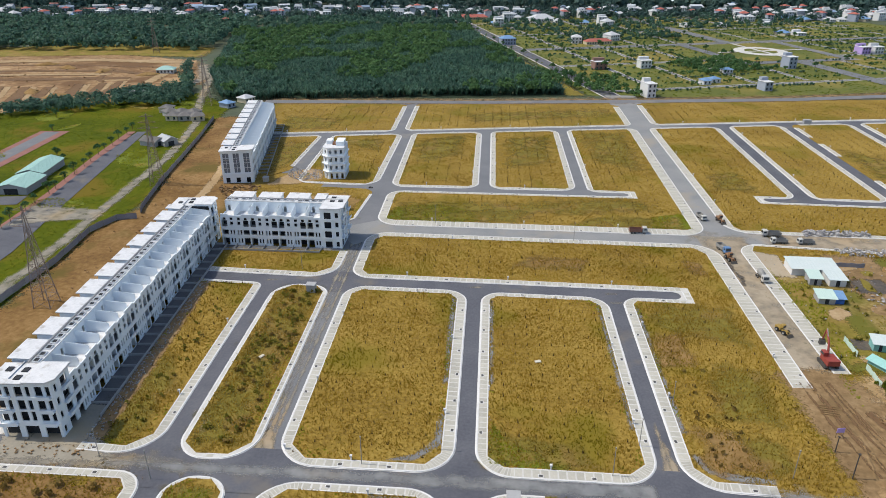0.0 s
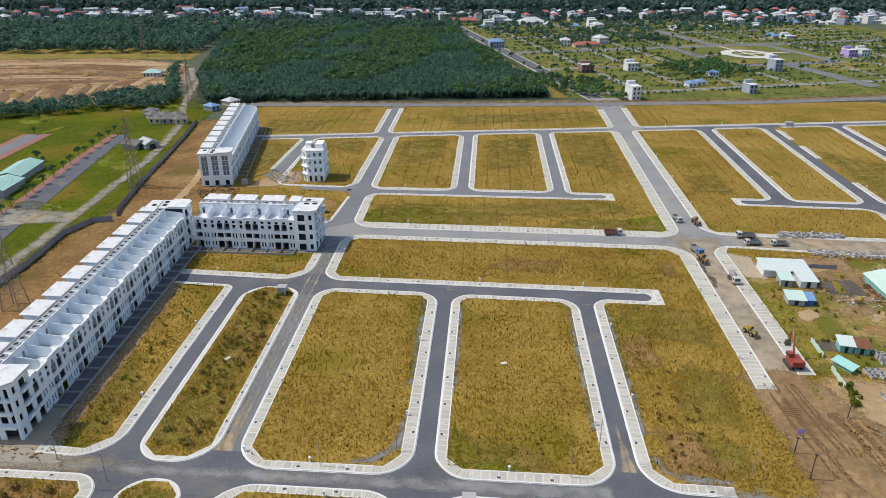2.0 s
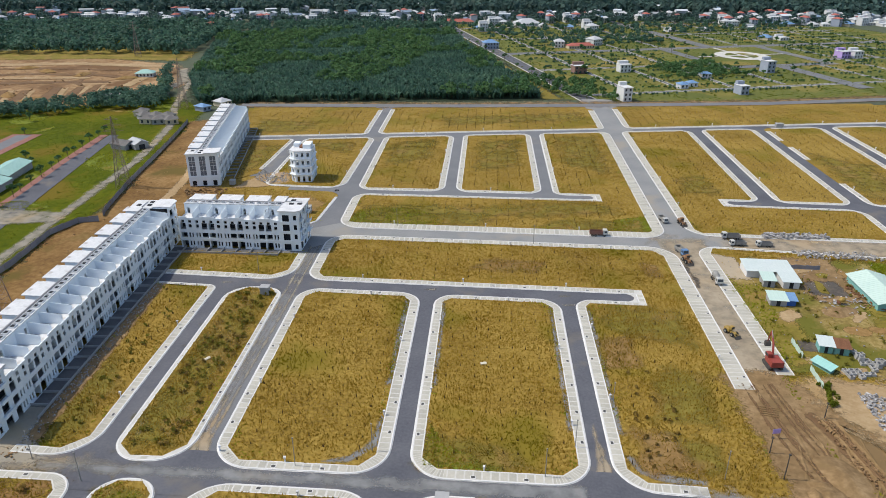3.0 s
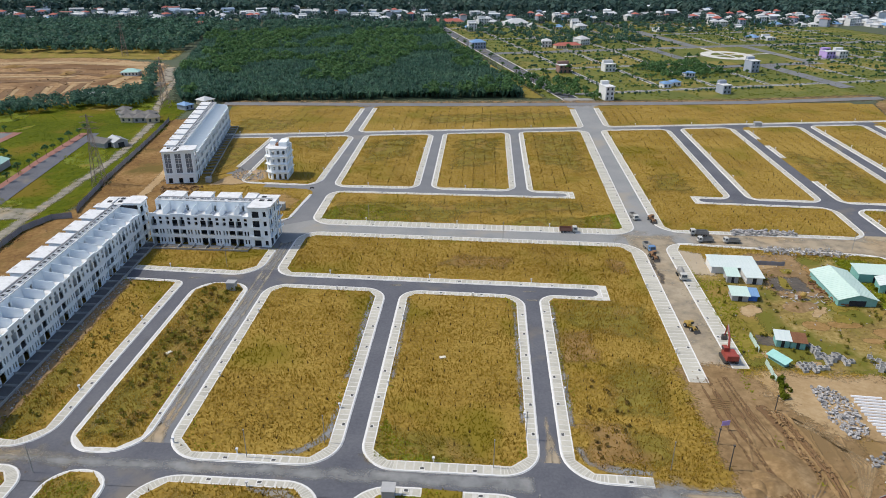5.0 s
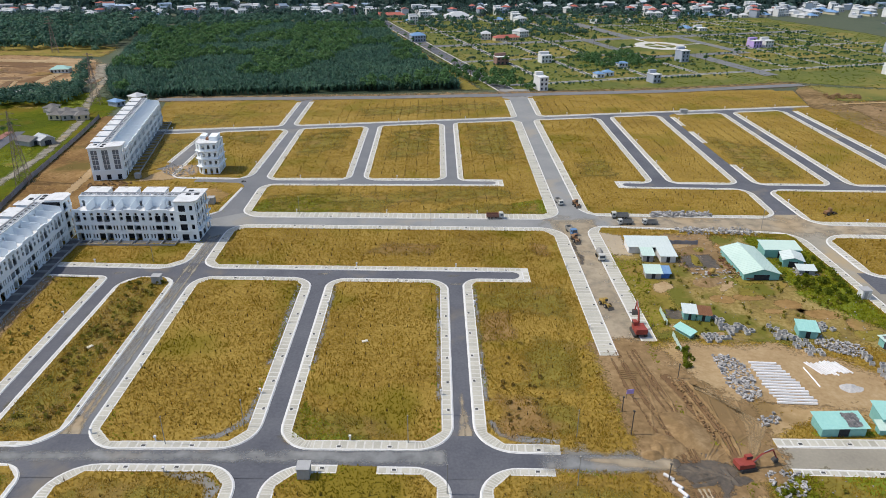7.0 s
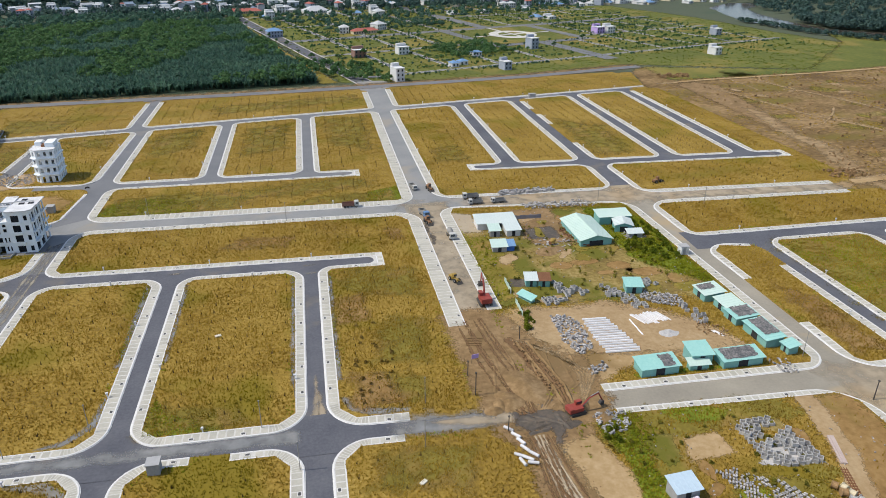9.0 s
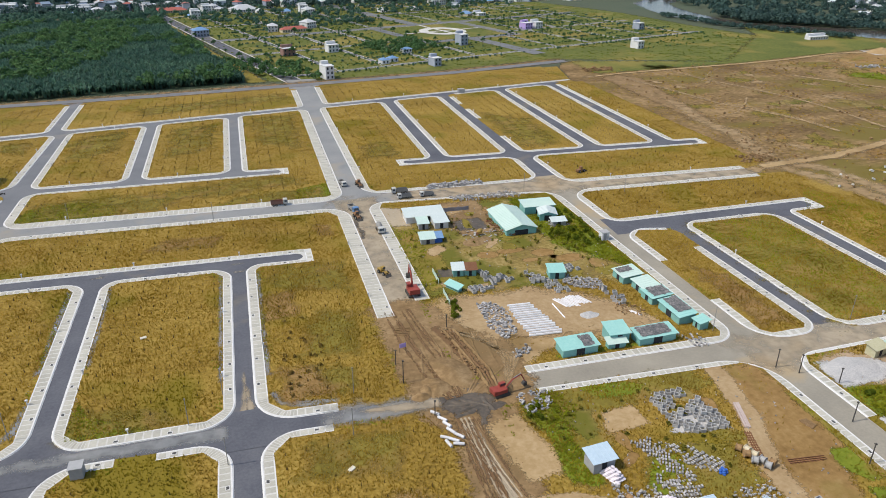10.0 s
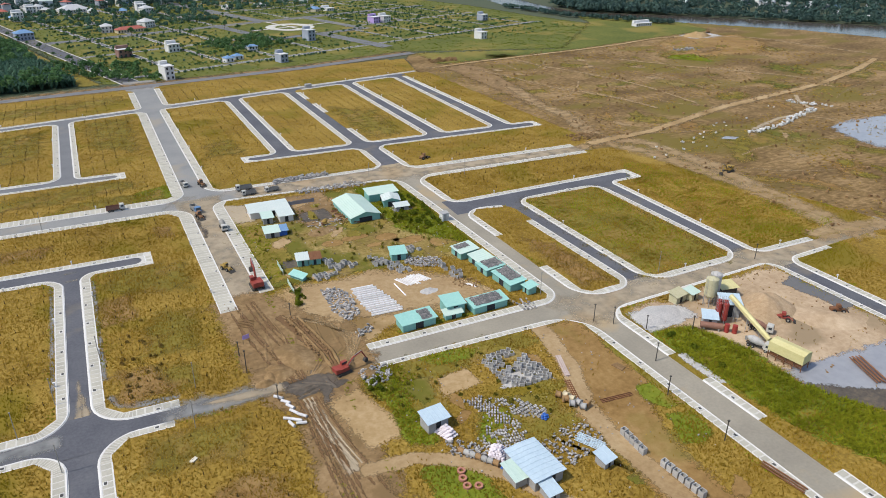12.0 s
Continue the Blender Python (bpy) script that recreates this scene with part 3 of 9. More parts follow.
M["green_bright"] = ground_mat("green_bright", [(0.050, 0.072, 0.003), (0.085, 0.105, 0.004), (0.135, 0.136, 0.008)], 0.02, 0.4, 0.95, 0.5, 0.4, spec=0.08, contrast=1.3, spots=((0.15, 0.115, 0.014), 0.03, 0.4))
M["yard_soil"] = ground_mat("yard_soil", [(0.15, 0.103, 0.031), (0.25, 0.183, 0.052), (0.37, 0.28, 0.115)], 0.08, 0.8, 0.95, 0.9, 0.5, contrast=1.3, spots=((0.13, 0.125, 0.015), 0.07, 0.7))
M["red_pave"] = ground_mat("red_pave", [(0.22, 0.10, 0.08), (0.32, 0.16, 0.13)], 0.2, 2.0, 0.9, 0.1)
M["olive"] = ground_mat("olive", [(0.068, 0.088, 0.016), (0.115, 0.13, 0.023), (0.18, 0.175, 0.036)], 0.02, 0.35, 0.95, 0.8, 0.5, spots=((0.21, 0.175, 0.04), 0.02, 0.45))
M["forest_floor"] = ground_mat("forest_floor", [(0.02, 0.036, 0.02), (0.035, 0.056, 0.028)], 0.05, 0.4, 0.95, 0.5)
M["trench"] = ground_mat("trench", [(0.13, 0.072, 0.034), (0.20, 0.12, 0.058)], 0.06, 0.6, 0.95, 0.8)
M["wheel"] = ground_mat("wheel", [(0.125, 0.127, 0.135), (0.16, 0.16, 0.162)], 0.1, 1.0, 0.95, 0.1)

# west of the terraces: bare strip, lane, road with red pavements, rough grass
patch([(-150, 60), (-262, 60), (-300, 390), (-215, 470), (-165, 430), (-156, 380), (-140, 260), (-143, 150)], "green_bright", "bright green rough grass beside the lane", 2, -0.25)
patch([(-142, 100), (-142, 190), (-145, 225), (-137.5, 250), (-146, 300), (-157, 372), (-161, 395), (-133, 400), (-116, 282), (-97, 279), (-96, 232), (-104, 232), (-102, 110), (-110, 100)],
      "west_soil", "orange bare soil behind the terraces", 1.5, -0.14)
patch(ribbon([(-104, 80), (-110, 200), (-118, 250), (-121, 285), (-128, 330)], 4), "dirt_road", "sandy service track", 0.8, -0.05)
patch(ribbon([(-148, 120), (-149, 195), (-151.6, 240), (-154, 280), (-156, 314), (-162, 350), (-169, 386), (-186, 430), (-203, 490), (-252, 671), (-270, 760)], 4.6), "asphalt_pale", "narrow grey concrete lane", 0.3, -0.03, "road", "road")
WROAD = [(-166, 120), (-171, 205), (-177, 262), (-184.5, 313), (-190, 360)]
patch(ribbon([(x - 5.6, y) for x, y in WROAD], [6, 6, 5, 5, 4]), "red_pave", "red brick pavements beside a road", 0, -0.10, "pavement_west", "pavement")
patch(ribbon(WROAD, [13, 17, 9.5, 8.5, 5]), "asphalt", "grey asphalt road with red brick pavements", 0, -0.08, "road", "road")
patch(ribbon([(-180, 238), (-166, 240), (-151, 241)], [22, 14, 11]), "asphalt_pale", "grey concrete side road", 0.3, -0.02, "road", "road")
patch(ribbon([(-234, 270), (-236, 320), (-238, 358)], 16), "red_pave", "red brick pavements beside a road", 0, -0.10, "pavement_west", "pavement")
patch(ribbon([(-234.5, 270), (-236.5, 320), (-238.5, 356)], 8), "asphalt_worn", "grey asphalt road with red brick pavements", 0, -0.08, "road", "road")
patch(ribbon([(-190, 254), (-215, 250), (-260, 236)], 10), "asphalt", "grey asphalt road with red brick pavements", 0, -0.07, "road", "road")
# earthworks beyond the terraces
patch([(-294, 398), (-213, 474), (-206, 500), (-249, 585), (-330, 612), (-440, 610), (-560, 560), (-560, 420), (-400, 400)], "earthwork", "sandy earthworks with trenches and banks", 4, -0.2, step=6)
for a, b, w in (((-302, 405), (-326, 470), 6), ((-290, 408), (-310, 471), 5), ((-275, 418), (-294, 483), 6), ((-265, 427), (-279, 487), 5), ((-320, 405), (-345, 470), 6), ((-340, 408), (-366, 476), 6), ((-262, 450), (-270, 495), 4)):
    m = ((a[0] + b[0]) / 2 + 2, (a[1] + b[1]) / 2)
    patch(ribbon([a, m, b], [w, w * 1.4, w]), "trench", "brown trench in the earthworks", 1.2, -0.02)
    patch(ribbon([(a[0] + w, a[1]), (m[0] + w * 1.2, m[1]), (b[0] + w, b[1])], w * 0.7), "dirt_road", "pale bank beside a trench", 1.2, -0.02)
for path, w in (([(-420, 528), (-383, 525), (-338, 532), (-289, 532), (-262, 522)], 7), ([(-370, 492), (-324, 498), (-297, 504), (-269, 506)], 9), ([(-420, 548), (-340, 556), (-262, 552)], 4), ([(-400, 500), (-350, 512), (-300, 516)], 5), ([(-300, 545), (-290, 500), (-280, 490)], 4)):
    patch(ribbon(path, w), "trench", "brown bank in the earthworks", 1.8, -0.02)
for path, w in (([(-440, 560), (-403, 569), (-332, 582), (-255, 574)], 13), ([(-380, 510), (-330, 516), (-290, 520)], 6), ([(-255, 560), (-250, 520), (-248, 490)], 8)):
    patch(ribbon(path, w), "dirt_road", "levelled pale sand in the earthworks", 3, -0.02)
patch([(-258, 460), (-239, 461), (-238, 469), (-257, 468)], "gravel", "grey concrete slab in the earthworks", 0.4, -0.01)
patch([(-560, 615), (-458, 640), (-404, 662), (-343, 676), (-260, 654), (-250, 600), (-330, 608), (-427, 592), (-560, 570)], "drift", "yellow-green rough grass behind the earthworks", 4, -0.1)
patch([(-470, 690), (-431, 706), (-371, 735), (-349, 692), (-404, 668), (-470, 660)], "green", "green clearing in the woods", 4, -0.1)
patch(ribbon([(-215, 484), (-214, 512), (-236, 566)], 9), "asphalt_pale", "grey concrete road beside the earthworks", 1, -0.03, "road", "road")

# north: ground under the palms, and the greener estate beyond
patch([(-176, 436), (61, 467), (30, 596), (-24, 815), (-180, 800), (-275, 755), (-215, 520)], "forest_floor", "dark green ground below palms", 3, -0.2, step=8)
patch([(64, 468), (150, 466), (286, 496), (410, 452), (530, 540), (505, 640), (490, 760), (440, 900), (120, 960), (-30, 900), (-20, 815), (33, 598)], "olive", "olive green grass of a planted housing estate", 3, -0.22, step=10)
patch([(50, 468), (62, 469), (27, 600), (-24, 815), (-34, 815), (19, 596)], "drift", "yellow-green grass between palms and a road", 2, -0.16)
UX, UY = Vector((0.962, 0.275)), Vector((-0.275, 0.962))
E0 = Vector((79, 462))


def est(a, b):
    """A place in the northern estate: a metres along its front road, b metres behind it."""
    p = E0 + UX * a + UY * b
    return (p.x, p.y)


for a, w in ((2, 11),):
    patch(ribbon([est(a, 0), est(a, 470)], w + 2), "deck", "pale pavement of the estate road", 0, -0.12, "pavement_north", "pavement")
    patch(ribbon([est(a, 0), est(a, 470)], w), "asphalt", "grey estate road", 0, -0.10, "road", "road")
for a in (42, 82, 122, 165, 250, 290, 330, 370, 410):
    patch(ribbon([est(a, 26), est(a, 420)], 4.6), "deck", "pale kerbs of an estate street", 0, -0.15, "pavement_north", "pavement")
    patch(ribbon([est(a, 26), est(a, 420)], 3.4), "asphalt_worn", "grey estate street", 0, -0.13, "road", "road")
for b, w in ((20, 4), (118, 5), (205, 10), (300, 5), (400, 6)):
    patch(ribbon([est(4, b), est(430, b)], w + 1.2), "deck", "pale kerbs of an estate street", 0, -0.18, "pavement_north", "pavement")
    patch(ribbon([est(4, b), est(430, b)], w), "asphalt_worn", "grey estate street", 0, -0.16, "road", "road")
for a in (163, 263):
    patch(ribbon([est(a, 98), est(a, 205)], 10), "asphalt_worn", "grey estate avenue", 0, 0.02, "road", "road")
for b in (98, 205):
    patch(ribbon([est(157, b), est(269, b)], 10), "asphalt_worn", "grey estate avenue", 0, 0.05, "road", "road")
patch([est(170, 105), est(256, 105), est(256, 198), est(170, 198)], "olive", "grass of a square plaza", 0, 0.0)
patch(ribbon([est(213, 0), est(213, 96)], 13), "asphalt_worn", "wide grey estate avenue", 0, 0.02, "road", "road")
patch(ribbon([est(213, 206), est(213, 460)], 13), "asphalt_worn", "wide grey estate avenue", 0, 0.02, "road", "road")
patch(ribbon([est(4, 205), est(157, 205)], 9), "asphalt_worn", "wide grey estate avenue", 0, 0.02, "road", "road")
patch(ribbon([est(269, 205), est(430, 205)], 9), "asphalt_worn", "wide grey estate avenue", 0, 0.02, "road", "road")
patch([est(213 + 23 * math.cos(t), 151 + 25 * math.sin(t)) for t in np.linspace(0, 2 * math.pi, 28)[:-1]], "deck", "pale paved plaza", 0, 0.24, "pavement_plaza", "pavement")
patch([est(213 + 14 * math.cos(t), 151 + 15 * math.sin(t)) for t in np.linspace(0, 2 * math.pi, 28)[:-1]], "olive", "grass inside a ring of paving", 0, 0.32)
for ang in (0.0, 1.57, 3.14, 4.71):
    patch(ribbon([est(213, 151), est(213 + 43 * math.cos(ang), 151 + 46 * math.sin(ang))], 3), "deck", "pale plaza path", 0, 0.42, "pavement_plaza", "pavement")

# east: scrub, dirt tracks, ponds and river
patch([(257, -60), (900, -60), (790, 200), (730, 316), (705, 370), (680, 433), (615, 521), (552, 615), (524, 560), (410, 450), (292, 484), (276, 470), (262, 418), (266, 300), (258, 200)], "scrub", "brown scrub land with tracks", 2, -0.085, step=8)
patch(ribbon([(254, 221), (268, 226), (303, 228), (340, 238), (377, 248), (430, 256), (481, 264), (545, 283), (601, 305)], [7, 7, 6, 6, 7, 7, 6, 6, 6]), "dirt_road", "sandy dirt track", 0.8, 0.14, "road", "road")
patch(ribbon([(270, 226), (279, 200), (285, 157), (284, 130), (280, 95)], [8, 11, 12, 13, 10]), "dirt_road", "wide bare dirt track", 1.5, 0.1, "road", "road")
patch(ribbon([(264, 104), (280, 104), (300, 100)], 9), "dirt_road", "sandy dirt track", 1.0, 0.14, "road", "road")
patch(ribbon([(274, 424), (286, 425), (308, 429), (357, 433), (410, 437), (459, 443), (517, 456), (560, 452), (600, 420), (618, 320)], 4.5), "dirt_road", "sandy dirt track", 0.8, 0.14, "road", "road")
patch(ribbon([(300, 414), (310, 377), (318, 334), (337, 291), (341, 262)], 3), "dirt_road", "sandy dirt track", 0.8, 0.14, "road", "road")
patch(ribbon([(346, 430), (352, 395), (364, 361), (372, 327), (373, 299), (370, 262)], 3), "dirt_road", "sandy dirt track", 1.2, 0.14, "road", "road")
patch(ribbon([(420, 390), (450, 340), (480, 300), (490, 280)], 4), "dirt_road", "sandy dirt track", 1.5, 0.14, "road", "road")
patch([(290, 434), (410, 441), (517, 460), (600, 470), (615, 521), (552, 615), (524, 560), (410, 450), (292, 484)], "olive", "olive grass beyond a track", 4, -0.04)
for path, w in (([(262, 225), (303, 228), (340, 238), (377, 248), (430, 256), (481, 264), (545, 283), (601, 305)], 4.5), ([(286, 425), (308, 429), (357, 433), (410, 437), (459, 443), (517, 456), (560, 452)], 3)):
    patch(ribbon(path, w), "sand", "pale sandy wheel tracks of a dirt track", 0.6, 0.24, "ground_track")
patch([(470, 380), (540, 360), (590, 400), (600, 440), (540, 455), (490, 430)], "bare_soil", "bare sandy ground by the river", 8, 0.02)
patch([(458, 378), (474, 354), (480, 352), (488, 382), (468, 386)], "green", "green reeds in scrub", 3, 0.06)
patch([(545, 440), (580, 436), (585, 455), (550, 462)], "gravel", "grey sand heap ground", 2, 0.12)
patch([(394, 193), (416, 196), (443, 195), (470, 175), (440, 150), (385, 157), (386, 175)], "puddle", "pale shallow pond", 2.5, 0.05, "water_pond", "water")
patch([(326, 203), (332, 199), (337, 201), (332, 205)], "puddle", "pale shallow pond", 1, 0.05, "water_pond", "water")
patch(ribbon([(355, 208), (385, 217), (415, 218), (430, 240), (440, 250)], 2.5), "dusty", "grey rubble track", 1, 0.1)
patch([(880, -60), (770, 200), (715, 316), (692, 370), (666, 433), (604, 518), (545, 615), (526, 719), (536, 770), (560, 850), (620, 900), (660, 880), (600, 830), (580, 776), (570, 711), (575, 640), (650, 566), (724, 479), (772, 424), (850, 300), (980, -60)],
      "water", "broad brown river", 3, -0.06, "water", "water", 8)

# the building yard: sand, mud and rubble
patch([(90, 149), (101, 150), (108, 148), (122, 149), (138, 138), (146, 126), (149, 112), (140, 116), (126, 119), (112, 117), (104, 111), (97, 108), (88, 110), (84, 118), (86, 138)], "sand", "flattened bare sand of a works yard", 1.5)
patch([(110, 186), (118, 192), (131, 188), (126, 182), (112, 181)], "mud", "bare brown earth in a yard", 1.2)
patch([(88, 152), (156, 146), (158, 200), (150, 218), (112, 220), (90, 206)], "yard_soil", "brown weedy ground of a works yard", 3.0)
for cx, cy, rx, ry in ((116, 173, 4, 2.5), (124, 174, 5, 2), (134, 170, 4, 3), (141, 164, 5, 3), (148, 158, 3, 4), (128, 166, 3, 1.5)):
    patch([(cx + rx * math.cos(k), cy + ry * math.sin(k)) for k in np.linspace(0, 6.28, 11)[:-1]], "bare_soil", "bare soil among grass", 2.5)
patch([(112, 190), (128, 190), (128, 221), (112, 222)], "mud", "bare brown earth in a yard", 1.5)
patch([(88, 204), (98, 203), (97, 220), (89, 224)], "dusty", "trampled grey-brown ground by a shed", 1.0)
patch([(113, 194), (124, 194), (123, 204), (113, 203)], "black_mud", "dark damp ground in a yard", 1.0)
patch([(140, 175), (158, 150), (158, 205), (150, 217), (140, 219)], "green", "lush green weeds behind sheds", 2.0)
patch([(91, 155), (101, 156), (101, 200), (89, 200)], "drift", "patchy olive weeds in a yard", 3.5)
LUSH.append([(90, 157), (97, 157), (98, 199), (89, 199)])
patch([(113, 112.2), (147, 111.9), (147, 113.4), (113, 113.6)], "green", "strip of green weeds along a pavement", 0.6)
patch([(72, 150), (86, 152), (96, 135), (104, 128), (104, 104), (96, 96), (92, 80), (92, 58), (76, 58), (80, 90), (74, 104), (73, 130)], "mud", "churned brown mud with wheel ruts", 1.8)
patch([(79, 101), (83, 106), (89, 105), (93, 102), (90, 97), (87, 92), (83, 94), (82, 99)], "black_mud", "black wet mud at a blocked crossing", 4.0)
for cx, cy in ((80, 104), (92, 99), (86, 91), (89, 107), (94.5, 104)):
    patch([(cx + 2.4 * math.cos(k), cy + 1.6 * math.sin(k * 1.1)) for k in np.linspace(0, 6, 8)], "black_mud", "black wet mud at a blocked crossing", 2.0)
patch(ribbon([(84, 98), (84, 86), (85, 74), (87, 58)], [6, 6, 6, 8]), "mud", "damp wheel track", 1.2)
patch(ribbon([(83.6, 95), (84, 84), (85, 70)], 3.2), "dusty", "grey drying wheel track", 1.2)
for k in range(3):
    patch(ribbon([(83.0 + 1.7 * k, 96), (83.4 + 1.8 * k, 82), (85.4 + 1.9 * k, 68 - 3 * k)], 0.4), "trench", "dark wet rut", 0.3)
for k in range(6):
    ox = 1.5 * k + 0.5 * math.sin(k * 2.3)
    patch(ribbon([(76 + ox, 146), (77 + ox * 1.1, 130), (79 + ox, 116 + 1.5 * k), (82 + ox * 0.5, 104)], [0.3, 0.7, 0.4, 0.6]), "trench", "wheel rut in churned mud", 0.25, 0.20)
patch(ribbon([(87.5, 135), (90, 124), (93, 112), (93, 104)], [2, 3.4, 3.0, 1.5]), "trench", "dark trench dug through mud", 0.8)
for k in range(5):
    patch(ribbon([(88 + 1.2 * k, 134 - k), (97 + k, 128 - 2 * k), (100 + k, 116), (97, 105)], 0.7), "dirt_road", "dry wheel track in mud", 0.6, 0.21, "road_track", "road")
    patch(ribbon([(81.5 + 0.9 * k, 96), (81 + 0.9 * k, 80), (80.5 + k, 60)], 0.45), "trench", "wheel rut in churned mud", 0.2, 0.21)
patch([(96, 148), (120, 148), (140, 134), (146, 118), (120, 122), (100, 126), (92, 138)], "dirt_road", "trampled lighter sand", 4.0, 0.30)
BARE.append([(72, 150), (104, 128), (104, 104), (73, 104)])
patch(ribbon([(54, 105.2), (64, 105.0), (73, 104.3), (79, 103.6)], [7.2, 6.6, 5.0, 3.0]), "asphalt_mid", "broken grey road end", 1.0, 0.16, "road_end", "road")
patch(ribbon([(80, 103.4), (70, 104.4), (62, 105.4)], [3.5, 2.4, 1.0]), "dusty", "dust trailed over a road end", 1.0, 0.19, "road_dust", "road")
patch([(87, 93), (95, 95), (99, 82), (98, 76), (90, 75)], "sand", "flat bare sand", 1.0)
patch([(96, 99), (106, 101.5), (140, 100), (146, 92), (130, 93), (116, 90), (109, 78), (103, 69), (98, 72), (99, 84)], "drift", "olive weeds along a road", 2.0)
patch([(97, 98), (104, 100), (105, 92), (103, 82), (106, 77), (103, 70), (98, 73), (99, 84)], "green", "bright green weeds", 2.0)
patch([(112, 100), (122, 100), (128, 97), (124, 94), (116, 95)], "green", "bright green weeds", 2.0)
patch([(104, 93), (112, 92), (110, 85), (106, 82)], "yard_soil", "brown dried weeds", 2.5)
patch([(113, 90), (121, 91), (122, 84), (112, 84)], "sand", "bare sand among weeds", 1.5)
patch([(146, 100), (159, 96), (157, 64), (150, 58), (146, 40), (150, 10), (132, 10), (134, 52), (139, 68), (143, 84)], "bare_soil", "bare brown storage yard", 1.5)
patch(ribbon([(148, 99), (144, 80), (138, 66), (137, 52), (138, 30), (138, 10)], 5), "dirt_road", "sandy track through a storage yard", 0.8)
patch([(110, 66), (118, 79), (134, 74), (134, 62), (122, 60)], "drift", "olive weeds between stacked blocks", 1.5)
patch([(112, 68), (117, 75), (122, 74), (121, 66), (114, 64)], "green", "green weeds between stacked blocks", 2.0)
patch([(124, 80), (138, 78), (136, 88), (128, 84)], "gravel", "grey gravel below concrete rings", 1.0)
patch([(97, 50), (108, 50), (107, 60), (100, 66), (96, 64)], "green", "bright green weeds", 1.2)
patch(ribbon([(86, 70), (97, 68.5), (105, 64), (111, 57), (118, 44)], 3.6), "dirt_road", "sandy track through a storage yard", 0.8)
for poly in ([(153, 67), (159, 66), (158.5, 58), (154, 57), (151, 62)], [(152, 56), (158, 54), (157, 47), (152, 45), (149, 48)]):
    patch(poly, "green", "green weeds along a pavement", 2.5)
patch([(157.6, 86), (160, 84), (160, 56), (157, 58)], "drift", "olive weeds along a pavement", 1.6)
# concrete plant
M["plant_sand"] = ground_mat("plant_sand", [(0.34, 0.24, 0.145), (0.45, 0.335, 0.22), (0.55, 0.43, 0.30)], 0.06, 0.7, 0.95, 0.5, 0.4, contrast=1.2, spots=((0.30, 0.225, 0.14), 0.06, 0.3))
patch([(172, 94), (178, 96), (190, 92), (232, 97), (234, 60), (226, 48), (208, 34), (196, 36), (188, 46), (188, 60), (186, 78), (176, 84)], "plant_sand", "spread pale sand of a concrete plant", 1.0)
patch([(173, 94), (189, 91), (190, 84), (172, 82)], "gravel", "white crushed stone", 1.0)
patch([(189, 56), (200, 54), (214, 53), (228, 52), (214, 36), (200, 34), (189, 44)], "puddle", "milky grey settling pond", 1.0, 0.13, "water_pond", "water")
patch([(189, 50), (194, 46), (206, 38), (210, 34), (200, 32), (188, 42)], "black_mud", "dark wet mud at a pond's edge", 0.8)
patch([(226, 86), (233, 88), (234, 68), (229, 67)], "wheel", "grey oily ground", 1.8)
patch([(172, 83), (184, 81), (189, 66), (188, 50), (196, 34), (200, 20), (182, 20), (174, 40), (172, 66)], "green", "tall green reeds", 1.0)
patch([(170.8, 72), (174, 72), (173, 58), (170.8, 59)], "gravel", "grey silt washed over a verge", 0.5)
# patchy growth in the yards and on the scrub land
br = random.Random(21)


def blobs(poly, count, kinds, size, base=0.132, name="ground_patch"):
    p = np.array(poly)
    (x0, y0), (x1, y1) = p.min(0), p.max(0)
    while count:
        x, y = br.uniform(x0, x1), br.uniform(y0, y1)
        if not inside(poly, np.array([x]), np.array([y]))[0]:
            continue
        count -= 1
        r, turn, flat = size * br.uniform(0.5, 1.3), br.uniform(0, 3), br.uniform(0.35, 0.8)
        ring = []
        for k in range(12):
            a = k * math.pi / 6
            q = r * br.uniform(0.6, 1.2)
            u, v = q * math.cos(a), q * flat * math.sin(a)
            ring.append((x + u * math.cos(turn) - v * math.sin(turn), y + u * math.sin(turn) + v * math.cos(turn)))
        kind, text = br.choice(kinds)
        patch(ring, kind, text, size * 0.4, base, name)


WEEDY = [("yard_soil", "patch of brown weeds"), ("bare_soil", "patch of bare soil"), ("drift", "patch of olive grass"), ("dirt_road", "patch of trodden sand")]
blobs([(95, 152), (156, 152), (156, 216), (90, 220)], 34, WEEDY, 4.5)
blobs([(98, 98), (156, 98), (154, 30), (98, 40)], 30, WEEDY, 4.0)
blobs([(270, 60), (520, 60), (600, 300), (560, 430), (410, 440), (300, 455), (272, 380)], 75, [("drift", "patch of olive grass"), ("yard_soil", "patch of olive scrub"), ("drift", "patch of olive grass"), ("mud", "bare dark brown patch"), ("bare_soil", "bare brown patch")], 17, -0.04, "scrub_patch")
blobs([(276, 100), (460, 120), (560, 300), (540, 420), (410, 430), (305, 445), (290, 330)], 70, [("dirt_road", "pale worn spot on scrub land"), ("drift", "patch of olive grass"), ("mud", "bare dark brown patch")], 6, 0.0, "scrub_patch")
patch([(268, 234), (280, 236), (290, 272), (289, 303), (300, 345), (292, 352), (281, 304), (279, 270)], "dirt_road", "broad bare earth track", 2.5, 0.1, "road_track", "road")
patch([(281, 303), (292, 304), (312, 410), (300, 425), (286, 420)], "mud", "trodden brown earth beside a track", 4.0, 0.06)
patch([(269, 228), (284, 212), (286, 172), (279, 148), (292, 150), (296, 176), (292, 216), (282, 230)], "dirt_road", "broad bare earth track", 2.5, 0.12, "road_track", "road")
tk = random.Random(8)
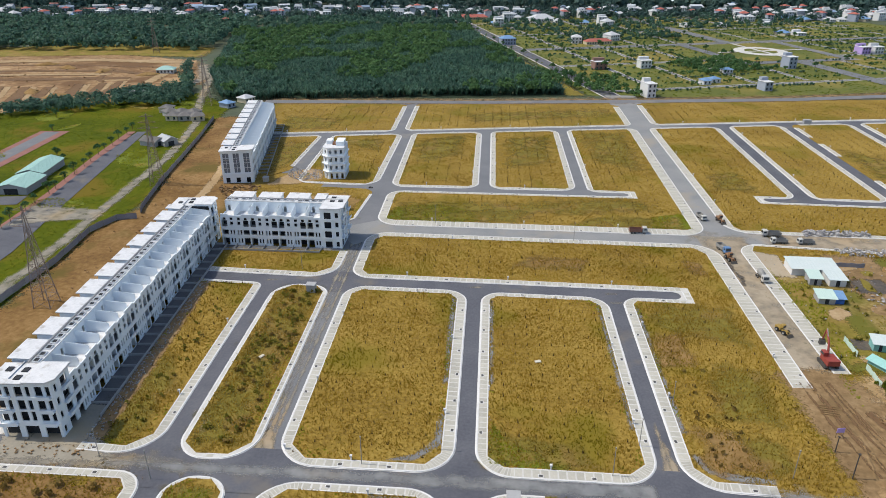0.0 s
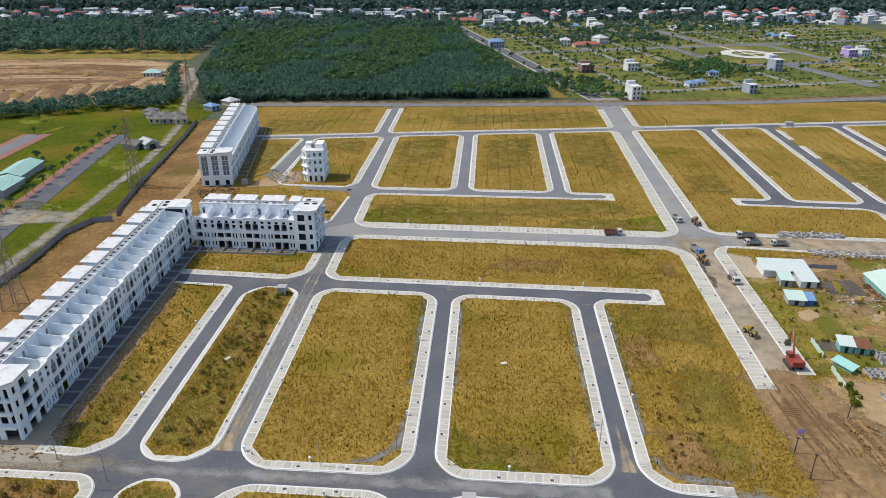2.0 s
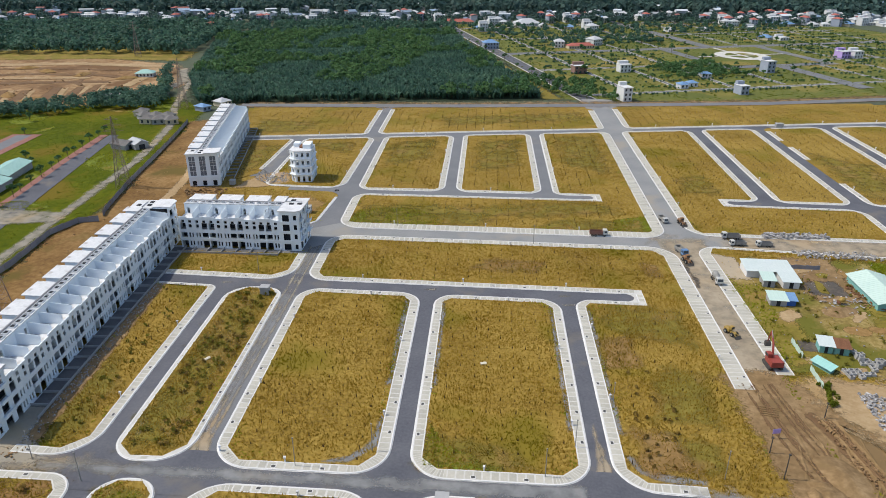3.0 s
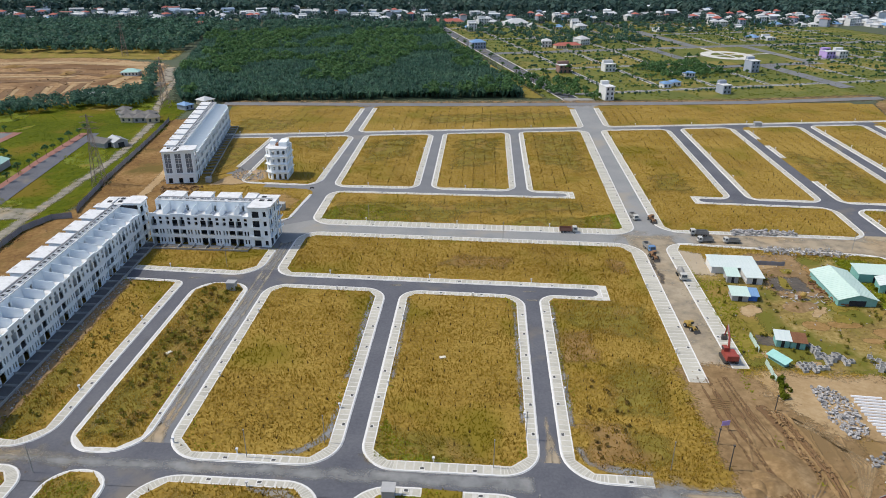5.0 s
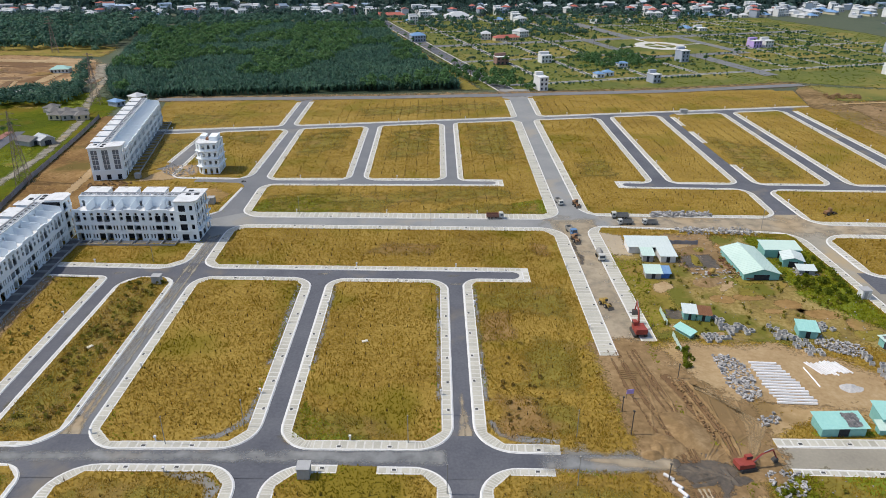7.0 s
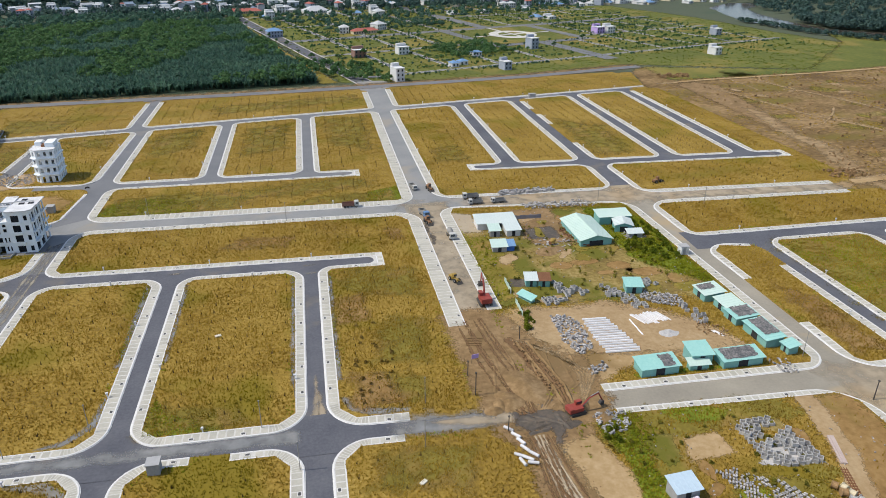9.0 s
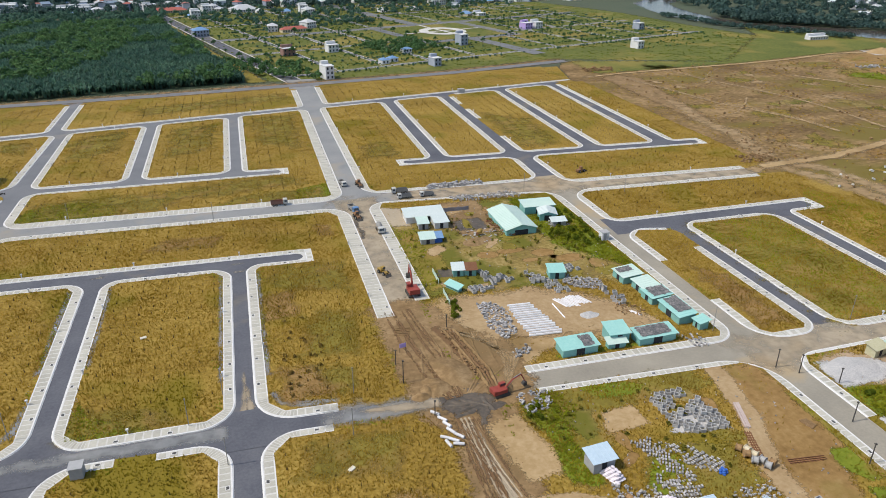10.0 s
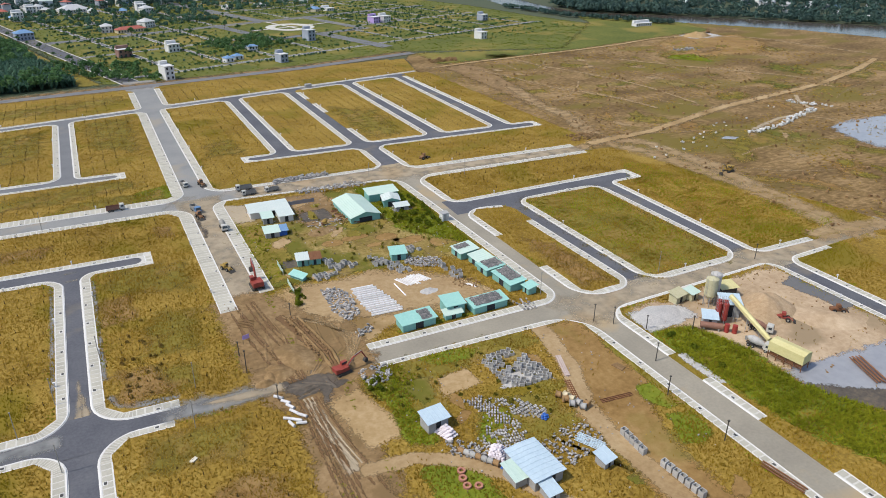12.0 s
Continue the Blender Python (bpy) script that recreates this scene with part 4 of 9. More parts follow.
for k in range(26):
    x, y, a = tk.uniform(290, 500), tk.uniform(120, 420), tk.choice((0.2, 0.25, 1.5, 1.7, 2.6)) + tk.uniform(-0.25, 0.25)
    run = [(x, y)]
    for j in range(5):
        a += tk.uniform(-0.25, 0.25)
        run.append((run[-1][0] + 14 * math.cos(a), run[-1][1] + 14 * math.sin(a)))
    patch(ribbon(run, tk.uniform(0.7, 1.6)), "dirt_road", "faint wheel track over scrub land", 0.8, 0.02, "road_track", "road")
blobs([(175, 90), (232, 90), (230, 66), (190, 66)], 8, [("dirt_road", "patch of trodden sand"), ("dusty", "patch of grey dust")], 4)
blobs([(-262, 80), (-300, 390), (-215, 465), (-175, 420), (-158, 350), (-150, 220), (-150, 120)], 26, [("drift", "patch of dry grass"), ("green", "patch of lush grass"), ("green", "patch of lush grass")], 13, -0.2)
# green drifts in the dry plots
for poly in ([(-63, 114), (-52, 114), (-51, 186), (-63, 186)], [(-62, 70), (-52, 70), (-52, 102), (-62, 102)], [(0, 112), (24, 112), (20, 118), (6, 121), (0, 126)], [(-86, 115), (-76, 114), (-74, 135), (-84, 150)], [(-64, 116), (-54, 115), (-55, 128), (-63, 134)], [(-62, 140), (-54, 142), (-54, 160), (-62, 162)],
             [(-38, 243), (-10, 241), (10, 243), (20, 256), (-6, 262), (-34, 256)], [(30, 242), (72, 240), (72, 252), (40, 250)], [(-100, 292), (-94, 310), (-92, 345), (-108, 345)],
             [(-116, 368), (-90, 372), (-84, 395), (-120, 400)], [(172, 280), (190, 282), (196, 330), (174, 350)], [(196, 112), (224, 110), (224, 150), (200, 172)], [(46, 170), (70, 160), (70, 182), (48, 182)],
             [(52, 130), (66, 128), (68, 150), (56, 152)], [(96, 285), (112, 284), (112, 310), (98, 305)], [(-32, 345), (-14, 348), (-14, 360), (-34, 356)], [(50, 115), (62, 112), (64, 122), (54, 126)],
             [(10, 360), (28, 364), (28, 340), (12, 340)], [(-14, 412), (70, 430), (72, 412), (-10, 393)], [(-38, 352), (-15, 362), (-15, 328), (-34, 316)], [(9, 360), (29, 362), (29, 318), (8, 308)], [(49, 374), (71, 374), (71, 308), (50, 322)], [(-36, 262), (13, 264), (56, 272), (68, 259), (33, 253), (-36, 251)], [(-84, 350), (-56, 354), (-56, 334)], [(-40, 90), (-16, 88), (-14, 99), (-38, 100)], [(48, 88), (66, 84), (70, 97), (50, 98)]):
    patch(poly, "drift", "greenish drift in dry grass", 7.0, 0.122, "scrub_patch")
for poly in ([(8, 205), (30, 204), (34, 212), (14, 214)], [(44, 150), (54, 152), (52, 166), (44, 164)], [(46, 112), (58, 114), (56, 124), (46, 128)], [(64, 205), (70, 202), (70, 212), (64, 214)],
             [(172, 112), (182, 112), (182, 140), (174, 150)], [(58, 64), (74, 64), (70, 80), (60, 78)]):
    patch(poly, "bare_soil", "worn bare spot in dry grass", 4.0, 0.122, "scrub_patch")
    BARE.pop()
patch([(193, 107), (227, 107), (227, 176), (193, 177)], "drift", "greener grass of a plot", 6.0, 0.122)
patch([(-148, 62), (-72, 62), (-72, 103), (-148, 104)], "west_soil", "dark brown weedy soil", 6.0, 0.122)
BARE.pop()
patch(ribbon([(-84.2, 114), (-85.6, 150), (-88.2, 189)], 4.2), "mud", "rubble-strewn strip before the yards", 1.6, 0.122)
patch([(-104, 107.6), (-80, 107.4), (-80.5, 113), (-86, 116), (-104, 116)], "asphalt_pale", "rubble-strewn dusty ground before a house", 1.2, 0.135)
patch([(-98, 112), (-85.5, 112), (-86.5, 126), (-98, 126)], "asphalt_pale", "dusty paved yard beside a house", 0.3, 0.135)
# dust and wheel tracks on the streets


def dust(path, width, material, label, soft=1.5, z=0.005):
    patch(ribbon(path, width), material, label, soft, z, "road_dust", "road")


dust([(-150, 108.2), (-100, 108.2), (-78, 108.0), (-58, 107.6)], [7, 6.5, 5, 2], "asphalt_pale", "beige dust over a street", 2.0)
dust([(-78, 107.4), (-40, 107.1), (0, 106.7), (34, 106.2)], [1.5, 3.2, 3.6, 4.5], "asphalt_mid", "pale dust along the middle of a street", 1.2)
dust([(70, 104.6), (56, 105.2), (46, 105.8), (34, 106.2), (14, 106.5), (-10, 106.8)], [5.0, 5.5, 5.0, 4.2, 2.6, 1.0], "dusty", "brown dust trailed along a street", 1.6, 0.012)
dust([(30, 106.4), (35, 107.2), (37.2, 110.5), (37.8, 118), (37.9, 128)], [0.8, 1.6, 1.8, 1.3, 0.4], "dusty", "brown dust trailed round a corner", 0.8, 0.014)
dust([(48, 106.0), (41.4, 108.2), (39.0, 112.5), (38.2, 122)], [0.8, 1.6, 1.6, 0.5], "dusty", "brown dust trailed round a corner", 0.8, 0.016)
dust([(-26, 106.4), (-38, 107.2), (-44.4, 110.6), (-46.6, 117), (-46.9, 128)], [0.6, 2.0, 2.6, 2.0, 0.6], "dusty", "yellowish dust trailed round a corner", 1.0, 0.012)
dust([(-62, 107.9), (-52, 108.4), (-48.2, 111.5), (-47.2, 120)], [0.8, 1.6, 1.6, 0.6], "asphalt_pale", "pale dust trailed round a corner", 1.0, 0.010)
for dx, w in ((-1.5, 0.9), (1.3, 0.9), (-0.1, 0.5)):
    dust([(-46.9 + dx, 112), (-46.5 + dx, 160), (-46.1 + dx, 228)], w, "asphalt_pale", "pale wheel track on asphalt", 0.4)
for x, y in ((-4.0, 190.2), (37.6, 188.6), (-3.8, 111), (37.9, 183), (-67.4, 191)):
    dust([(x - 1.8, y), (x + 1.8, y + 0.2)], 0.8, "asphalt_pale", "pale scuff on asphalt", 0.4)
dust([(174, 103), (186, 102), (203, 102), (226, 101), (245, 99), (268, 99)], [3.0, 4.5, 5.0, 5.0, 5.0, 3.5], "dusty", "sandy dust over the street beside a concrete plant", 1.6, 0.012)
# grey gravel washed out behind the pavement corners
for poly in ([(-9.0, 117.5), (-9.1, 128), (-9.9, 128), (-10.6, 119.5), (-14.4, 114.4), (-20, 112.2), (-14.6, 111.9)], [(43.2, 118), (44.6, 118), (46, 113.8), (58, 111.4), (58, 110.2), (50, 110.6), (45.2, 112.4)],
             [(-9.8, 98), (-11.6, 92), (-13, 98), (-22, 101.6), (-14, 101.8)], [(1.0, 140), (2.0, 140), (1.8, 182), (0.8, 182)], [(-9.0, 140), (-10.2, 140), (-10.6, 183), (-9.1, 183)], [(42.9, 125), (44.0, 125), (44.0, 182), (43.0, 182)],
             [(32.9, 125), (32.0, 125), (32.0, 182), (32.9, 182)], [(-62.6, 118), (-60.4, 117), (-60.6, 124), (-63.4, 125)]):
    patch(poly, "asphalt_mid", "grey gravel washed out behind a pavement", 1.2, 0.122, "scrub_patch")
for k in range(9):
    patch([(79.4 + 0.5 * math.sin(k) + (0.7 + 0.2 * (k % 3)) * math.cos(a), 198 + 2.4 * k + 1.5 * math.sin(a)) for a in np.linspace(0, 6.28, 9)[:-1]], "black_mud", "dark mud clods on a road", 0.6, 0.09, "road_dust", "road")
patch([(-96, 279), (-84, 281), (-78, 284), (-74, 288), (-76, 300), (-84, 302), (-90, 296)], "dirt_road", "sandy building plot", 0.8, 0.13)
patch([(-97, 262), (-60, 270), (-52, 262), (-56, 250), (-80, 246), (-97, 250)], "bare_soil", "bare brown earth in a plot", 2.0, 0.13)
patch([(-110, 112), (-92, 112), (-92, 116), (-103, 117), (-104, 150), (-111, 150)], "deck", "pale paved apron", 0.2, 0.0, "pavement_west", "pavement")


for poly in ([(0.8, 112), (9, 111.4), (18, 112), (12, 116), (5, 119), (1.6, 126)], [(-39, 243), (-12, 241.6), (-2, 246), (-10, 256), (-24, 260), (-37, 256)], [(60, 241), (75, 241), (74, 256), (62, 252)], [(-60, 62), (-53, 62), (-53, 101), (-60, 101)]):
    patch(poly, "green", "lush green corner of a dry plot", 5.0, 0.122)
LUSH.append([(194, 108), (227, 107), (228, 176), (194, 176)])
LUSH.append([(241, 110), (262, 106), (284, 110), (262, 200), (244, 176)])


# ---- grass, stakes and foliage ----
def fast_mesh(name, verts, size, material, label, category, parent=None):
    """One object from an array of separate faces with `size` corners each."""
    count = len(verts) // size
    me = bpy.data.meshes.new(name)
    me.vertices.add(len(verts))
    me.vertices.foreach_set("co", np.asarray(verts, np.float32).ravel())
    me.loops.add(len(verts))
    me.loops.foreach_set("vertex_index", np.arange(len(verts), dtype=np.int32))
    me.polygons.add(count)
    me.polygons.foreach_set("loop_start", np.arange(0, len(verts), size, dtype=np.int32))
    me.polygons.foreach_set("loop_total", np.full(count, size, dtype=np.int32))
    me.update(calc_edges=True)
    me.materials.append(material)
    ob = new(name, me)
    if parent:
        ob.parent = parent
    return tagged(ob, label, category, "", "stuff")


rng = np.random.default_rng(7)


def scatter(poly, density):
    p = np.array(poly)
    (x0, y0), (x1, y1) = p.min(0), p.max(0)
    n = int((x1 - x0) * (y1 - y0) * density)
    xs, ys = rng.uniform(x0, x1, n), rng.uniform(y0, y1, n)
    k = inside(poly, xs, ys)
    return xs[k], ys[k]


def tufts(name, xs, ys, z, height, width, blades, material, label, lean=(0.1, 0.7), comb=0.0):
    """Grass: a few leaning blades at each place; comb: how far neighbours lean the same way."""
    n = len(xs)
    base = np.stack([np.repeat(xs, blades), np.repeat(ys, blades), np.full(n * blades, z)], 1)
    ang = rng.uniform(0, 2 * np.pi, n * blades)
    if comb:
        flow = np.array([noise.noise(Vector((x * 0.09, y * 0.09, 11))) for x, y in zip(xs, ys)]) * 5.0
        ang = np.repeat(flow, blades) + rng.normal(0, 1 / comb, n * blades)
    h = height * rng.uniform(0.5, 1.3, n * blades)
    tilt = rng.uniform(lean[0], lean[1], n * blades)
    side = np.stack([np.cos(ang), np.sin(ang), 0 * ang], 1) * (width * rng.uniform(0.6, 1.4, n * blades))[:, None]
    la = ang + np.pi / 2 + rng.uniform(-1, 1, n * blades)
    off = np.stack([np.cos(la), np.sin(la), 0 * ang], 1) * (h * tilt)[:, None]
    jit = rng.normal(0, width * 0.8, (n * blades, 3)) * (1, 1, 0)
    b = base + jit
    tip = b + off + np.stack([0 * h, 0 * h, h], 1)
    return fast_mesh(name, np.stack([b - side, b + side, tip], 1).reshape(-1, 3), 3, material, label, "grass")


gx, gy, sx, sy = [], [], [], []
for poly, green in FIELDS:
    c = np.array(poly).mean(0)
    d = max(0, c[1] - 110)
    xs, ys = scatter(poly, 5.0 if d < 120 else 2.4 if d < 220 else 1.1)
    clump = np.array([noise.noise(Vector((x * 0.12, y * 0.12, 0))) + 0.5 * noise.noise(Vector((x * 0.45, y * 0.45, 4))) for x, y in zip(xs, ys)])
    keep = clump > rng.uniform(-1.0, 0.5, len(xs))
    for bare in BARE:
        keep &= ~(inside(bare, xs, ys) & (rng.uniform(0, 1, len(xs)) > 0.04))
    gx.append(xs[keep]), gy.append(ys[keep])
tufts("dry_grass", np.concatenate(gx), np.concatenate(gy), 0.125, 0.44, 0.075, 3, M["grass"], "dry golden knee-high grass on the plots", (0.1, 0.8), 1.4)

gx, gy = [], []
for poly in LUSH:
    xs, ys = scatter(poly, 2.6)
    keep = np.array([noise.noise(Vector((x * 0.15, y * 0.15, 5))) for x, y in zip(xs, ys)]) > rng.uniform(-0.5, 0.4, len(xs))
    gx.append(xs[keep]), gy.append(ys[keep])
tufts("green_weeds", np.concatenate(gx), np.concatenate(gy), 0.13, 0.3, 0.15, 3, M["green_blades"], "green weeds and grass in the yards", (0.5, 1.7), 1.0)
# green grass along the pavements, where water gathers
gx, gy = [], []
for poly, green in FIELDS:
    p = np.array(poly)
    mid = p.mean(0)
    if mid[1] > 330:
        continue
    for a, b in zip(p, np.roll(p, -1, 0)):
        L = float(np.hypot(*(b - a)))
        n = int(L * 3.5)
        f = rng.uniform(0, 1, n)
        d = (b - a) / (L + 1e-6)
        inward = np.array((-d[1], d[0]))
        q = a + np.outer(f * L, d) + np.outer(np.abs(rng.normal(0, 1.0, n)) + 0.25, inward)
        k = np.array([noise.noise(Vector((x * 0.07, y * 0.07, 15))) for x, y in q]) > rng.uniform(-0.05, 0.45, n) if n else np.zeros(0, bool)
        gx.append(q[k, 0]), gy.append(q[k, 1])
tufts("verge_grass", np.concatenate(gx), np.concatenate(gy), 0.12, 0.24, 0.14, 3, M["green_blades"], "green grass along the back of the pavements", (0.9, 2.0), 1.0)
M["stake"] = mat("dark_dry_stalks", [(0.085, 0.055, 0.022), (0.15, 0.10, 0.04)], 0.5, 3.0, 0.95, 0, island=0.4)
STAKED = [([(-40, 113), (-10, 113), (-10, 184), (-40, 185)], 3.9, 3.6), ([(1, 112), (33, 112), (33, 183), (1, 184)], 3.3, 4.6), ([(44, 112), (72, 112), (72, 183), (44, 183)], 4.2, 3.8),
          ([(-39, 199), (70, 195), (70, 223), (-39, 227)], 3.6, 4.2), ([(-38, 244), (72, 241), (72, 271), (-38, 272)], 5, 3.2), ([(-39, 283), (-9, 283), (-9, 367), (-39, 362)], 5, 2.8),
          ([(3, 283), (33, 283), (33, 374), (3, 369)], 5, 2.8), ([(44, 283), (74, 283), (74, 380), (44, 375)], 5, 2.8), ([(-60, 300), (-52, 285), (-50, 360), (-80, 356), (-80, 320)], 5, 3.2),
          ([(91, 245), (158, 240), (158, 265), (105, 267), (105, 281), (121, 281), (122, 388), (91, 382)], 5, 3.0), ([(134, 279), (159, 278), (159, 394), (135, 389)], 5, 3.0),
          ([(172, 277), (198, 276), (199, 400), (172, 396)], 5, 3.0), ([(212, 275), (235, 274), (238, 406), (212, 402)], 5, 3.0), ([(250, 275), (258, 275), (262, 405), (250, 405)], 5, 3.0),
          ([(-88, 372), (-56, 373), (-56, 430), (-120, 426), (-118, 366)], 5, 3.2), ([(-44, 375), (74, 393), (74, 436), (-44, 431)], 5, 3.2), ([(96, 396), (258, 421), (268, 460), (96, 442)], 5, 3.0),
          ([(-84, 114), (-74, 114), (-74, 188), (-88, 188)], 4, 3.5), ([(-108, 290), (-94, 305), (-92, 350), (-112, 350)], 4, 3.0), ([(172, 191), (258, 190), (268, 212), (172, 216)], 5, 3.5), ([(174, 234), (262, 231), (262, 261), (174, 264)], 5, 3.2),
          ([(45, 62), (78, 62), (74, 99), (45, 99)], 4.5, 4.2), ([(1, 62), (31, 62), (31, 99), (1, 99)], 4.5, 4.2), ([(-41, 62), (-11, 62), (-11, 100), (-41, 100)], 4.5, 4.2)]
for poly, dx, dy in STAKED:
    p = np.array(poly)
    (x0, y0), (x1, y1) = p.min(0), p.max(0)
    X, Y = np.meshgrid(np.arange(x0, x1, dx), np.arange(y0, y1, dy))
    X, Y = X.ravel() + rng.normal(0, 0.14, X.size), Y.ravel() + rng.normal(0, 0.2, X.size)
    k = inside(poly, X, Y) & (rng.uniform(0, 1, X.size) > 0.25)
    sx.append(X[k]), sy.append(Y[k])
sx, sy = np.concatenate(sx), np.concatenate(sy)
tufts("dry_stalks", sx, sy, 0.1, 1.1, 0.09, 4, M["stake"], "rows of dark withered shrub stalks on the plots", (0.0, 0.2))


def leaves(centres, radius, height, count, leaf):
    """Quads of about leaf metres strewn in the upper part of an ellipsoid round every centre."""
    n = len(centres) * count
    d = rng.normal(0, 1, (n, 3))
    d /= np.linalg.norm(d, axis=1)[:, None]
    d[:, 2] = np.abs(d[:, 2]) * 1.2 - 0.25
    r = rng.uniform(0.55, 1.05, n)[:, None]
    rad = np.repeat(radius, count)[:, None]
    hgt = np.repeat(height, count)
    c = np.repeat(centres, count, 0) + d * r * np.concatenate([rad, rad, (hgt[:, None])], 1)
    u = rng.normal(0, 1, (n, 3))
    u -= d * (u * d).sum(1)[:, None] * 0.7
    u /= np.linalg.norm(u, axis=1)[:, None]
    v = np.cross(d + rng.normal(0, 0.35, (n, 3)), u)
    v /= np.linalg.norm(v, axis=1)[:, None] + 1e-9
    s = (leaf * rng.uniform(0.6, 1.4, n))[:, None]
    return np.stack([c - u * s - v * s * 0.5, c + u * s - v * s * 0.6, c + u * s * 0.8 + v * s * 0.6, c - u * s * 0.9 + v * s * 0.5], 1).reshape(-1, 3)


def fronds(xs, ys, length, count):
    """Stemless palms: arching fronds of two quads each."""
    n = len(xs) * count
    b = np.stack([np.repeat(xs, count), np.repeat(ys, count), np.zeros(n)], 1)
    ang = rng.uniform(0, 2 * np.pi, n)
    L = length * rng.uniform(0.6, 1.15, n)
    out = np.stack([np.cos(ang), np.sin(ang), 0 * ang], 1)
    side = np.stack([-np.sin(ang), np.cos(ang), 0 * ang], 1)
    lean = rng.uniform(0.15, 0.75, n)
    mid = b + out * (L * lean * 0.4)[:, None] + np.stack([0 * L, 0 * L, L * 0.62], 1)
    tip = b + out * (L * lean)[:, None] + np.stack([0 * L, 0 * L, L * (1.0 - 0.35 * lean)], 1)
    w = (0.09 * L)[:, None]
    q1 = np.stack([b - side * w * 0.3, b + side * w * 0.3, mid + side * w, mid - side * w], 1)
    q2 = np.stack([mid - side * w, mid + side * w, tip + side * w * 0.25, tip - side * w * 0.25], 1)
    return np.concatenate([q1, q2], 1).reshape(-1, 3)


FOREST = [(-174, 438), (-60, 456), (49, 470), (19, 596), (-33, 815), (-180, 800), (-272, 755), (-212, 520)]
fx, fy = scatter(FOREST, 0.13)
fast_mesh("palm_thicket", fronds(fx, fy, 6.0, 14), 4, M["canopy_dark"], "dense dark green thicket of stemless palms", "palms")
tx, ty = scatter(FOREST, 0.022)
wood = np.array([noise.noise(Vector((x * 0.018, y * 0.018, 9))) for x, y in zip(tx, ty)])
k = wood > 0.16 - 0.3 * np.clip((ty - 500) / 160, 0, 1)
tx, ty = tx[k], ty[k]
fast_mesh("thicket_trees", leaves(np.stack([tx, ty, np.full(len(tx), 5.0)], 1), rng.uniform(2.6, 4.6, len(tx)), rng.uniform(2.5, 4.2, len(tx)), 50, 0.8), 4,
          M["canopy"], "broad-leaved trees rising from a palm thicket", "trees")


def woods(name, poly, density, size, count, leaf, material, label):
    xs, ys = scatter(poly, density)
    n = len(xs)
    return fast_mesh(name, leaves(np.stack([xs, ys, np.full(n, size * 0.9)], 1), rng.uniform(0.7, 1.2, n) * size, rng.uniform(0.7, 1.3, n) * size, count, leaf), 4, M[material], label, "trees")


woods("far_woods", [(-640, 620), (-440, 625), (-260, 640), (-275, 755), (-300, 860), (-560, 840), (-700, 800)], 0.018, 5.5, 40, 1.3, "canopy_dark", "dark woods beyond the earthworks")
woods("far_woods", [(-280, 760), (-24, 820), (-30, 880), (-150, 880), (-330, 850)], 0.014, 4.5, 40, 1.1, "canopy_dark", "dark trees round village houses")
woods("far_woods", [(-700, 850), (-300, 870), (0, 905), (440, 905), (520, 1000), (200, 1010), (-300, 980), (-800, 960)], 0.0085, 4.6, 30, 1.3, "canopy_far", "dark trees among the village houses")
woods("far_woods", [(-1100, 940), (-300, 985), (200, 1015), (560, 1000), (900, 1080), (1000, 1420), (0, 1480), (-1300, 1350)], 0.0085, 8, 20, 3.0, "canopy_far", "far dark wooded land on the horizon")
woods("hedge_trees", [(-300, 392), (-226, 466), (-208, 472), (-198, 446), (-192, 420), (-230, 412), (-300, 376)], 0.06, 3.7, 64, 0.6, "canopy_dark", "dark trees and palms along a field")
woods("lane_trees", [(-232, 530), (-214, 490), (-204, 456), (-210, 456), (-238, 530), (-285, 690), (-294, 690)], 0.05, 3.4, 50, 0.6, "canopy_dark", "dark trees beside a lane")
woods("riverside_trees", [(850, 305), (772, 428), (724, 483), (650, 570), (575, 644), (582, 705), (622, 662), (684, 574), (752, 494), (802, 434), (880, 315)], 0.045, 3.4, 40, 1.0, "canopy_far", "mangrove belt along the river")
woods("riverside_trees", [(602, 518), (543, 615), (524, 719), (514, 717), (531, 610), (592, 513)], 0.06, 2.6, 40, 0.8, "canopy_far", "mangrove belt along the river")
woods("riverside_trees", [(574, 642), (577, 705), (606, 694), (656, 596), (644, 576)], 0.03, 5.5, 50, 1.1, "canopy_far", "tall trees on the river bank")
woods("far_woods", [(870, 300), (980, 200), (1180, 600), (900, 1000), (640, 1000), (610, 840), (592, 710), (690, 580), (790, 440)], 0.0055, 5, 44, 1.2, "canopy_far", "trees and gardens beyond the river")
for poly, dens, hgt, text in (([(141, 175), (158, 150), (158, 205), (150, 217), (140, 219)], 3.0, 1.0, "lush green weeds behind sheds"),
                              ([(173, 82), (184, 80), (189, 66), (188, 50), (196, 34), (200, 20), (182, 20), (174, 40), (173, 66)], 4.0, 1.5, "tall green reeds beside a concrete plant"),
                              ([(97, 98), (106, 101), (110, 96), (104, 84), (102, 71), (98, 72), (99, 84)], 4.0, 0.8, "bright green weeds beside a track")):
    xs, ys = scatter(poly, dens)
    keep = np.array([noise.noise(Vector((x * 0.2, y * 0.2, 7))) for x, y in zip(xs, ys)]) > rng.uniform(-0.7, 0.1, len(xs))
    tufts("reeds", xs[keep], ys[keep], 0.08, hgt * 0.5, 0.16, 5, M["green_blades"], text, (0.7, 1.8))
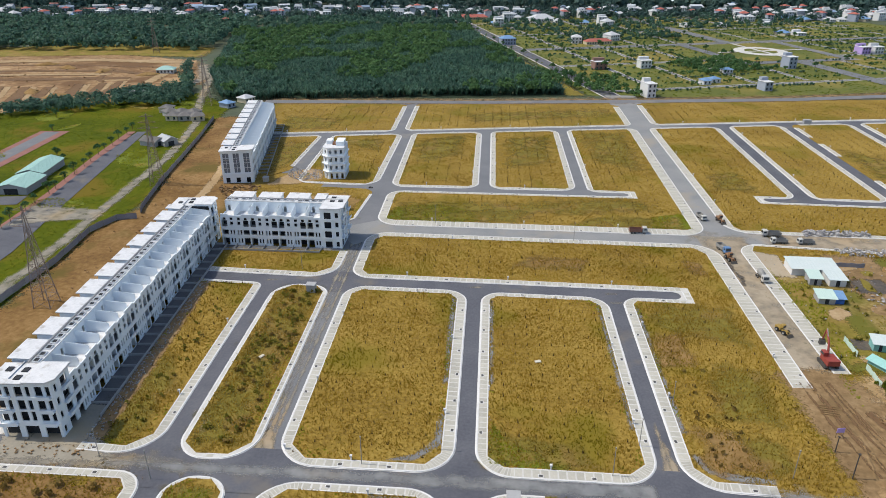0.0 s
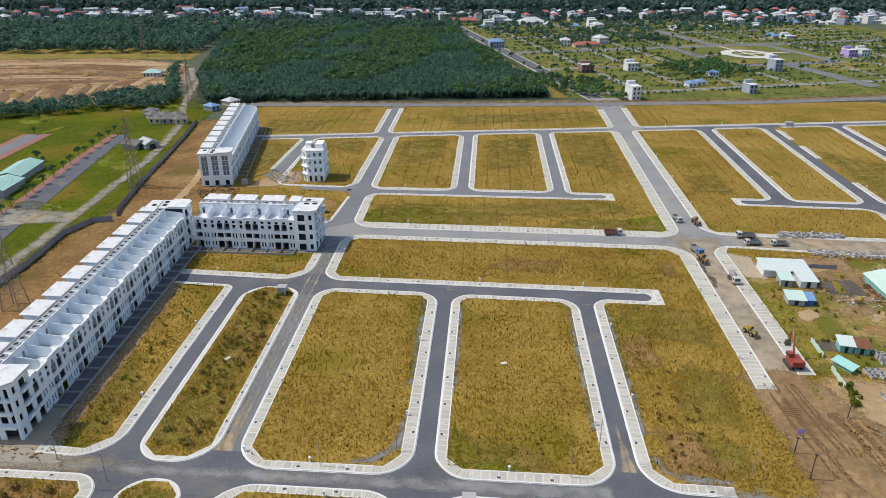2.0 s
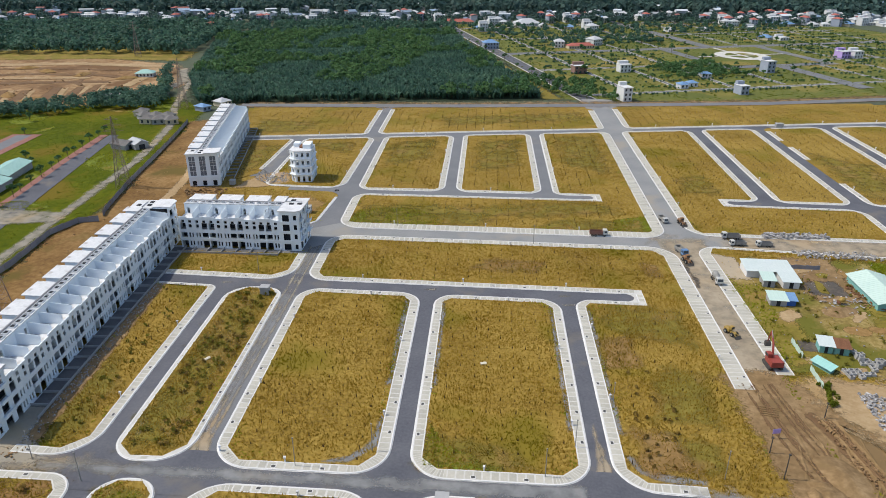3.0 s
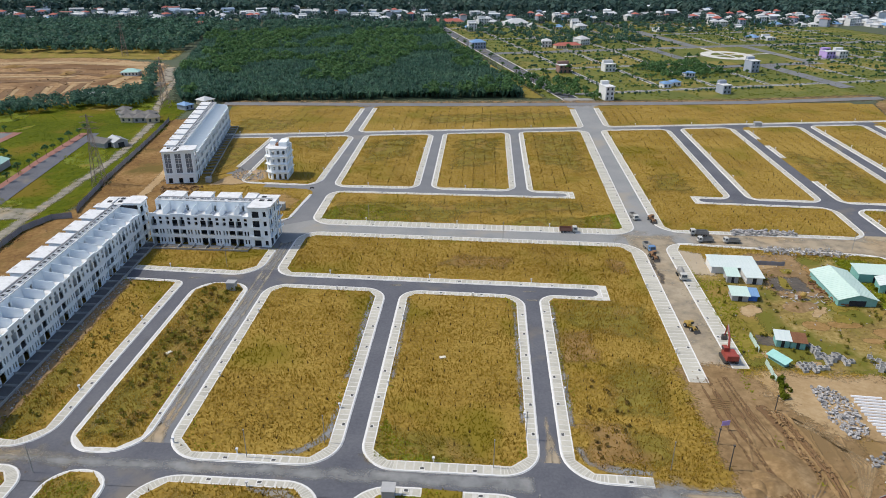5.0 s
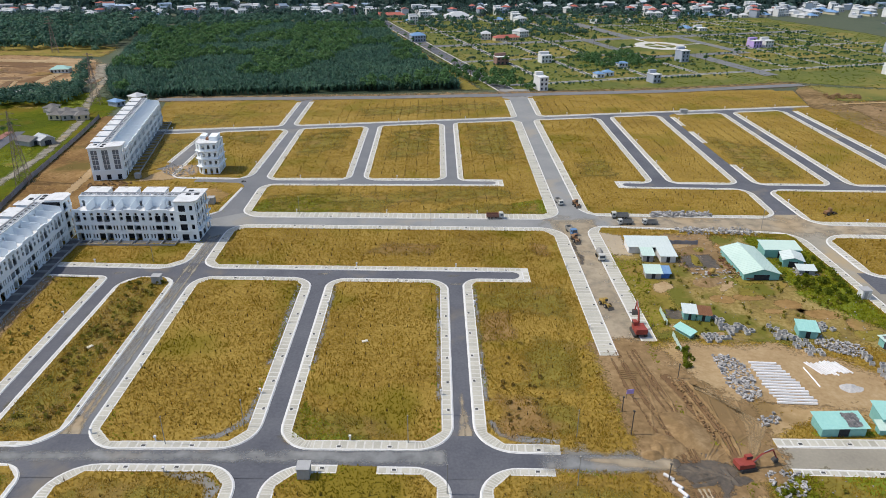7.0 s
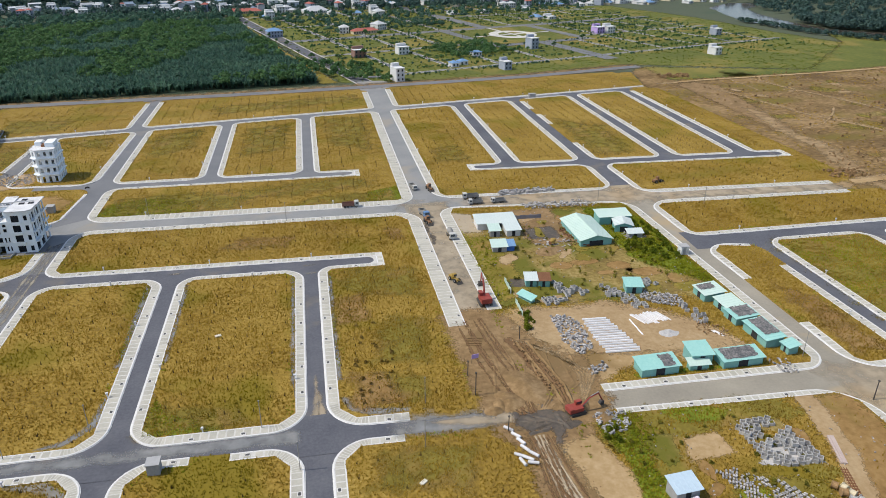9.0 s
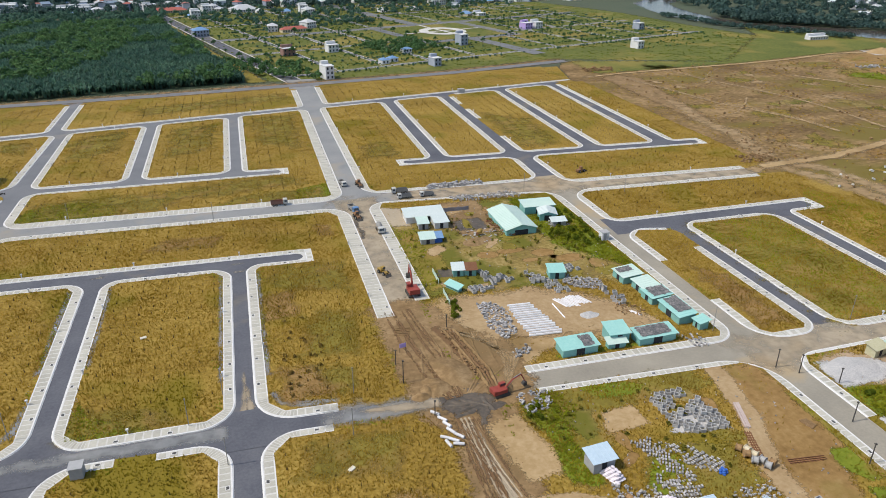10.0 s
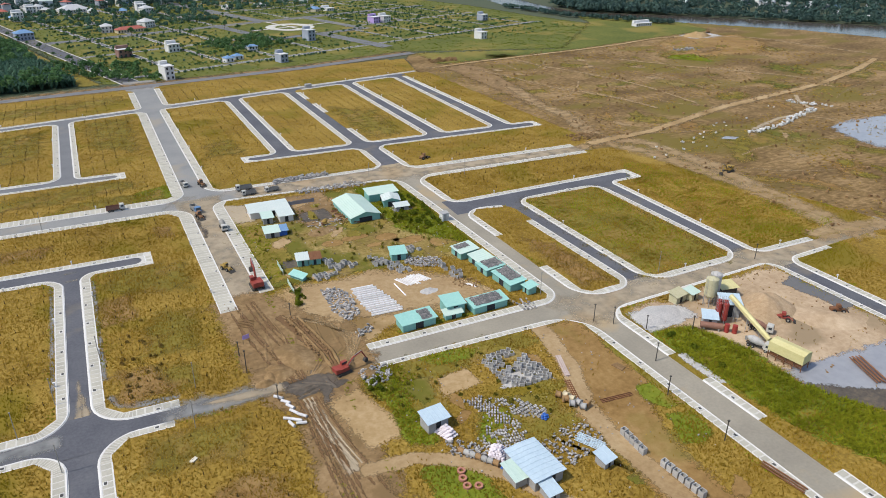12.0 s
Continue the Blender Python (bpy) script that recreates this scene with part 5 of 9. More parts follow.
for poly, dens in (([(-262, 60), (-300, 390), (-215, 470), (-165, 430), (-156, 380), (-140, 260), (-143, 150)], 0.25),):
    xs, ys = scatter(poly, dens)
    for path in ([(-148, 120), (-149, 195), (-151.6, 240), (-154, 280), (-156, 314), (-162, 350), (-169, 386), (-186, 430)], WROAD, [(-234, 270), (-236, 320), (-238, 358)], [(-178, 238), (-151, 241)], [(-190, 254), (-260, 236)]):
        hit = inside(ribbon(path, 17 if path is WROAD or path[0][0] < -200 else 9), xs, ys)
        xs, ys = xs[~hit], ys[~hit]
    tufts("green_grass", xs, ys, -0.2, 0.24, 0.2, 3, M["rough_blades"], "bright green rough grass", (0.9, 2.0))
xs, ys = scatter([(64, 468), (150, 466), (286, 496), (410, 452), (530, 540), (505, 640), (490, 760), (440, 900), (120, 960), (-30, 900), (-20, 815), (33, 598)], 0.035)
tufts("rough_grass", xs, ys, -0.15, 0.5, 0.5, 4, M["rough_blades"], "rough green grass of the estate", (1.0, 2.2))
xs, ys = scatter([(262, 100), (560, 100), (600, 300), (560, 430), (410, 445), (300, 470), (266, 400)], 0.12)
keep = np.array([noise.noise(Vector((x * 0.03, y * 0.03, 2))) for x, y in zip(xs, ys)]) > rng.uniform(-0.3, 0.5, len(xs))
tufts("scrub_grass", xs[keep], ys[keep], 0.0, 0.35, 0.3, 4, M["grass"], "dry tufts on scrub land", (1.0, 2.2))
woods("bushes", [(92.6, 137), (94.6, 137), (97, 150), (95, 151)], 0.22, 0.9, 60, 0.22, "rough_blades", "leafy green bushes beside a road end")
woods("bushes", [(143, 184), (149, 172), (155, 166), (158, 200), (152, 202), (152, 187)], 0.10, 1.1, 60, 0.25, "rough_blades", "leafy green bushes behind the works sheds")
woods("bushes", [(97, 97), (101, 97), (100, 90), (97, 90)], 0.25, 0.8, 60, 0.22, "rough_blades", "leafy green bushes beside a road end")
woods("bushes", [(173, 82), (176, 82), (180, 60), (176, 58)], 0.06, 0.9, 60, 0.25, "rough_blades", "leafy green bushes in reeds")
M["dry_bush"] = mat("brown_bush_leaves", [(0.17, 0.11, 0.03), (0.25, 0.17, 0.045), (0.33, 0.24, 0.07)], 0.1, 0.6, 0.85, 0, 0.5, island=0.25, thin=0.5)
woods("brown_bushes", [(-62, 114), (-52, 114), (-51, 184), (-62, 184)], 0.07, 0.6, 10, 0.3, "dry_bush", "low brown bushes on a narrow plot")
woods("weed_bushes", [(-62, 114), (-52, 114), (-51, 184), (-62, 184)], 0.12, 0.75, 10, 0.3, "olive_leaf", "low olive bushes on a narrow plot")
woods("weed_bushes", [(-83, 116), (-74, 115), (-75, 186), (-86, 186)], 0.04, 0.6, 10, 0.3, "olive_leaf", "low olive bushes before the terrace")
woods("brown_bushes", [(46, 114), (60, 114), (58, 150), (47, 150)], 0.06, 0.5, 10, 0.3, "dry_bush", "low brown bushes on a dry plot")
woods("yard_bushes", [(92, 154), (155, 150), (156, 205), (140, 215), (94, 200)], 0.03, 0.6, 10, 0.3, "olive_leaf", "low olive bushes in a works yard")
woods("yard_bushes", [(98, 96), (140, 98), (130, 66), (112, 80), (100, 74)], 0.03, 0.5, 10, 0.3, "olive_leaf", "low green bushes in a storage yard")
woods("brown_bushes", [(-145, 70), (-74, 70), (-74, 102), (-145, 103)], 0.05, 0.8, 50, 0.25, "dry_bush", "low brown bushes on weedy soil")

# ---- buildings ----
M["glass"] = mat("dark_window_glass", [(0.03, 0.04, 0.055), (0.05, 0.06, 0.075)], 0.5, 2.0, 0.12, 0, spec=0.6)
M["grey_glass"] = mat("grey_glazing", [(0.14, 0.16, 0.19), (0.20, 0.225, 0.26)], 0.3, 2.0, 0.25, 0, spec=0.6)
M["concrete"] = mat("raw_concrete", [(0.33, 0.325, 0.31), (0.43, 0.42, 0.40)], 0.4, 3.0, 0.9, 0.15)
M["dark_paving"] = mat("dark_yard_paving", [(0.10, 0.10, 0.105), (0.15, 0.15, 0.15)], 0.3, 2.0, 0.9, 0.1)
M["rust"] = mat("rusty_steel", [(0.14, 0.06, 0.03), (0.25, 0.12, 0.06)], 0.6, 4.0, 0.8, 0.2)
M["steel"] = mat("galvanised_steel", [(0.30, 0.31, 0.32), (0.42, 0.43, 0.44)], 0.6, 4.0, 0.5, 0.1, metal=0.3)


def wall(bm, x0, x1, z0, z1, holes, y=0.0, thick=0.25, m=None):
    """An upright wall in the plane y, seen from -y, with holes (x0, x1, z0, z1) cut right through it."""
    m = m or Matrix()
    xs = sorted({x0, x1, *[h[0] for h in holes], *[h[1] for h in holes]})
    zs = sorted({z0, z1, *[h[2] for h in holes], *[h[3] for h in holes]})

    def quad(*p):
        bm.faces.new([bm.verts.new(m @ Vector(q)) for q in p])

    for a, b in zip(xs, xs[1:]):
        for c, d in zip(zs, zs[1:]):
            cx, cz = (a + b) / 2, (c + d) / 2
            if any(h[0] < cx < h[1] and h[2] < cz < h[3] for h in holes):
                continue
            quad((a, y, c), (b, y, c), (b, y, d), (a, y, d))
            quad((b, y + thick, c), (a, y + thick, c), (a, y + thick, d), (b, y + thick, d))
    t = y + thick
    for a, b, c, d in holes:
        quad((a, y, c), (a, y, d), (a, t, d), (a, t, c))
        quad((b, y, d), (b, y, c), (b, t, c), (b, t, d))
        quad((a, y, d), (b, y, d), (b, t, d), (a, t, d))
        quad((b, y, c), (a, y, c), (a, t, c), (b, t, c))
    quad((x0, y, z1), (x1, y, z1), (x1, t, z1), (x0, t, z1))
    quad((x0, t, z0), (x0, y, z0), (x0, y, z1), (x0, t, z1))
    quad((x1, y, z0), (x1, t, z0), (x1, t, z1), (x1, y, z1))


STOREY = 3.45
TERRACE = 3 * STOREY
ROOF = 14.1


def townhouse(m, mirror, group):
    """A five-metre terraced house: open shell with a roof terrace in front and a taller part behind."""
    h = root("townhouse", m, "unfinished white terraced house with open dark windows and roof terrace", "house", group)

    def mx(a, b):
        return (5 - b, 5 - a) if mirror else (a, b)

    holes = []
    for a, b, c, d in ((0.25, 2.35, 0.05, 2.75), (0.25, 2.35, 3.75, 5.75), (0.3, 2.2, 6.95, 9.3), (0.75, 1.8, 9.05 + 0.55, 10.1),
                       (2.95, 3.5, 0.9, 2.6), (4.0, 4.5, 0.9, 2.6), (2.95, 3.5, 4.0, 5.7), (4.0, 4.5, 4.0, 5.7), (3.2, 4.25, 7.6, 8.8), (3.2, 4.25, 9.6, 10.1)):
        if c > 9:
            c, d = 9.35, 10.45
        x0, x1 = mx(a, b)
        holes.append((x0, x1, c, d))
    bm = bmesh.new()
    wall(bm, 0, 5, 0, 11.15, holes)
    part("facade", bm, M["white_wall"], h)
    a, b = mx(0, 2.55)
    boxes("parapet", [(a, b, -0.03, 0.27, 11.152, 11.65)], M["white_wall"], h)
    boxes("floor_slab", [(0.02, 4.98, 0.27, 12.7, z - 0.2, z) for z in (STOREY, 2 * STOREY)], M["concrete"], h)
    boxes("terrace", [(0.02, 4.98, 0.27, 6.2, TERRACE - 0.2, TERRACE)], M["roof_slab"], h)
    # The inner wall's near-black colour carries the shade of the room.
    boxes("inner_wall", [(0.02, 4.88, 2.4, 2.6, 0, TERRACE - 0.22)], M["opening"], h, "inner wall coloured near black for the unlit room")
    # dividing wall beside the terrace, and the wall between the houses below
    bm = bmesh.new()
    for pts, x0, x1 in (([(0.35, TERRACE), (6.2, TERRACE), (6.2, ROOF - 0.5), (0.9, 12.9), (0.35, 12.7)], 4.88, 5.0),):
        vs = [[bm.verts.new((x, y, z)) for y, z in pts] for x in (x0, x1)]
        bm.faces.new(vs[0][::-1])
        bm.faces.new(vs[1])
        for i in range(len(pts)):
            j = (i + 1) % len(pts)
            bm.faces.new((vs[0][i], vs[0][j], vs[1][j], vs[1][i]))
    box(bm, 4.9, 5.0, 0.28, 12.6, 0, TERRACE - 0.21)
    part("party_wall", bm, M["white_wall"], h)
    bm = bmesh.new()
    x0, x1 = mx(0.7, 1.6)
    x2, x3 = mx(3.0, 4.3)
    wall(bm, 0, 4.88, TERRACE, ROOF, [(x0, x1, TERRACE + 0.1, TERRACE + 2.2)], y=6.2)
    part("terrace_wall", bm, M["white_wall"], h)
    boxes("roof", [(0.0, 5.0, 6.0, 8.6, ROOF, ROOF + 0.22)], M["roof_slab"], h)
    sk = []
    for cx, cy in ((1.2, 7.2), (3.6, 7.2), (2.4, 7.9)):
        cx = 5 - cx if mirror else cx
        sk.append((cx, cy))
    for cx, cy in sk[:2]:
        s = boxes("skylight", [(cx - 0.85, cx - 0.72, cy - 0.7, cy + 0.7, ROOF + 0.225, ROOF + 0.55), (cx + 0.72, cx + 0.85, cy - 0.7, cy + 0.7, ROOF + 0.225, ROOF + 0.55),
                              (cx - 0.72, cx + 0.72, cy - 0.7, cy - 0.58, ROOF + 0.225, ROOF + 0.55), (cx - 0.72, cx + 0.72, cy + 0.58, cy + 0.7, ROOF + 0.225, ROOF + 0.55)], M["roof_slab"], h)
        # A near-black block paints in the shade below the open skylight.
        boxes("skylight_opening", [(cx - 0.71, cx + 0.71, cy - 0.57, cy + 0.57, ROOF + 0.225, ROOF + 0.36)], M["opening"], s, "near-black fill for the shade in an open skylight")
    cx, cy = sk[2]
    boxes("roof_hatch", [(cx - 0.5, cx + 0.5, cy - 0.35, cy + 0.35, ROOF + 0.225, ROOF + 0.45)], M["grey_wall"], h)
    boxes("service_beam", [(0, 5, 8.35, 8.6, ROOF + 0.23, ROOF + 0.62)], M["grey_wall"], h)
    a, b = mx(1.0, 5.0)
    bm = bmesh.new()
    box(bm, a, b, 8.62, 13.6, ROOF + 0.45, ROOF + 0.7)
    for v in bm.verts:
        v.co.z += (v.co.y - 8.6) * 0.05
    part("rear_roof", bm, M["roof_slab"], h)
    boxes("rear_wall", [(a + 0.05, b - 0.05, 8.62, 12.7, TERRACE, ROOF + 0.44), (0.02, 4.98, 12.45, 12.7, 0, TERRACE - 0.02)], M["white_wall"], h)
    # balcony fronts, front yard
    a, b = mx(0.2, 2.4)
    boxes("balcony", [(a, b, -0.55, -0.45, 3.4, 4.3), (a, b, -0.55, -0.02, 3.3, 3.42)], M["white_wall"], h)
    boxes("yard_wall", [(4.9, 5.02, -4.4, -0.06, 0, 0.75), (0, 5, -4.6, -4.42, 0, 0.85)], M["grey_wall"], h)
    boxes("yard", [(0, 4.88, -4.4, -0.06, -0.1, 0.06)], M["dark_paving"], h)
    return h


def corner_house(m, style, group, width=7.0, depth=13.0):
    """The end of a terrace: its long side to local -y (front), its show side to local -x."""
    h = root("corner_house", m, "white corner house of a terrace with tall glazing and balconies" if style else "white corner house of a terrace with open balconies", "house", group)
    top = ROOF + 0.15
    turn = Matrix.Rotation(radians(-90), 4, "Z") @ Matrix.Translation((-depth, 0, 0))   # local x from back to front along the show side
    bm = bmesh.new()
    holes = []
    third = depth / 3
    for i in range(3):
        a = i * third
        holes += [(a + 0.7, a + third - 0.6, 0.1, 3.1)] if not style else [(a + 1.3, a + third - 1.3, 0.1, 2.4)]
        if style:
            holes += [(a + 0.9, a + third - 0.9, 4.6, 13.2)]
        else:
            for z in (STOREY + 0.9, 2 * STOREY + 0.4, 3 * STOREY + 0.4):
                holes += [(a + 0.6, a + 2.2, z, z + 2.5), (a + 2.9, a + third - 0.5, z, z + 2.5)]
    wall(bm, 0, depth, 0, top, holes, 0, 0.3, turn)
    holes = []
    for z in (0.1, STOREY + 0.4, 2 * STOREY + 0.4, 3 * STOREY + 0.4):
        holes += [(0.9, 2.0, z + 0.5, z + 2.3), (3.4, 5.8, z, z + 2.4)]
    wall(bm, 0.31, width, 0, top, holes, 0, 0.3)
    part("facade", bm, M["white_wall"], h)
    # Core in near-black, so the shade behind the openings is in its colour.
    boxes("core", [(1.3, width, 1.3, depth, 0, top)], M["opening"], h, "inner walls coloured near black for the unlit rooms")
    boxes("floor_slab", [(0.31, width, 0.31, depth - 0.02, z - 0.25, z) for z in (STOREY, 2 * STOREY, 3 * STOREY)], M["concrete"], h)
    bm = bmesh.new()
    boxes("rear_roof", [(-0.7, width, 5.3, depth + 0.4, top + 0.004, top + 0.3), (-0.7, 2.2, 5.3, 5.6, top + 0.304, top + 0.6), (1.0, width, 9.0, 9.25, top + 0.304, top + 0.6)], M["roof_slab"], h)
    for cx, cy in ((1.4, 7.4), (4.2, 7.2), (4.4, 10.8)):
        # Near-black blocks, coloured as the shade inside open skylights.
        boxes("skylight", [(cx - 0.8, cx + 0.8, cy - 0.65, cy + 0.65, top + 0.304, top + 0.5)], M["opening"], h, "near-black fill for the shade in an open skylight")
    pts = [(-0.9, 0.6), (0.6, -0.9), (width, -0.9), (width, 5.2), (-0.9, 5.2)]
    vs = [[bm.verts.new((x, y, z)) for x, y in pts] for z in (top + 0.35, top + 0.7)]
    boxes("roof_curb", [(0.02, width - 0.02, 0.02, 5.1, top + 0.003, top + 0.348)], M["white_wall"], h)
    bm.faces.new(vs[0][::-1])
    bm.faces.new(vs[1])
    for i in range(5):
        bm.faces.new((vs[0][i], vs[0][(i + 1) % 5], vs[1][(i + 1) % 5], vs[1][i]))
    part("roof", bm, M["roof_slab"], h)
    if style:
        for i in range(3):
            a = i * third
            g = boxes("window", [(0.35, 0.40, depth - (a + third - 0.91), depth - (a + 0.91), 4.6, 13.2)], M["grey_glass"], h, "tall grey glazed strip")
            boxes("mullion", [(0.30, 0.45, depth - a - third / 2 - 0.06, depth - a - third / 2 + 0.06, 4.6, 13.2)] +
                  [(0.30, 0.45, depth - (a + third - 0.91), depth - (a + 0.91), z, z + 0.12) for z in (6.6, 8.8, 11.0)], M["white_wall"], g)
        boxes("ledge", [(-0.25, -0.02, 0, depth, 4.0, 4.3)], M["white_wall"], h)
    else:
        for z in (STOREY, 2 * STOREY, 3 * STOREY):
            for i in (0, 2):
                a = i * third
                boxes("balcony", [(-1.0, -0.02, depth - a - third + 0.3, depth - a - 0.3, z + 0.1, z + 0.3), (-1.0, -0.9, depth - a - third + 0.3, depth - a - 0.3, z + 0.31, z + 0.9)], M["white_wall"], h)
        for z in (STOREY, 2 * STOREY, 3 * STOREY):
            boxes("balcony", [(2.8, 6.4, -1.0, -0.02, z + 0.1, z + 0.3), (2.8, 6.4, -1.0, -0.9, z + 0.31, z + 0.9)], M["white_wall"], h)
    return h


def terrace_row(origin, heading, units, group, start, end, style):
    """A row of houses along a heading (degrees from east), fronts on its right-hand side, a corner house at either end."""
    base = pose(origin[0], origin[1], 0.0, 0, 0, heading)
    at = 0.0
    if start:
        corner_house(base, style, group)
        at = 7.0
    a = townhouse(base @ pose(at, 0, 0), False, group)
    b = townhouse(base @ pose(at + 5, 0, 0), True, group)
    for i in range(2, units):
        copy_thing(b if i % 2 else a, base @ pose(at + 5 * i, 0, 0))
    for ends, x in ((not start, 0.0), (not end, at + 5 * units + 0.26)):
        if ends:
            g = root("gable_wall", base @ pose(x, 0, 0), "plain white end wall of a terrace", "wall")
            boxes("wall", [(-0.25, -0.01, 0, 12.7, 0, TERRACE), (-0.25, -0.01, 6.2, 12.7, TERRACE + 0.003, ROOF)], M["white_wall"], g)
    if end:
        h = corner_house(Matrix(), style, group)
        for o in h.children_recursive:
            if o.parent == h:
                me = o.data
                me.transform(Matrix.Diagonal((-1, 1, 1, 1)))
                me.flip_normals()
                for c in o.children:
                    c.data.transform(Matrix.Diagonal((-1, 1, 1, 1)))
                    c.data.flip_normals()
        h.matrix_world = base @ pose(at + 5 * units + 7, 0, 0)


terrace_row((-90.6, 114.3), 92.7, 19, "terrace behind the street", True, True, 0)
terrace_row((-92.2, 216.2), -0.6, 7, "terrace across the street end", False, True, 0)
terrace_row((-102.4, 281.8), 100.6, 18, "far terrace", True, False, 1)


def unfinished_tower(m):
    h = root("corner_tower", m, "unfinished white corner house with ragged top and scaffolding", "house")
    poly = [(0, 2.4), (2.4, 0), (9.4, 0.6), (9.6, 11.5), (0.4, 11.5)]
    for k in range(5):
        p, q = Vector(poly[k]), Vector(poly[(k + 1) % 5])
        d = q - p
        L = d.length
        m2 = Matrix.Translation((p.x, p.y, 0)) @ Matrix.Rotation(math.atan2(d.y, d.x), 4, "Z")
        bm = bmesh.new()
        n = max(1, int(L / 2.2))
        holes = []
        for i in range(n):
            c = (i + 0.5) * L / n
            for f in range(4):
                z = f * 3.5
                holes.append((c - 0.5, c + 0.5, z + 0.9 if f else z + 0.2, z + 2.6))
        wall(bm, 0, L, 0, 14.0, holes, 0, 0.25, m2)
        part("facade", bm, M["white_wall"], h)
    for f in range(1, 5):
        bm = bmesh.new()
        o = 0.5 if f < 4 else 0.05
        pts = [(x + (-o if x < 4 else o), y + (-o if y < 4 else o)) for x, y in poly]
        vs = [[bm.verts.new((x, y, z)) for x, y in pts] for z in (f * 3.5 - 0.2, f * 3.5 + 0.05)]
        bm.faces.new(vs[0][::-1])
        bm.faces.new(vs[1])
        for i in range(5):
            bm.faces.new((vs[0][i], vs[0][(i + 1) % 5], vs[1][(i + 1) % 5], vs[1][i]))
        part("floor_slab", bm, M["white_wall"] if f < 4 else M["roof_slab"], h)
    boxes("inner_wall", [(3, 7, 4.5, 8, 0, 13.9)], M["grey_wall"], h)
    boxes("stair_head", [(1.0, 3.6, 7.0, 10.8, 14.06, 15.6), (5.6, 9.0, 4.0, 10.5, 14.06, 15.9)], M["white_wall"], h)
    boxes("brick_stub", [(3.9, 5.3, 5, 9, 14.06, 14.8)], M["rust"], h)
    for i in range(5):
        tubes("scaffold_pole", [((-0.9 + 0.02 * i, 2.4 + 1.9 * i, 0), (-0.9, 2.4 + 1.9 * i, 14.5), 0.05)], M["steel"], h)
    for z in (3.2, 6.7, 10.2, 13.4):
        tubes("scaffold_rail", [((-0.9, 2.0, z), (-0.9, 10.6, z), 0.05)], M["steel"], h)
    return h


unfinished_tower(pose(-73.0, 287.6, 0.1, 0, 0, 3))

# small huts and cabinets by the streets
M["grey_roof_kiosk"] = mat("grey_cabinet_roof", [(0.33, 0.335, 0.34), (0.43, 0.43, 0.43)], 0.4, 2.0, 0.8, 0.1)


def kiosk(m, w, d, z, material, label, roofed=True):
    h = root("kiosk", m, label, "hut")
    boxes("body", [(-w / 2, w / 2, -d / 2, d / 2, 0, z)], M[material], h, bevel=0.04)
    boxes("roof", [(-w / 2 - 0.15, w / 2 + 0.15, -d / 2 - 0.15, d / 2 + 0.15, z + 0.003, z + 0.15)], M["grey_roof_kiosk"], h)
    boxes("door", [(-w * 0.3, w * 0.1, -d / 2 - 0.05, -d / 2 - 0.003, 0.1, z * 0.85)], M["grey_wall"], h)
    return h


kiosk(pose(-53.3, 184.0, 0.12), 2.6, 2.2, 2.5, "concrete", "grey concrete transformer cabinet on the grass")
kiosk(pose(5.8, 101.0, 0.12), 2.4, 2.4, 2.6, "grey_wall", "grey metal transformer cabinet beside the pavement")
kiosk(pose(-56.6, 252.0, 0.12), 2.6, 2.6, 2.6, "concrete", "grey concrete cabinet on bare earth")
kiosk(pose(-97.5, 283, 0.12), 2.2, 2.2, 2.0, "concrete", "small concrete hut on the grass")
kiosk(pose(158.2, 174.0, 0.15), 2.6, 2.6, 2.8, "roof_slab", "pale concrete cabinet beside the pavement")
kiosk(pose(178.5, 401.5, 0.15), 4.0, 2.6, 2.2, "grey_wall", "grey metal container on the pavement")


# ---- fence and pylons ----
def fence_run(path):
    f = root("site_fence", Matrix(), "grey corrugated metal fence along a bare strip", "fence")
    for a, b in zip(path, path[1:]):
        a, b = Vector(a), Vector(b)
        n = max(1, int((b - a).length / 3.0))
        ang = math.degrees(math.atan2(b.y - a.y, b.x - a.x))
        L = (b - a).length / n
        for i in range(n):
            p = a + (b - a) * i / n
            o = new("fence_panel", FENCE_PANEL)
            o.parent = f
            o.matrix_basis = pose(p.x, p.y, -0.2, 0, 0, ang + (1.5 if i % 2 else -1.5)) @ Matrix.Diagonal((L / 3.0, 1, 1 + 0.05 * math.sin(i * 1.7), 1))
    return f


M["fence"] = mat("grey_blue_sheet_metal", [(0.20, 0.21, 0.25), (0.28, 0.29, 0.33)], 0.4, 3.0, 0.6, 0.1, per_object=0.15)
bm = bmesh.new()
prof = [(k * 0.15, 0.05 if k % 2 else 0.0) for k in range(21)]
sheet_v = [[bm.verts.new((x, y + o, z)) for x, y in prof] for o, z in ((0, 0), (0, 2.3), (0.03, 2.3), (0.03, 0))]
for k in range(20):
    for r in range(4):
        bm.faces.new((sheet_v[r][k], sheet_v[r][k + 1], sheet_v[(r + 1) % 4][k + 1], sheet_v[(r + 1) % 4][k]))
FENCE_PANEL = bpy.data.meshes.new("fence_panel")
bm.to_mesh(FENCE_PANEL)
bm.free()
FENCE_PANEL.materials.append(M["fence"])
fence_run([(-143.5, 120), (-143.6, 171), (-142.6, 198), (-145, 224), (-141, 236), (-134, 238)])
fence_run([(-135, 243), (-136.9, 249), (-143, 280), (-149, 320), (-154, 352), (-161, 390)])


M["pylon"] = mat("weathered_pylon_steel", [(0.20, 0.15, 0.13), (0.30, 0.24, 0.21)], 0.6, 4.0, 0.7, 0.1)


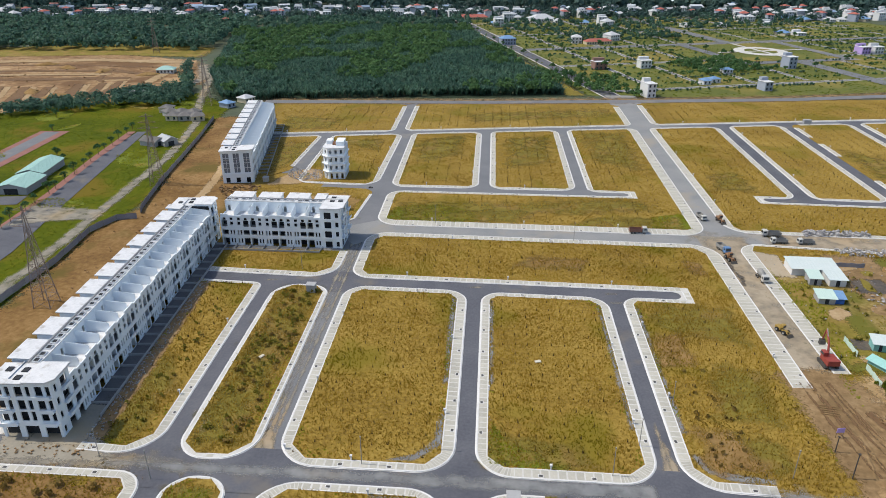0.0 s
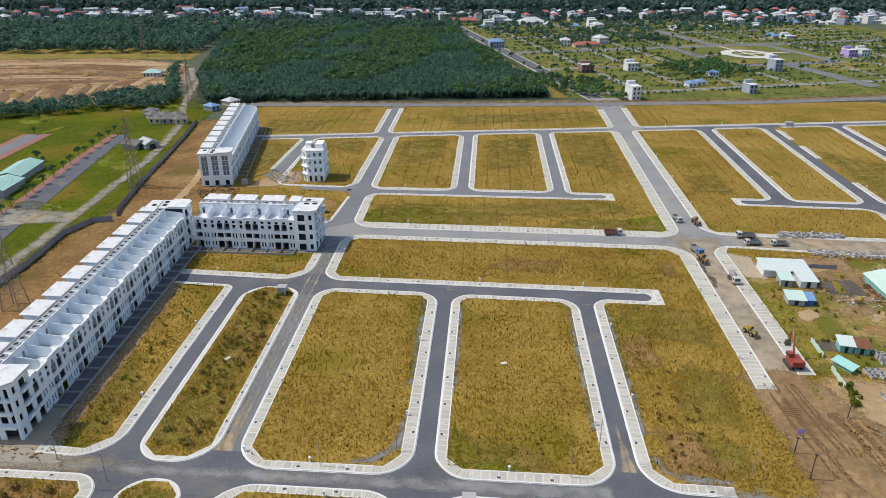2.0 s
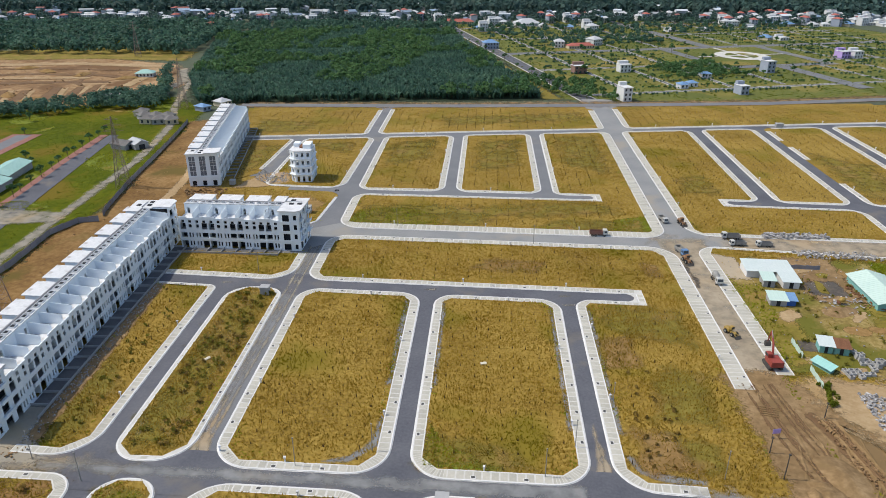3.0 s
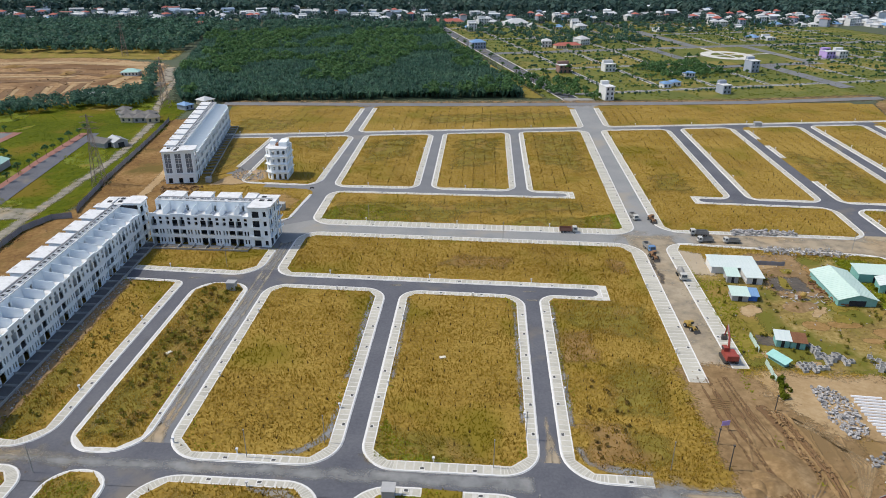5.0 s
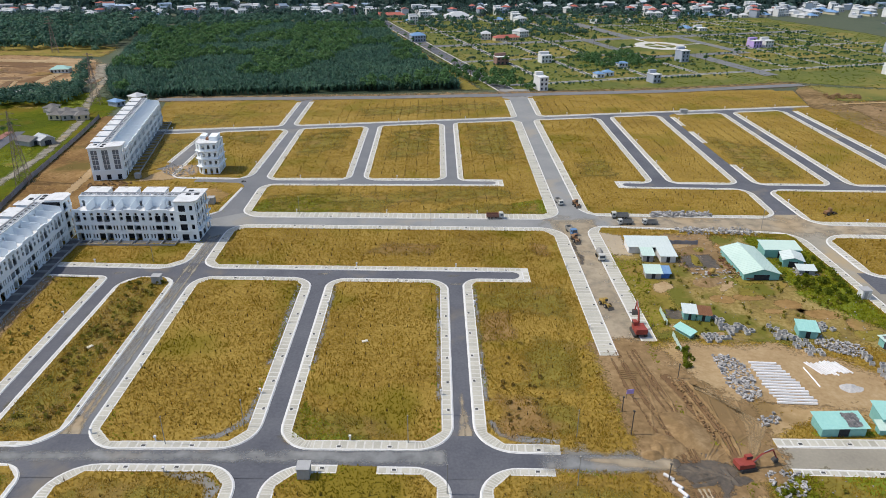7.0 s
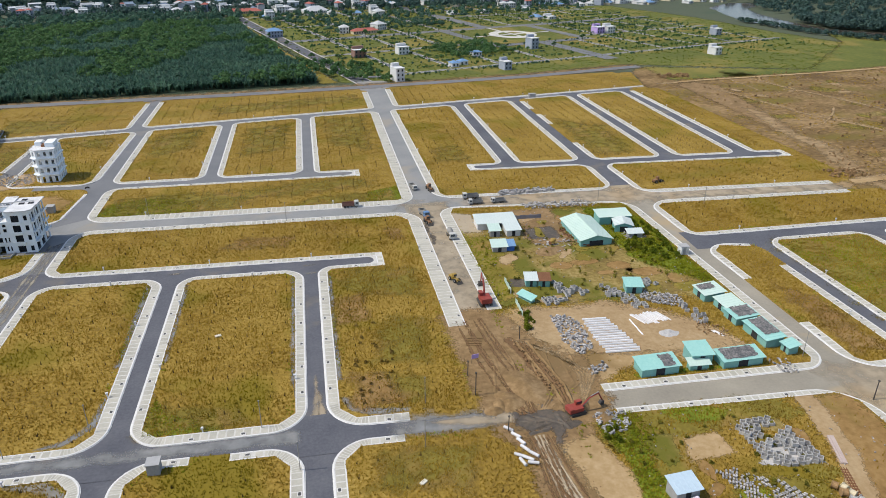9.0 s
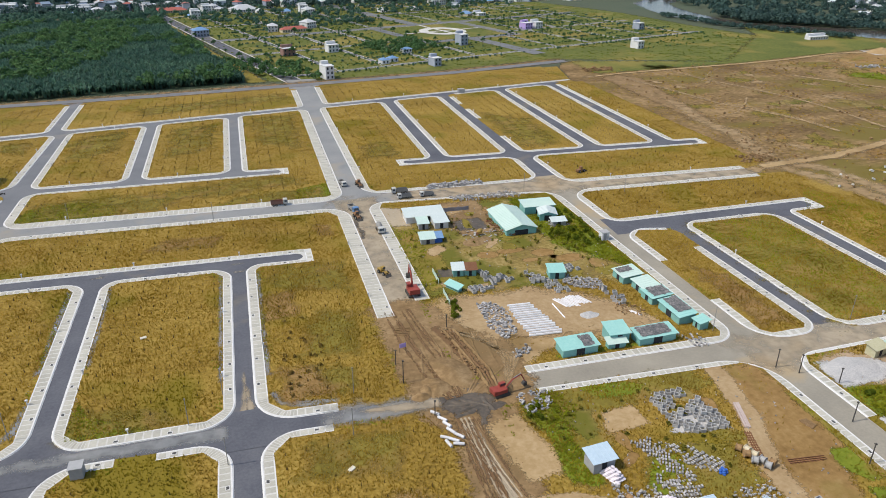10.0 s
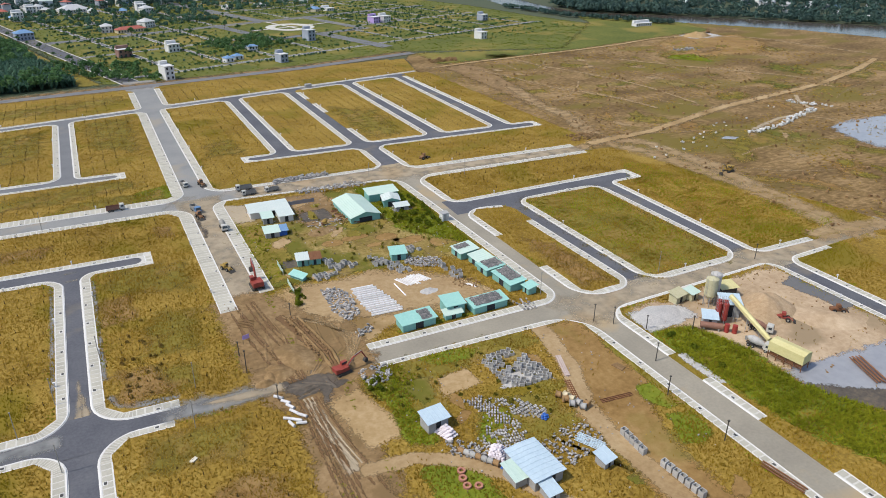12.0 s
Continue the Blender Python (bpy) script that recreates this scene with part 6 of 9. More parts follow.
def pylon(m, height):
    p = root("power_pylon", m, "slender weathered steel lattice power pylon", "pylon", "power line")
    bot, top = 2.6, 0.5

    def w(z):
        return bot + (top - bot) * min(1, z / (height * 0.8))

    for sx, sy in ((1, 1), (1, -1), (-1, 1), (-1, -1)):
        tubes("leg", [((sx * w(0), sy * w(0), -0.2), (sx * top, sy * top, height * 0.8), 0.14, 0.11), ((sx * top, sy * top, height * 0.8), (sx * 0.1, sy * 0.1, height), 0.11, 0.08)], M["pylon"], p, n=4)
    n = 9
    rows = []
    for i in range(n):
        z0, z1 = height * 0.8 * i / n, height * 0.8 * (i + 1) / n
        a, b = w(z0), w(z1)
        for (x0, y0), (x1, y1) in (((-1, -1), (1, -1)), ((1, -1), (1, 1)), ((1, 1), (-1, 1)), ((-1, 1), (-1, -1))):
            rows += [((x0 * a, y0 * a, z0), (x1 * b, y1 * b, z1), 0.06), ((x1 * a, y1 * a, z0), (x0 * b, y0 * b, z1), 0.06), ((x0 * b, y0 * b, z1), (x1 * b, y1 * b, z1), 0.05)]
    tubes("bracing", rows, M["pylon"], p, n=3)
    for z, L in ((0.80, 4.2), (0.88, 3.6), (0.96, 2.8)):
        tubes("cross_arm", [((-L, 0, height * z), (L, 0, height * z), 0.1), ((-L, 0, height * z), (0, 0, height * z + 0.9), 0.05), ((L, 0, height * z), (0, 0, height * z + 0.9), 0.05)], M["pylon"], p, n=4)
    return p


py = pylon(pose(-129, 171, -0.1), 31)
copy_thing(py, pose(-143.5, 277, -0.2, 0, 0, 10))
copy_thing(py, pose(-178, 425, -0.2, 0, 0, 10))
copy_thing(py, pose(-300, 620, -0.2, 0, 0, 20))

# ---- village and estate houses ----
M["house_white"] = mat("white_house_paint", [(0.60, 0.61, 0.62), (0.72, 0.72, 0.71)], 0.3, 2.0, 0.9, 0.05)
M["house_grey"] = mat("bluish_grey_paint", [(0.28, 0.32, 0.40), (0.36, 0.40, 0.48)], 0.3, 2.0, 0.9, 0.05)
M["house_purple"] = mat("lilac_paint", [(0.42, 0.30, 0.62), (0.50, 0.38, 0.70)], 0.3, 2.0, 0.9, 0.05)
M["house_cream"] = mat("cream_paint", [(0.55, 0.48, 0.33), (0.64, 0.57, 0.42)], 0.3, 2.0, 0.9, 0.05)
M["house_brick"] = mat("raw_brick_wall", [(0.22, 0.13, 0.11), (0.30, 0.19, 0.16)], 0.5, 3.0, 0.9, 0.1)
M["red_roof"] = mat("red_roof_tiles", [(0.34, 0.10, 0.075), (0.44, 0.15, 0.12)], 0.3, 3.0, 0.8, 0.2)
M["blue_roof"] = mat("blue_sheet_roof", [(0.14, 0.26, 0.46), (0.20, 0.34, 0.55)], 0.3, 2.0, 0.6, 0.1)
M["teal_roof"] = mat("pale_teal_sheet_roof", [(0.30, 0.50, 0.45), (0.38, 0.58, 0.53)], 0.2, 2.0, 0.55, 0.1)
M["grey_roof"] = mat("grey_sheet_roof", [(0.44, 0.46, 0.48), (0.56, 0.57, 0.58)], 0.3, 2.0, 0.7, 0.1)
M["old_roof"] = mat("old_dark_grey_roof", [(0.13, 0.125, 0.12), (0.21, 0.20, 0.19)], 0.3, 2.0, 0.85, 0.1)


def house(m, w, d, storeys, paint, roof, label, group=""):
    """A small town house: walls with windows on every floor, and a flat or gabled roof."""
    h = root("house", m, label, "house", group)
    hgt = storeys * 3.0
    boxes("wall", [(-w / 2, w / 2, -d / 2, d / 2, 0, hgt)], M[paint], h)
    for f in range(storeys):
        z = f * 3.0 + 0.8
        n = max(1, int(w / 2.6))
        for i in range(n):
            x = -w / 2 + (i + 0.5) * w / n
            boxes("window", [(x - 0.6, x + 0.6, -d / 2 - 0.06, -d / 2 - 0.003, z, z + 1.6)], M["glass"], h)
    if roof == "flat":
        boxes("roof", [(-w / 2 - 0.3, w / 2 + 0.3, -d / 2 - 0.6, d / 2 + 0.2, hgt + 0.003, hgt + 0.3)], M["roof_slab"], h)
        boxes("stair_head", [(-w / 2 + 0.3, w / 2 - 0.5, d / 2 - 3.2, d / 2 - 0.2, hgt + 0.303, hgt + 2.4)], M[paint], h)
    else:
        bm = bmesh.new()
        e, r = 0.6, min(w, d) * 0.26
        rx, ry = max(0.2, (w - d) / 2), max(0.0, (d - w) / 2)
        v = [bm.verts.new(p) for p in ((-w / 2 - e, -d / 2 - e, hgt), (w / 2 + e, -d / 2 - e, hgt), (w / 2 + e, d / 2 + e, hgt), (-w / 2 - e, d / 2 + e, hgt), (-rx, -ry, hgt + r), (rx, ry, hgt + r))]
        for f in ((0, 1, 5, 4), (1, 2, 5), (2, 3, 4, 5), (3, 0, 4), (3, 2, 1, 0)):
            bm.faces.new([v[i] for i in f])
        part("roof", bm, M[roof], h)
    return h


HB = 16.0
house(pose(103, 470, -0.2, 0, 0, HB), 6, 11, 3, "house_white", "flat", "tall white house at the estate's corner")
house(pose(187.5, 496, -0.2, 0, 0, HB), 6, 9, 2, "house_grey", "flat", "pale grey house beside the country road")
house(pose(236, 584, -0.2, 0, 0, HB), 7, 10, 3, "house_grey", "flat", "tall bluish grey house near the plaza")
house(pose(84.5, 569, -0.2, 0, 0, HB), 10, 8, 2, "house_brick", "flat", "unfinished brown brick house shell")
house(pose(121, 577, -0.2, 0, 0, HB), 9, 8, 2, "house_white", "flat", "low white house in the estate")
house(pose(152, 514, -0.2, 0, 0, HB), 6, 7, 1, "house_white", "blue_roof", "low white house with blue roof")
house(pose(160, 520, -0.2, 0, 0, HB), 7, 6, 1, "house_white", "blue_roof", "low white house with blue roof")
house(pose(180, 558, -0.2, 0, 0, HB), 8, 5, 1, "house_white", "blue_roof", "open shelter with blue roof")
house(pose(101, 703, -0.2, 0, 0, HB), 26, 9, 1, "house_cream", "red_roof", "long low house with red tiled roof")
house(pose(329, 662, -0.2, 0, 0, HB), 9, 10, 2, "house_purple", "flat", "lilac painted house in the estate")
house(pose(341, 664, -0.2, 0, 0, HB), 9, 10, 2, "house_white", "flat", "white house beside a lilac one")
house(pose(376, 526, -0.2, 0, 0, HB), 7, 9, 2, "house_white", "flat", "white house at the estate's edge")
house(pose(438, 630, -0.2, 0, 0, HB), 7, 9, 2, "house_grey", "flat", "grey painted house near the river")
house(pose(561, 524, -0.2, 0, 0, 0), 20, 7, 1, "house_white", "flat", "long low white building by the river")
house(pose(14, 695, -0.2, 0, 0, HB), 14, 10, 2, "house_grey", "blue_roof", "blue-roofed house beside the palms")
house(pose(-251, 530, -0.2, 0, 0, 10), 13, 9, 1, "house_white", "teal_roof", "white house with green roof in the earthworks")
house(pose(-231, 445, -0.2, 0, 0, 10), 20, 7, 1, "grey_wall", "grey_roof", "long grey shed among trees")
house(pose(-164, 421, -0.2, 0, 0, 60), 6, 8, 1, "house_grey", "blue_roof", "small blue-roofed hut among trees")
house(pose(-157, 436, -0.2, 0, 0, 60), 8, 8, 1, "house_cream", "grey_roof", "small grey-roofed hut among trees")
for i in range(7):
    house(pose(-184 + 7 * (i % 3) - 6 * (i // 3), 388 + 9 * (i // 3), -0.2, 0, 0, 15 * i), 7, 7, 1, ("house_cream", "grey_wall")[i % 2], "old_roof", "old grey-roofed hut in a hamlet", "hamlet")
hr = random.Random(5)
PAINT = ["house_white", "house_white", "house_grey", "house_cream", "house_white"]
TOPS = ["flat", "grey_roof", "red_roof", "blue_roof", "grey_roof", "flat", "grey_roof"]
VARIANTS = []
for i in range(7):
    w, d, s = hr.uniform(7, 12), hr.uniform(8, 13), 1 + i % 3
    VARIANTS.append(house(pose(-620 + 34 * i, 900 + 6 * i, -0.3, 0, 0, hr.uniform(-20, 20)), w, d, s, PAINT[i % 5], TOPS[i], "small village house among far trees", "far village"))
for i in range(290):
    if i < 85:
        x, y = hr.uniform(-680, 160), 0
        y = 900 + 0.06 * x + abs(hr.gauss(0, 55))
        if -340 < x < 0 and y < 880:
            continue
    elif i < 135:
        x = hr.uniform(60, 720)
        y = 930 + abs(hr.gauss(0, 75)) + 0.02 * x
    elif i < 155:
        a, b = hr.choice((42, 82, 122, 165, 250, 290, 330, 370)) + hr.choice((-12, 12)), hr.uniform(230, 440)
        x, y = est(a, b)
    elif i < 235:
        x = hr.uniform(280, 620)
        y = 900 + abs(hr.gauss(0, 70))
    elif i < 270:
        x = hr.uniform(-700, -180)
        y = 905 + 0.06 * x + abs(hr.gauss(0, 30))
    else:
        x = hr.uniform(760, 1000)
        y = max(hr.uniform(440, 760), 1220 - x)
    copy_thing(VARIANTS[i % 7], pose(x, y, -0.3, 0, 0, hr.uniform(-25, 25) + (HB if x > 0 else 0)))


def far_roofs(poly, count, size, wall_paint, roof_paint, label):
    """A dense far settlement: small gabled sheds, walls in one mesh and roofs in another."""
    xs, ys = scatter(poly, 3.0 * count / 4e5)
    xs, ys = xs[:count], ys[:count]
    n = len(xs)
    w, d, hgt = size * rng.uniform(0.6, 1.8, n), size * rng.uniform(0.5, 1.0, n), rng.choice([3.2, 4.0, 6.5, 9.0], n)
    rise = d * 0.18
    a = rng.choice([0.1, 0.28, 1.7, 0.5], n) + rng.normal(0, 0.1, n)

    def place(u, v, z):
        return np.stack([xs + u * np.cos(a) - v * np.sin(a), ys + u * np.sin(a) + v * np.cos(a), z], 1)

    low, e = np.full(n, -0.3), 0.5
    p = [place(su * w / 2, sv * d / 2, z) for z in (low, hgt) for su, sv in ((-1, -1), (1, -1), (1, 1), (-1, 1))]
    r = [place(su * (w / 2 + e), 0 * d, hgt + rise) for su in (-1, 1)]
    q = [place(su * (w / 2 + e), sv * (d / 2 + e), hgt - 0.1) for su, sv in ((-1, -1), (1, -1), (1, 1), (-1, 1))]
    side = [np.stack([p[i] for i in f], 1) for f in ((0, 1, 5, 4), (1, 2, 6, 5), (2, 3, 7, 6), (3, 0, 4, 7))]
    top = [np.stack(f, 1) for f in ((q[0], q[1], r[1], r[0]), (q[2], q[3], r[0], r[1]), (q[0], r[0], r[0], q[3]), (q[1], q[2], r[1], r[1]))]
    fast_mesh("far_house_walls", np.concatenate(side, 1).reshape(-1, 3), 4, M[wall_paint], label, "houses")
    fast_mesh("far_house_roofs", np.concatenate(top[:2], 1).reshape(-1, 3), 4, M[roof_paint], label, "houses")


M["far_pale"] = mat("pale_far_sheet_roof", [(0.42, 0.46, 0.50), (0.62, 0.65, 0.67)], 0.02, 0.3, 0.8, 0, 0.5, island=0.35)
M["far_blue"] = mat("blue_far_sheet_roof", [(0.16, 0.24, 0.36), (0.30, 0.38, 0.48)], 0.02, 0.3, 0.8, 0, 0.5, island=0.3)
M["far_red"] = mat("red_far_tile_roof", [(0.28, 0.11, 0.09), (0.38, 0.18, 0.15)], 0.02, 0.3, 0.8, 0, 0.5, island=0.3)
M["far_wall"] = mat("far_house_walls", [(0.36, 0.39, 0.43), (0.55, 0.57, 0.59)], 0.02, 0.3, 0.9, 0, 0.5, island=0.4)
BELT = [(-900, 905), (-350, 925), (-20, 900), (120, 960), (420, 930), (640, 1000), (860, 1180), (300, 1230), (-500, 1160), (-1000, 1120)]
far_roofs(BELT, 330, 11, "far_wall", "far_pale", "dense pale-roofed houses of a far town")
far_roofs(BELT, 150, 12, "far_wall", "far_blue", "bluish sheet-roofed sheds of a far town")
far_roofs(BELT, 60, 10, "far_wall", "far_red", "red-roofed houses of a far town")
far_roofs([(840, 440), (960, 330), (1100, 620), (900, 860), (720, 700)], 80, 10, "far_wall", "far_pale", "pale-roofed houses beyond the river")
house(pose(240, 1062, -0.3, 0, 0, 12), 60, 22, 2, "house_white", "flat", "long white factory hall far off")
house(pose(-134, 934, -0.3, 0, 0, 8), 48, 14, 2, "house_white", "flat", "long white school building far off")
house(pose(-27, 900, -0.3, 0, 0, 8), 40, 12, 1, "house_cream", "red_roof", "long hall with red roof far off")
house(pose(58, 892, -0.3, 0, 0, 20), 30, 20, 1, "house_white", "grey_roof", "white warehouse far off")
house(pose(-308, 822, -0.3, 0, 0, 8), 13, 11, 2, "house_white", "red_roof", "villa with red roof far off")


# ---- estate trees ----
def tree(m, height, spread, seed, label="young leafy street tree", group="street trees"):
    t = root("tree", m, label, "tree", group)
    r = random.Random(seed)
    rows = [((0, 0, 0), (0.1, 0, height * 0.55), 0.13, 0.08)]
    tips = []
    for i in range(5):
        a = i * 1.3 + r.uniform(-0.3, 0.3)
        p = Vector((math.cos(a) * spread * 0.6, math.sin(a) * spread * 0.6, height * r.uniform(0.62, 0.85)))
        rows.append(((0.05, 0, height * r.uniform(0.35, 0.5)), p, 0.06, 0.03))
        tips.append(p)
    tubes("trunk", rows, M["bark"], t, n=5)
    tips.append(Vector((0, 0, height * 0.9)))
    v = leaves(np.array([tuple(p) for p in tips]), np.full(len(tips), spread * 0.5), np.full(len(tips), height * 0.16), 16, spread * 0.22)
    me = bpy.data.meshes.new("crown")
    me.from_pydata([tuple(p) for p in v], [], [(4 * i, 4 * i + 1, 4 * i + 2, 4 * i + 3) for i in range(len(v) // 4)])
    me.materials.append(M["canopy"])
    c = new("crown", me)
    c.parent = t
    return t


T1 = tree(pose(*est(-6, 30), -0.2), 4.5, 1.6, 1)
T2 = tree(pose(*est(-6, 42), -0.2), 5.5, 2.0, 2)
T3 = tree(pose(*est(12, 30), -0.2), 3.8, 1.5, 3)
TREES = [T1, T2, T3]
tr = random.Random(11)
for a in (-6, 10, 37, 47, 77, 87, 117, 127, 160, 170, 198, 218, 245, 285, 295, 325, 365):
    b = 54 + tr.uniform(0, 8)
    while b < 400:
        if not (170 < a < 256 and 108 < b < 195):
            x, y = est(a + tr.uniform(-0.8, 0.8), b)
            s = tr.uniform(0.8, 1.4)
            copy_thing(TREES[tr.randrange(3)], pose(x, y, -0.2, 0, 0, tr.uniform(0, 360)) @ Matrix.Diagonal((s, s, s, 1)))
        b += tr.uniform(24, 40)
for i in range(19):
    y = 196 + 9.2 * i + tr.uniform(-2, 2)
    copy_thing(TREES[i % 3], pose(np.interp(y, [q[1] for q in WROAD], [q[0] for q in WROAD]) - 6.2, y, -0.1, 0, 0, tr.uniform(0, 360)))
for i in range(12):
    copy_thing(TREES[i % 3], pose(tr.uniform(-280, -200), tr.uniform(200, 400), -0.2, 0, 0, tr.uniform(0, 360)))
rows_x = [ribbon([est(a, b0), est(a, b1)], 1.6) for b0, b1 in ((30, 92), (212, 420)) for a in (155, 201, 225, 270)] + [ribbon([est(a, 30), est(a, 420)], 1.6) for a in (37, 47, 77, 87, 117, 127, 285, 295, 325, 335, 365, 405)] + [ribbon([est(a0, b), est(a1, b)], 1.6) for a0, a1 in ((10, 155), (272, 420)) for b in (26, 112, 124, 198, 214, 294, 306, 395)] + [ribbon([est(275, b), est(430, b)], 1.4) for b in (46, 66, 88, 140, 160, 180)] + [ribbon([est(300, b), est(440, b)], 1.4) for b in (-30, -14, 8)] + [ribbon([est(a, -20), est(a, 28)], 1.4) for a in (310, 345, 380, 415)]
for poly in rows_x:
    woods("hedgerow", poly, 0.07, 0.9, 22, 0.4, "canopy", "row of small leafy street trees")
for b in (12, 34, 52, 74, 96, 132, 152, 172, 192, 222, 244, 266, 286, 316, 340, 368):
    for a0, a1 in ((14, 150), (276, 425)) if 96 < b < 212 else ((14, 204), (222, 425)):
        woods("hedgerow", ribbon([est(a0, b), est(a1, b + rng.uniform(-2, 2))], 2.2), 0.13, 0.8, 16, 0.5, "canopy" if b % 4 else "canopy_dark", "green hedgerow between estate plots")
woods("estate_scrub", [est(100, 60), est(160, 60), est(165, 130), est(100, 110)], 0.05, 2.2, 45, 0.5, "canopy", "green shrubs and banana plants in the estate")
woods("estate_scrub", [est(60, 230), est(190, 240), est(190, 290), est(60, 300)], 0.02, 2.6, 45, 0.6, "canopy_dark", "dark shrubs in the estate")
woods("estate_scrub", [est(20, 300), est(420, 300), est(430, 440), est(20, 440)], 0.006, 3.0, 45, 0.8, "canopy_dark", "scattered trees in the estate")
woods("estate_scrub", [est(8, -2), est(30, -2), est(26, 60), est(-26, 110), est(-30, 60)], 0.03, 2.5, 45, 0.6, "canopy", "shrubs beside the palms")

# warehouse by the west road
def warehouse(m, w, d, hgt, roof, label, open_front=False, ridge=1.6, wallmat="grey_wall"):
    h = root("shed", m, label, "shed")
    bm = bmesh.new()
    pts = [(-w / 2, 0), (w / 2, 0), (w / 2, hgt), (0, hgt + ridge), (-w / 2, hgt)]
    vs = [[bm.verts.new((x, y, z)) for x, z in pts] for y in (-d / 2, d / 2)]
    bm.faces.new(vs[0])
    bm.faces.new(vs[1][::-1])
    for i in (0, 1, 4):
        j = (i + 1) % 5
        bm.faces.new((vs[0][j], vs[0][i], vs[1][i], vs[1][j]))
    part("wall", bm, M[wallmat], h)
    for s in (-1, 1):
        bm = bmesh.new()
        e = 0.5
        n = max(4, int(d / 1.0))
        sl = ridge / (w / 2)
        x1 = s * (w / 2 + e)
        z0, z1 = hgt + ridge + 0.06, hgt - e * sl + 0.06
        prof = []
        for i in range(n):
            ya = -d / 2 - e + (d + 2 * e) * i / n
            L = (d + 2 * e) / n
            prof += [(ya, 0.0), (ya + L * 0.75, 0.0), (ya + L * 0.8, 0.07), (ya + L * 0.95, 0.07)]
        prof.append((d / 2 + e, 0.0))
        rows = [[bm.verts.new((x, y, z + up)) for y, up in prof] for x, z in ((0, z0), (x1, z1), (x1, z1 - 0.05), (0, z0 - 0.05))]
        for k in range(len(prof) - 1):
            for r in range(4):
                q = (rows[r][k], rows[(r + 1) % 4][k], rows[(r + 1) % 4][k + 1], rows[r][k + 1])
                bm.faces.new(q if s > 0 else q[::-1])
        part("roof", bm, M[roof], h)
    # No hole here: a near-black panel paints the doorway's inner shade.
    boxes("door", [(-w * 0.22, w * 0.22, -d / 2 - 0.06, -d / 2 - 0.003, 0.05, hgt * 0.8)], M["opening"], h, "near-black panel for the shade in an open doorway")
    return h


warehouse(pose(-199, 268, -0.2, 0, 0, 4), 13, 16, 3.2, "teal_roof", "warehouse with pale teal sheet roof")
warehouse(pose(-203, 289, -0.2, 0, 0, 8), 11, 22, 3.4, "teal_roof", "warehouse with pale teal sheet roof")
warehouse(pose(-166, 338, -0.2, 0, 0, 50), 7, 9, 3.0, "grey_roof", "small pale-roofed farm shed")
warehouse(pose(-173, 337, -0.2, 0, 0, 70), 8, 10, 2.6, "old_roof", "small grey-roofed farm shed")

# ---- vehicles and machines ----
M["tyre"] = mat("black_rubber", [(0.02, 0.02, 0.02), (0.035, 0.034, 0.033)], 2.0, 8.0, 0.9, 0.1)
M["cab_white"] = mat("white_truck_paint", [(0.46, 0.46, 0.44), (0.56, 0.55, 0.52)], 0.5, 3.0, 0.5, 0)
M["cab_blue"] = mat("blue_truck_paint", [(0.10, 0.20, 0.38), (0.14, 0.26, 0.46)], 0.5, 3.0, 0.5, 0)
M["bed_grey"] = mat("dusty_grey_steel", [(0.22, 0.22, 0.21), (0.33, 0.32, 0.30)], 0.6, 3.0, 0.7, 0.1)
M["bed_rust"] = mat("rust_red_truck_bed", [(0.22, 0.11, 0.08), (0.30, 0.16, 0.12)], 0.6, 3.0, 0.7, 0.1)
M["chassis"] = mat("dark_chassis_steel", [(0.045, 0.043, 0.04), (0.08, 0.075, 0.07)], 0.8, 4.0, 0.8, 0.1)
M["digger_red"] = mat("faded_red_paint", [(0.25, 0.045, 0.035), (0.34, 0.075, 0.055)], 0.6, 3.0, 0.55, 0.1)
M["digger_yellow"] = mat("yellow_machine_paint", [(0.30, 0.19, 0.04), (0.38, 0.26, 0.07)], 0.6, 3.0, 0.55, 0.1)
M["brown_paint"] = mat("dusty_brown_paint", [(0.22, 0.12, 0.06), (0.30, 0.17, 0.09)], 0.6, 3.0, 0.7, 0.1)


def wheels(h, xs, track, r, w):
    for x in xs:
        for s in (-1, 1):
            y = s * track / 2
            wob = tubes("wheel", [((x, y - w / 2, r), (x, y + w / 2, r), r)], M["tyre"], h, n=14)
            tubes("rim", [((x, y + s * (w / 2 + 0.002), r), (x, y + s * (w / 2 + 0.04), r), r * 0.5)], M["bed_grey"], wob, n=10)


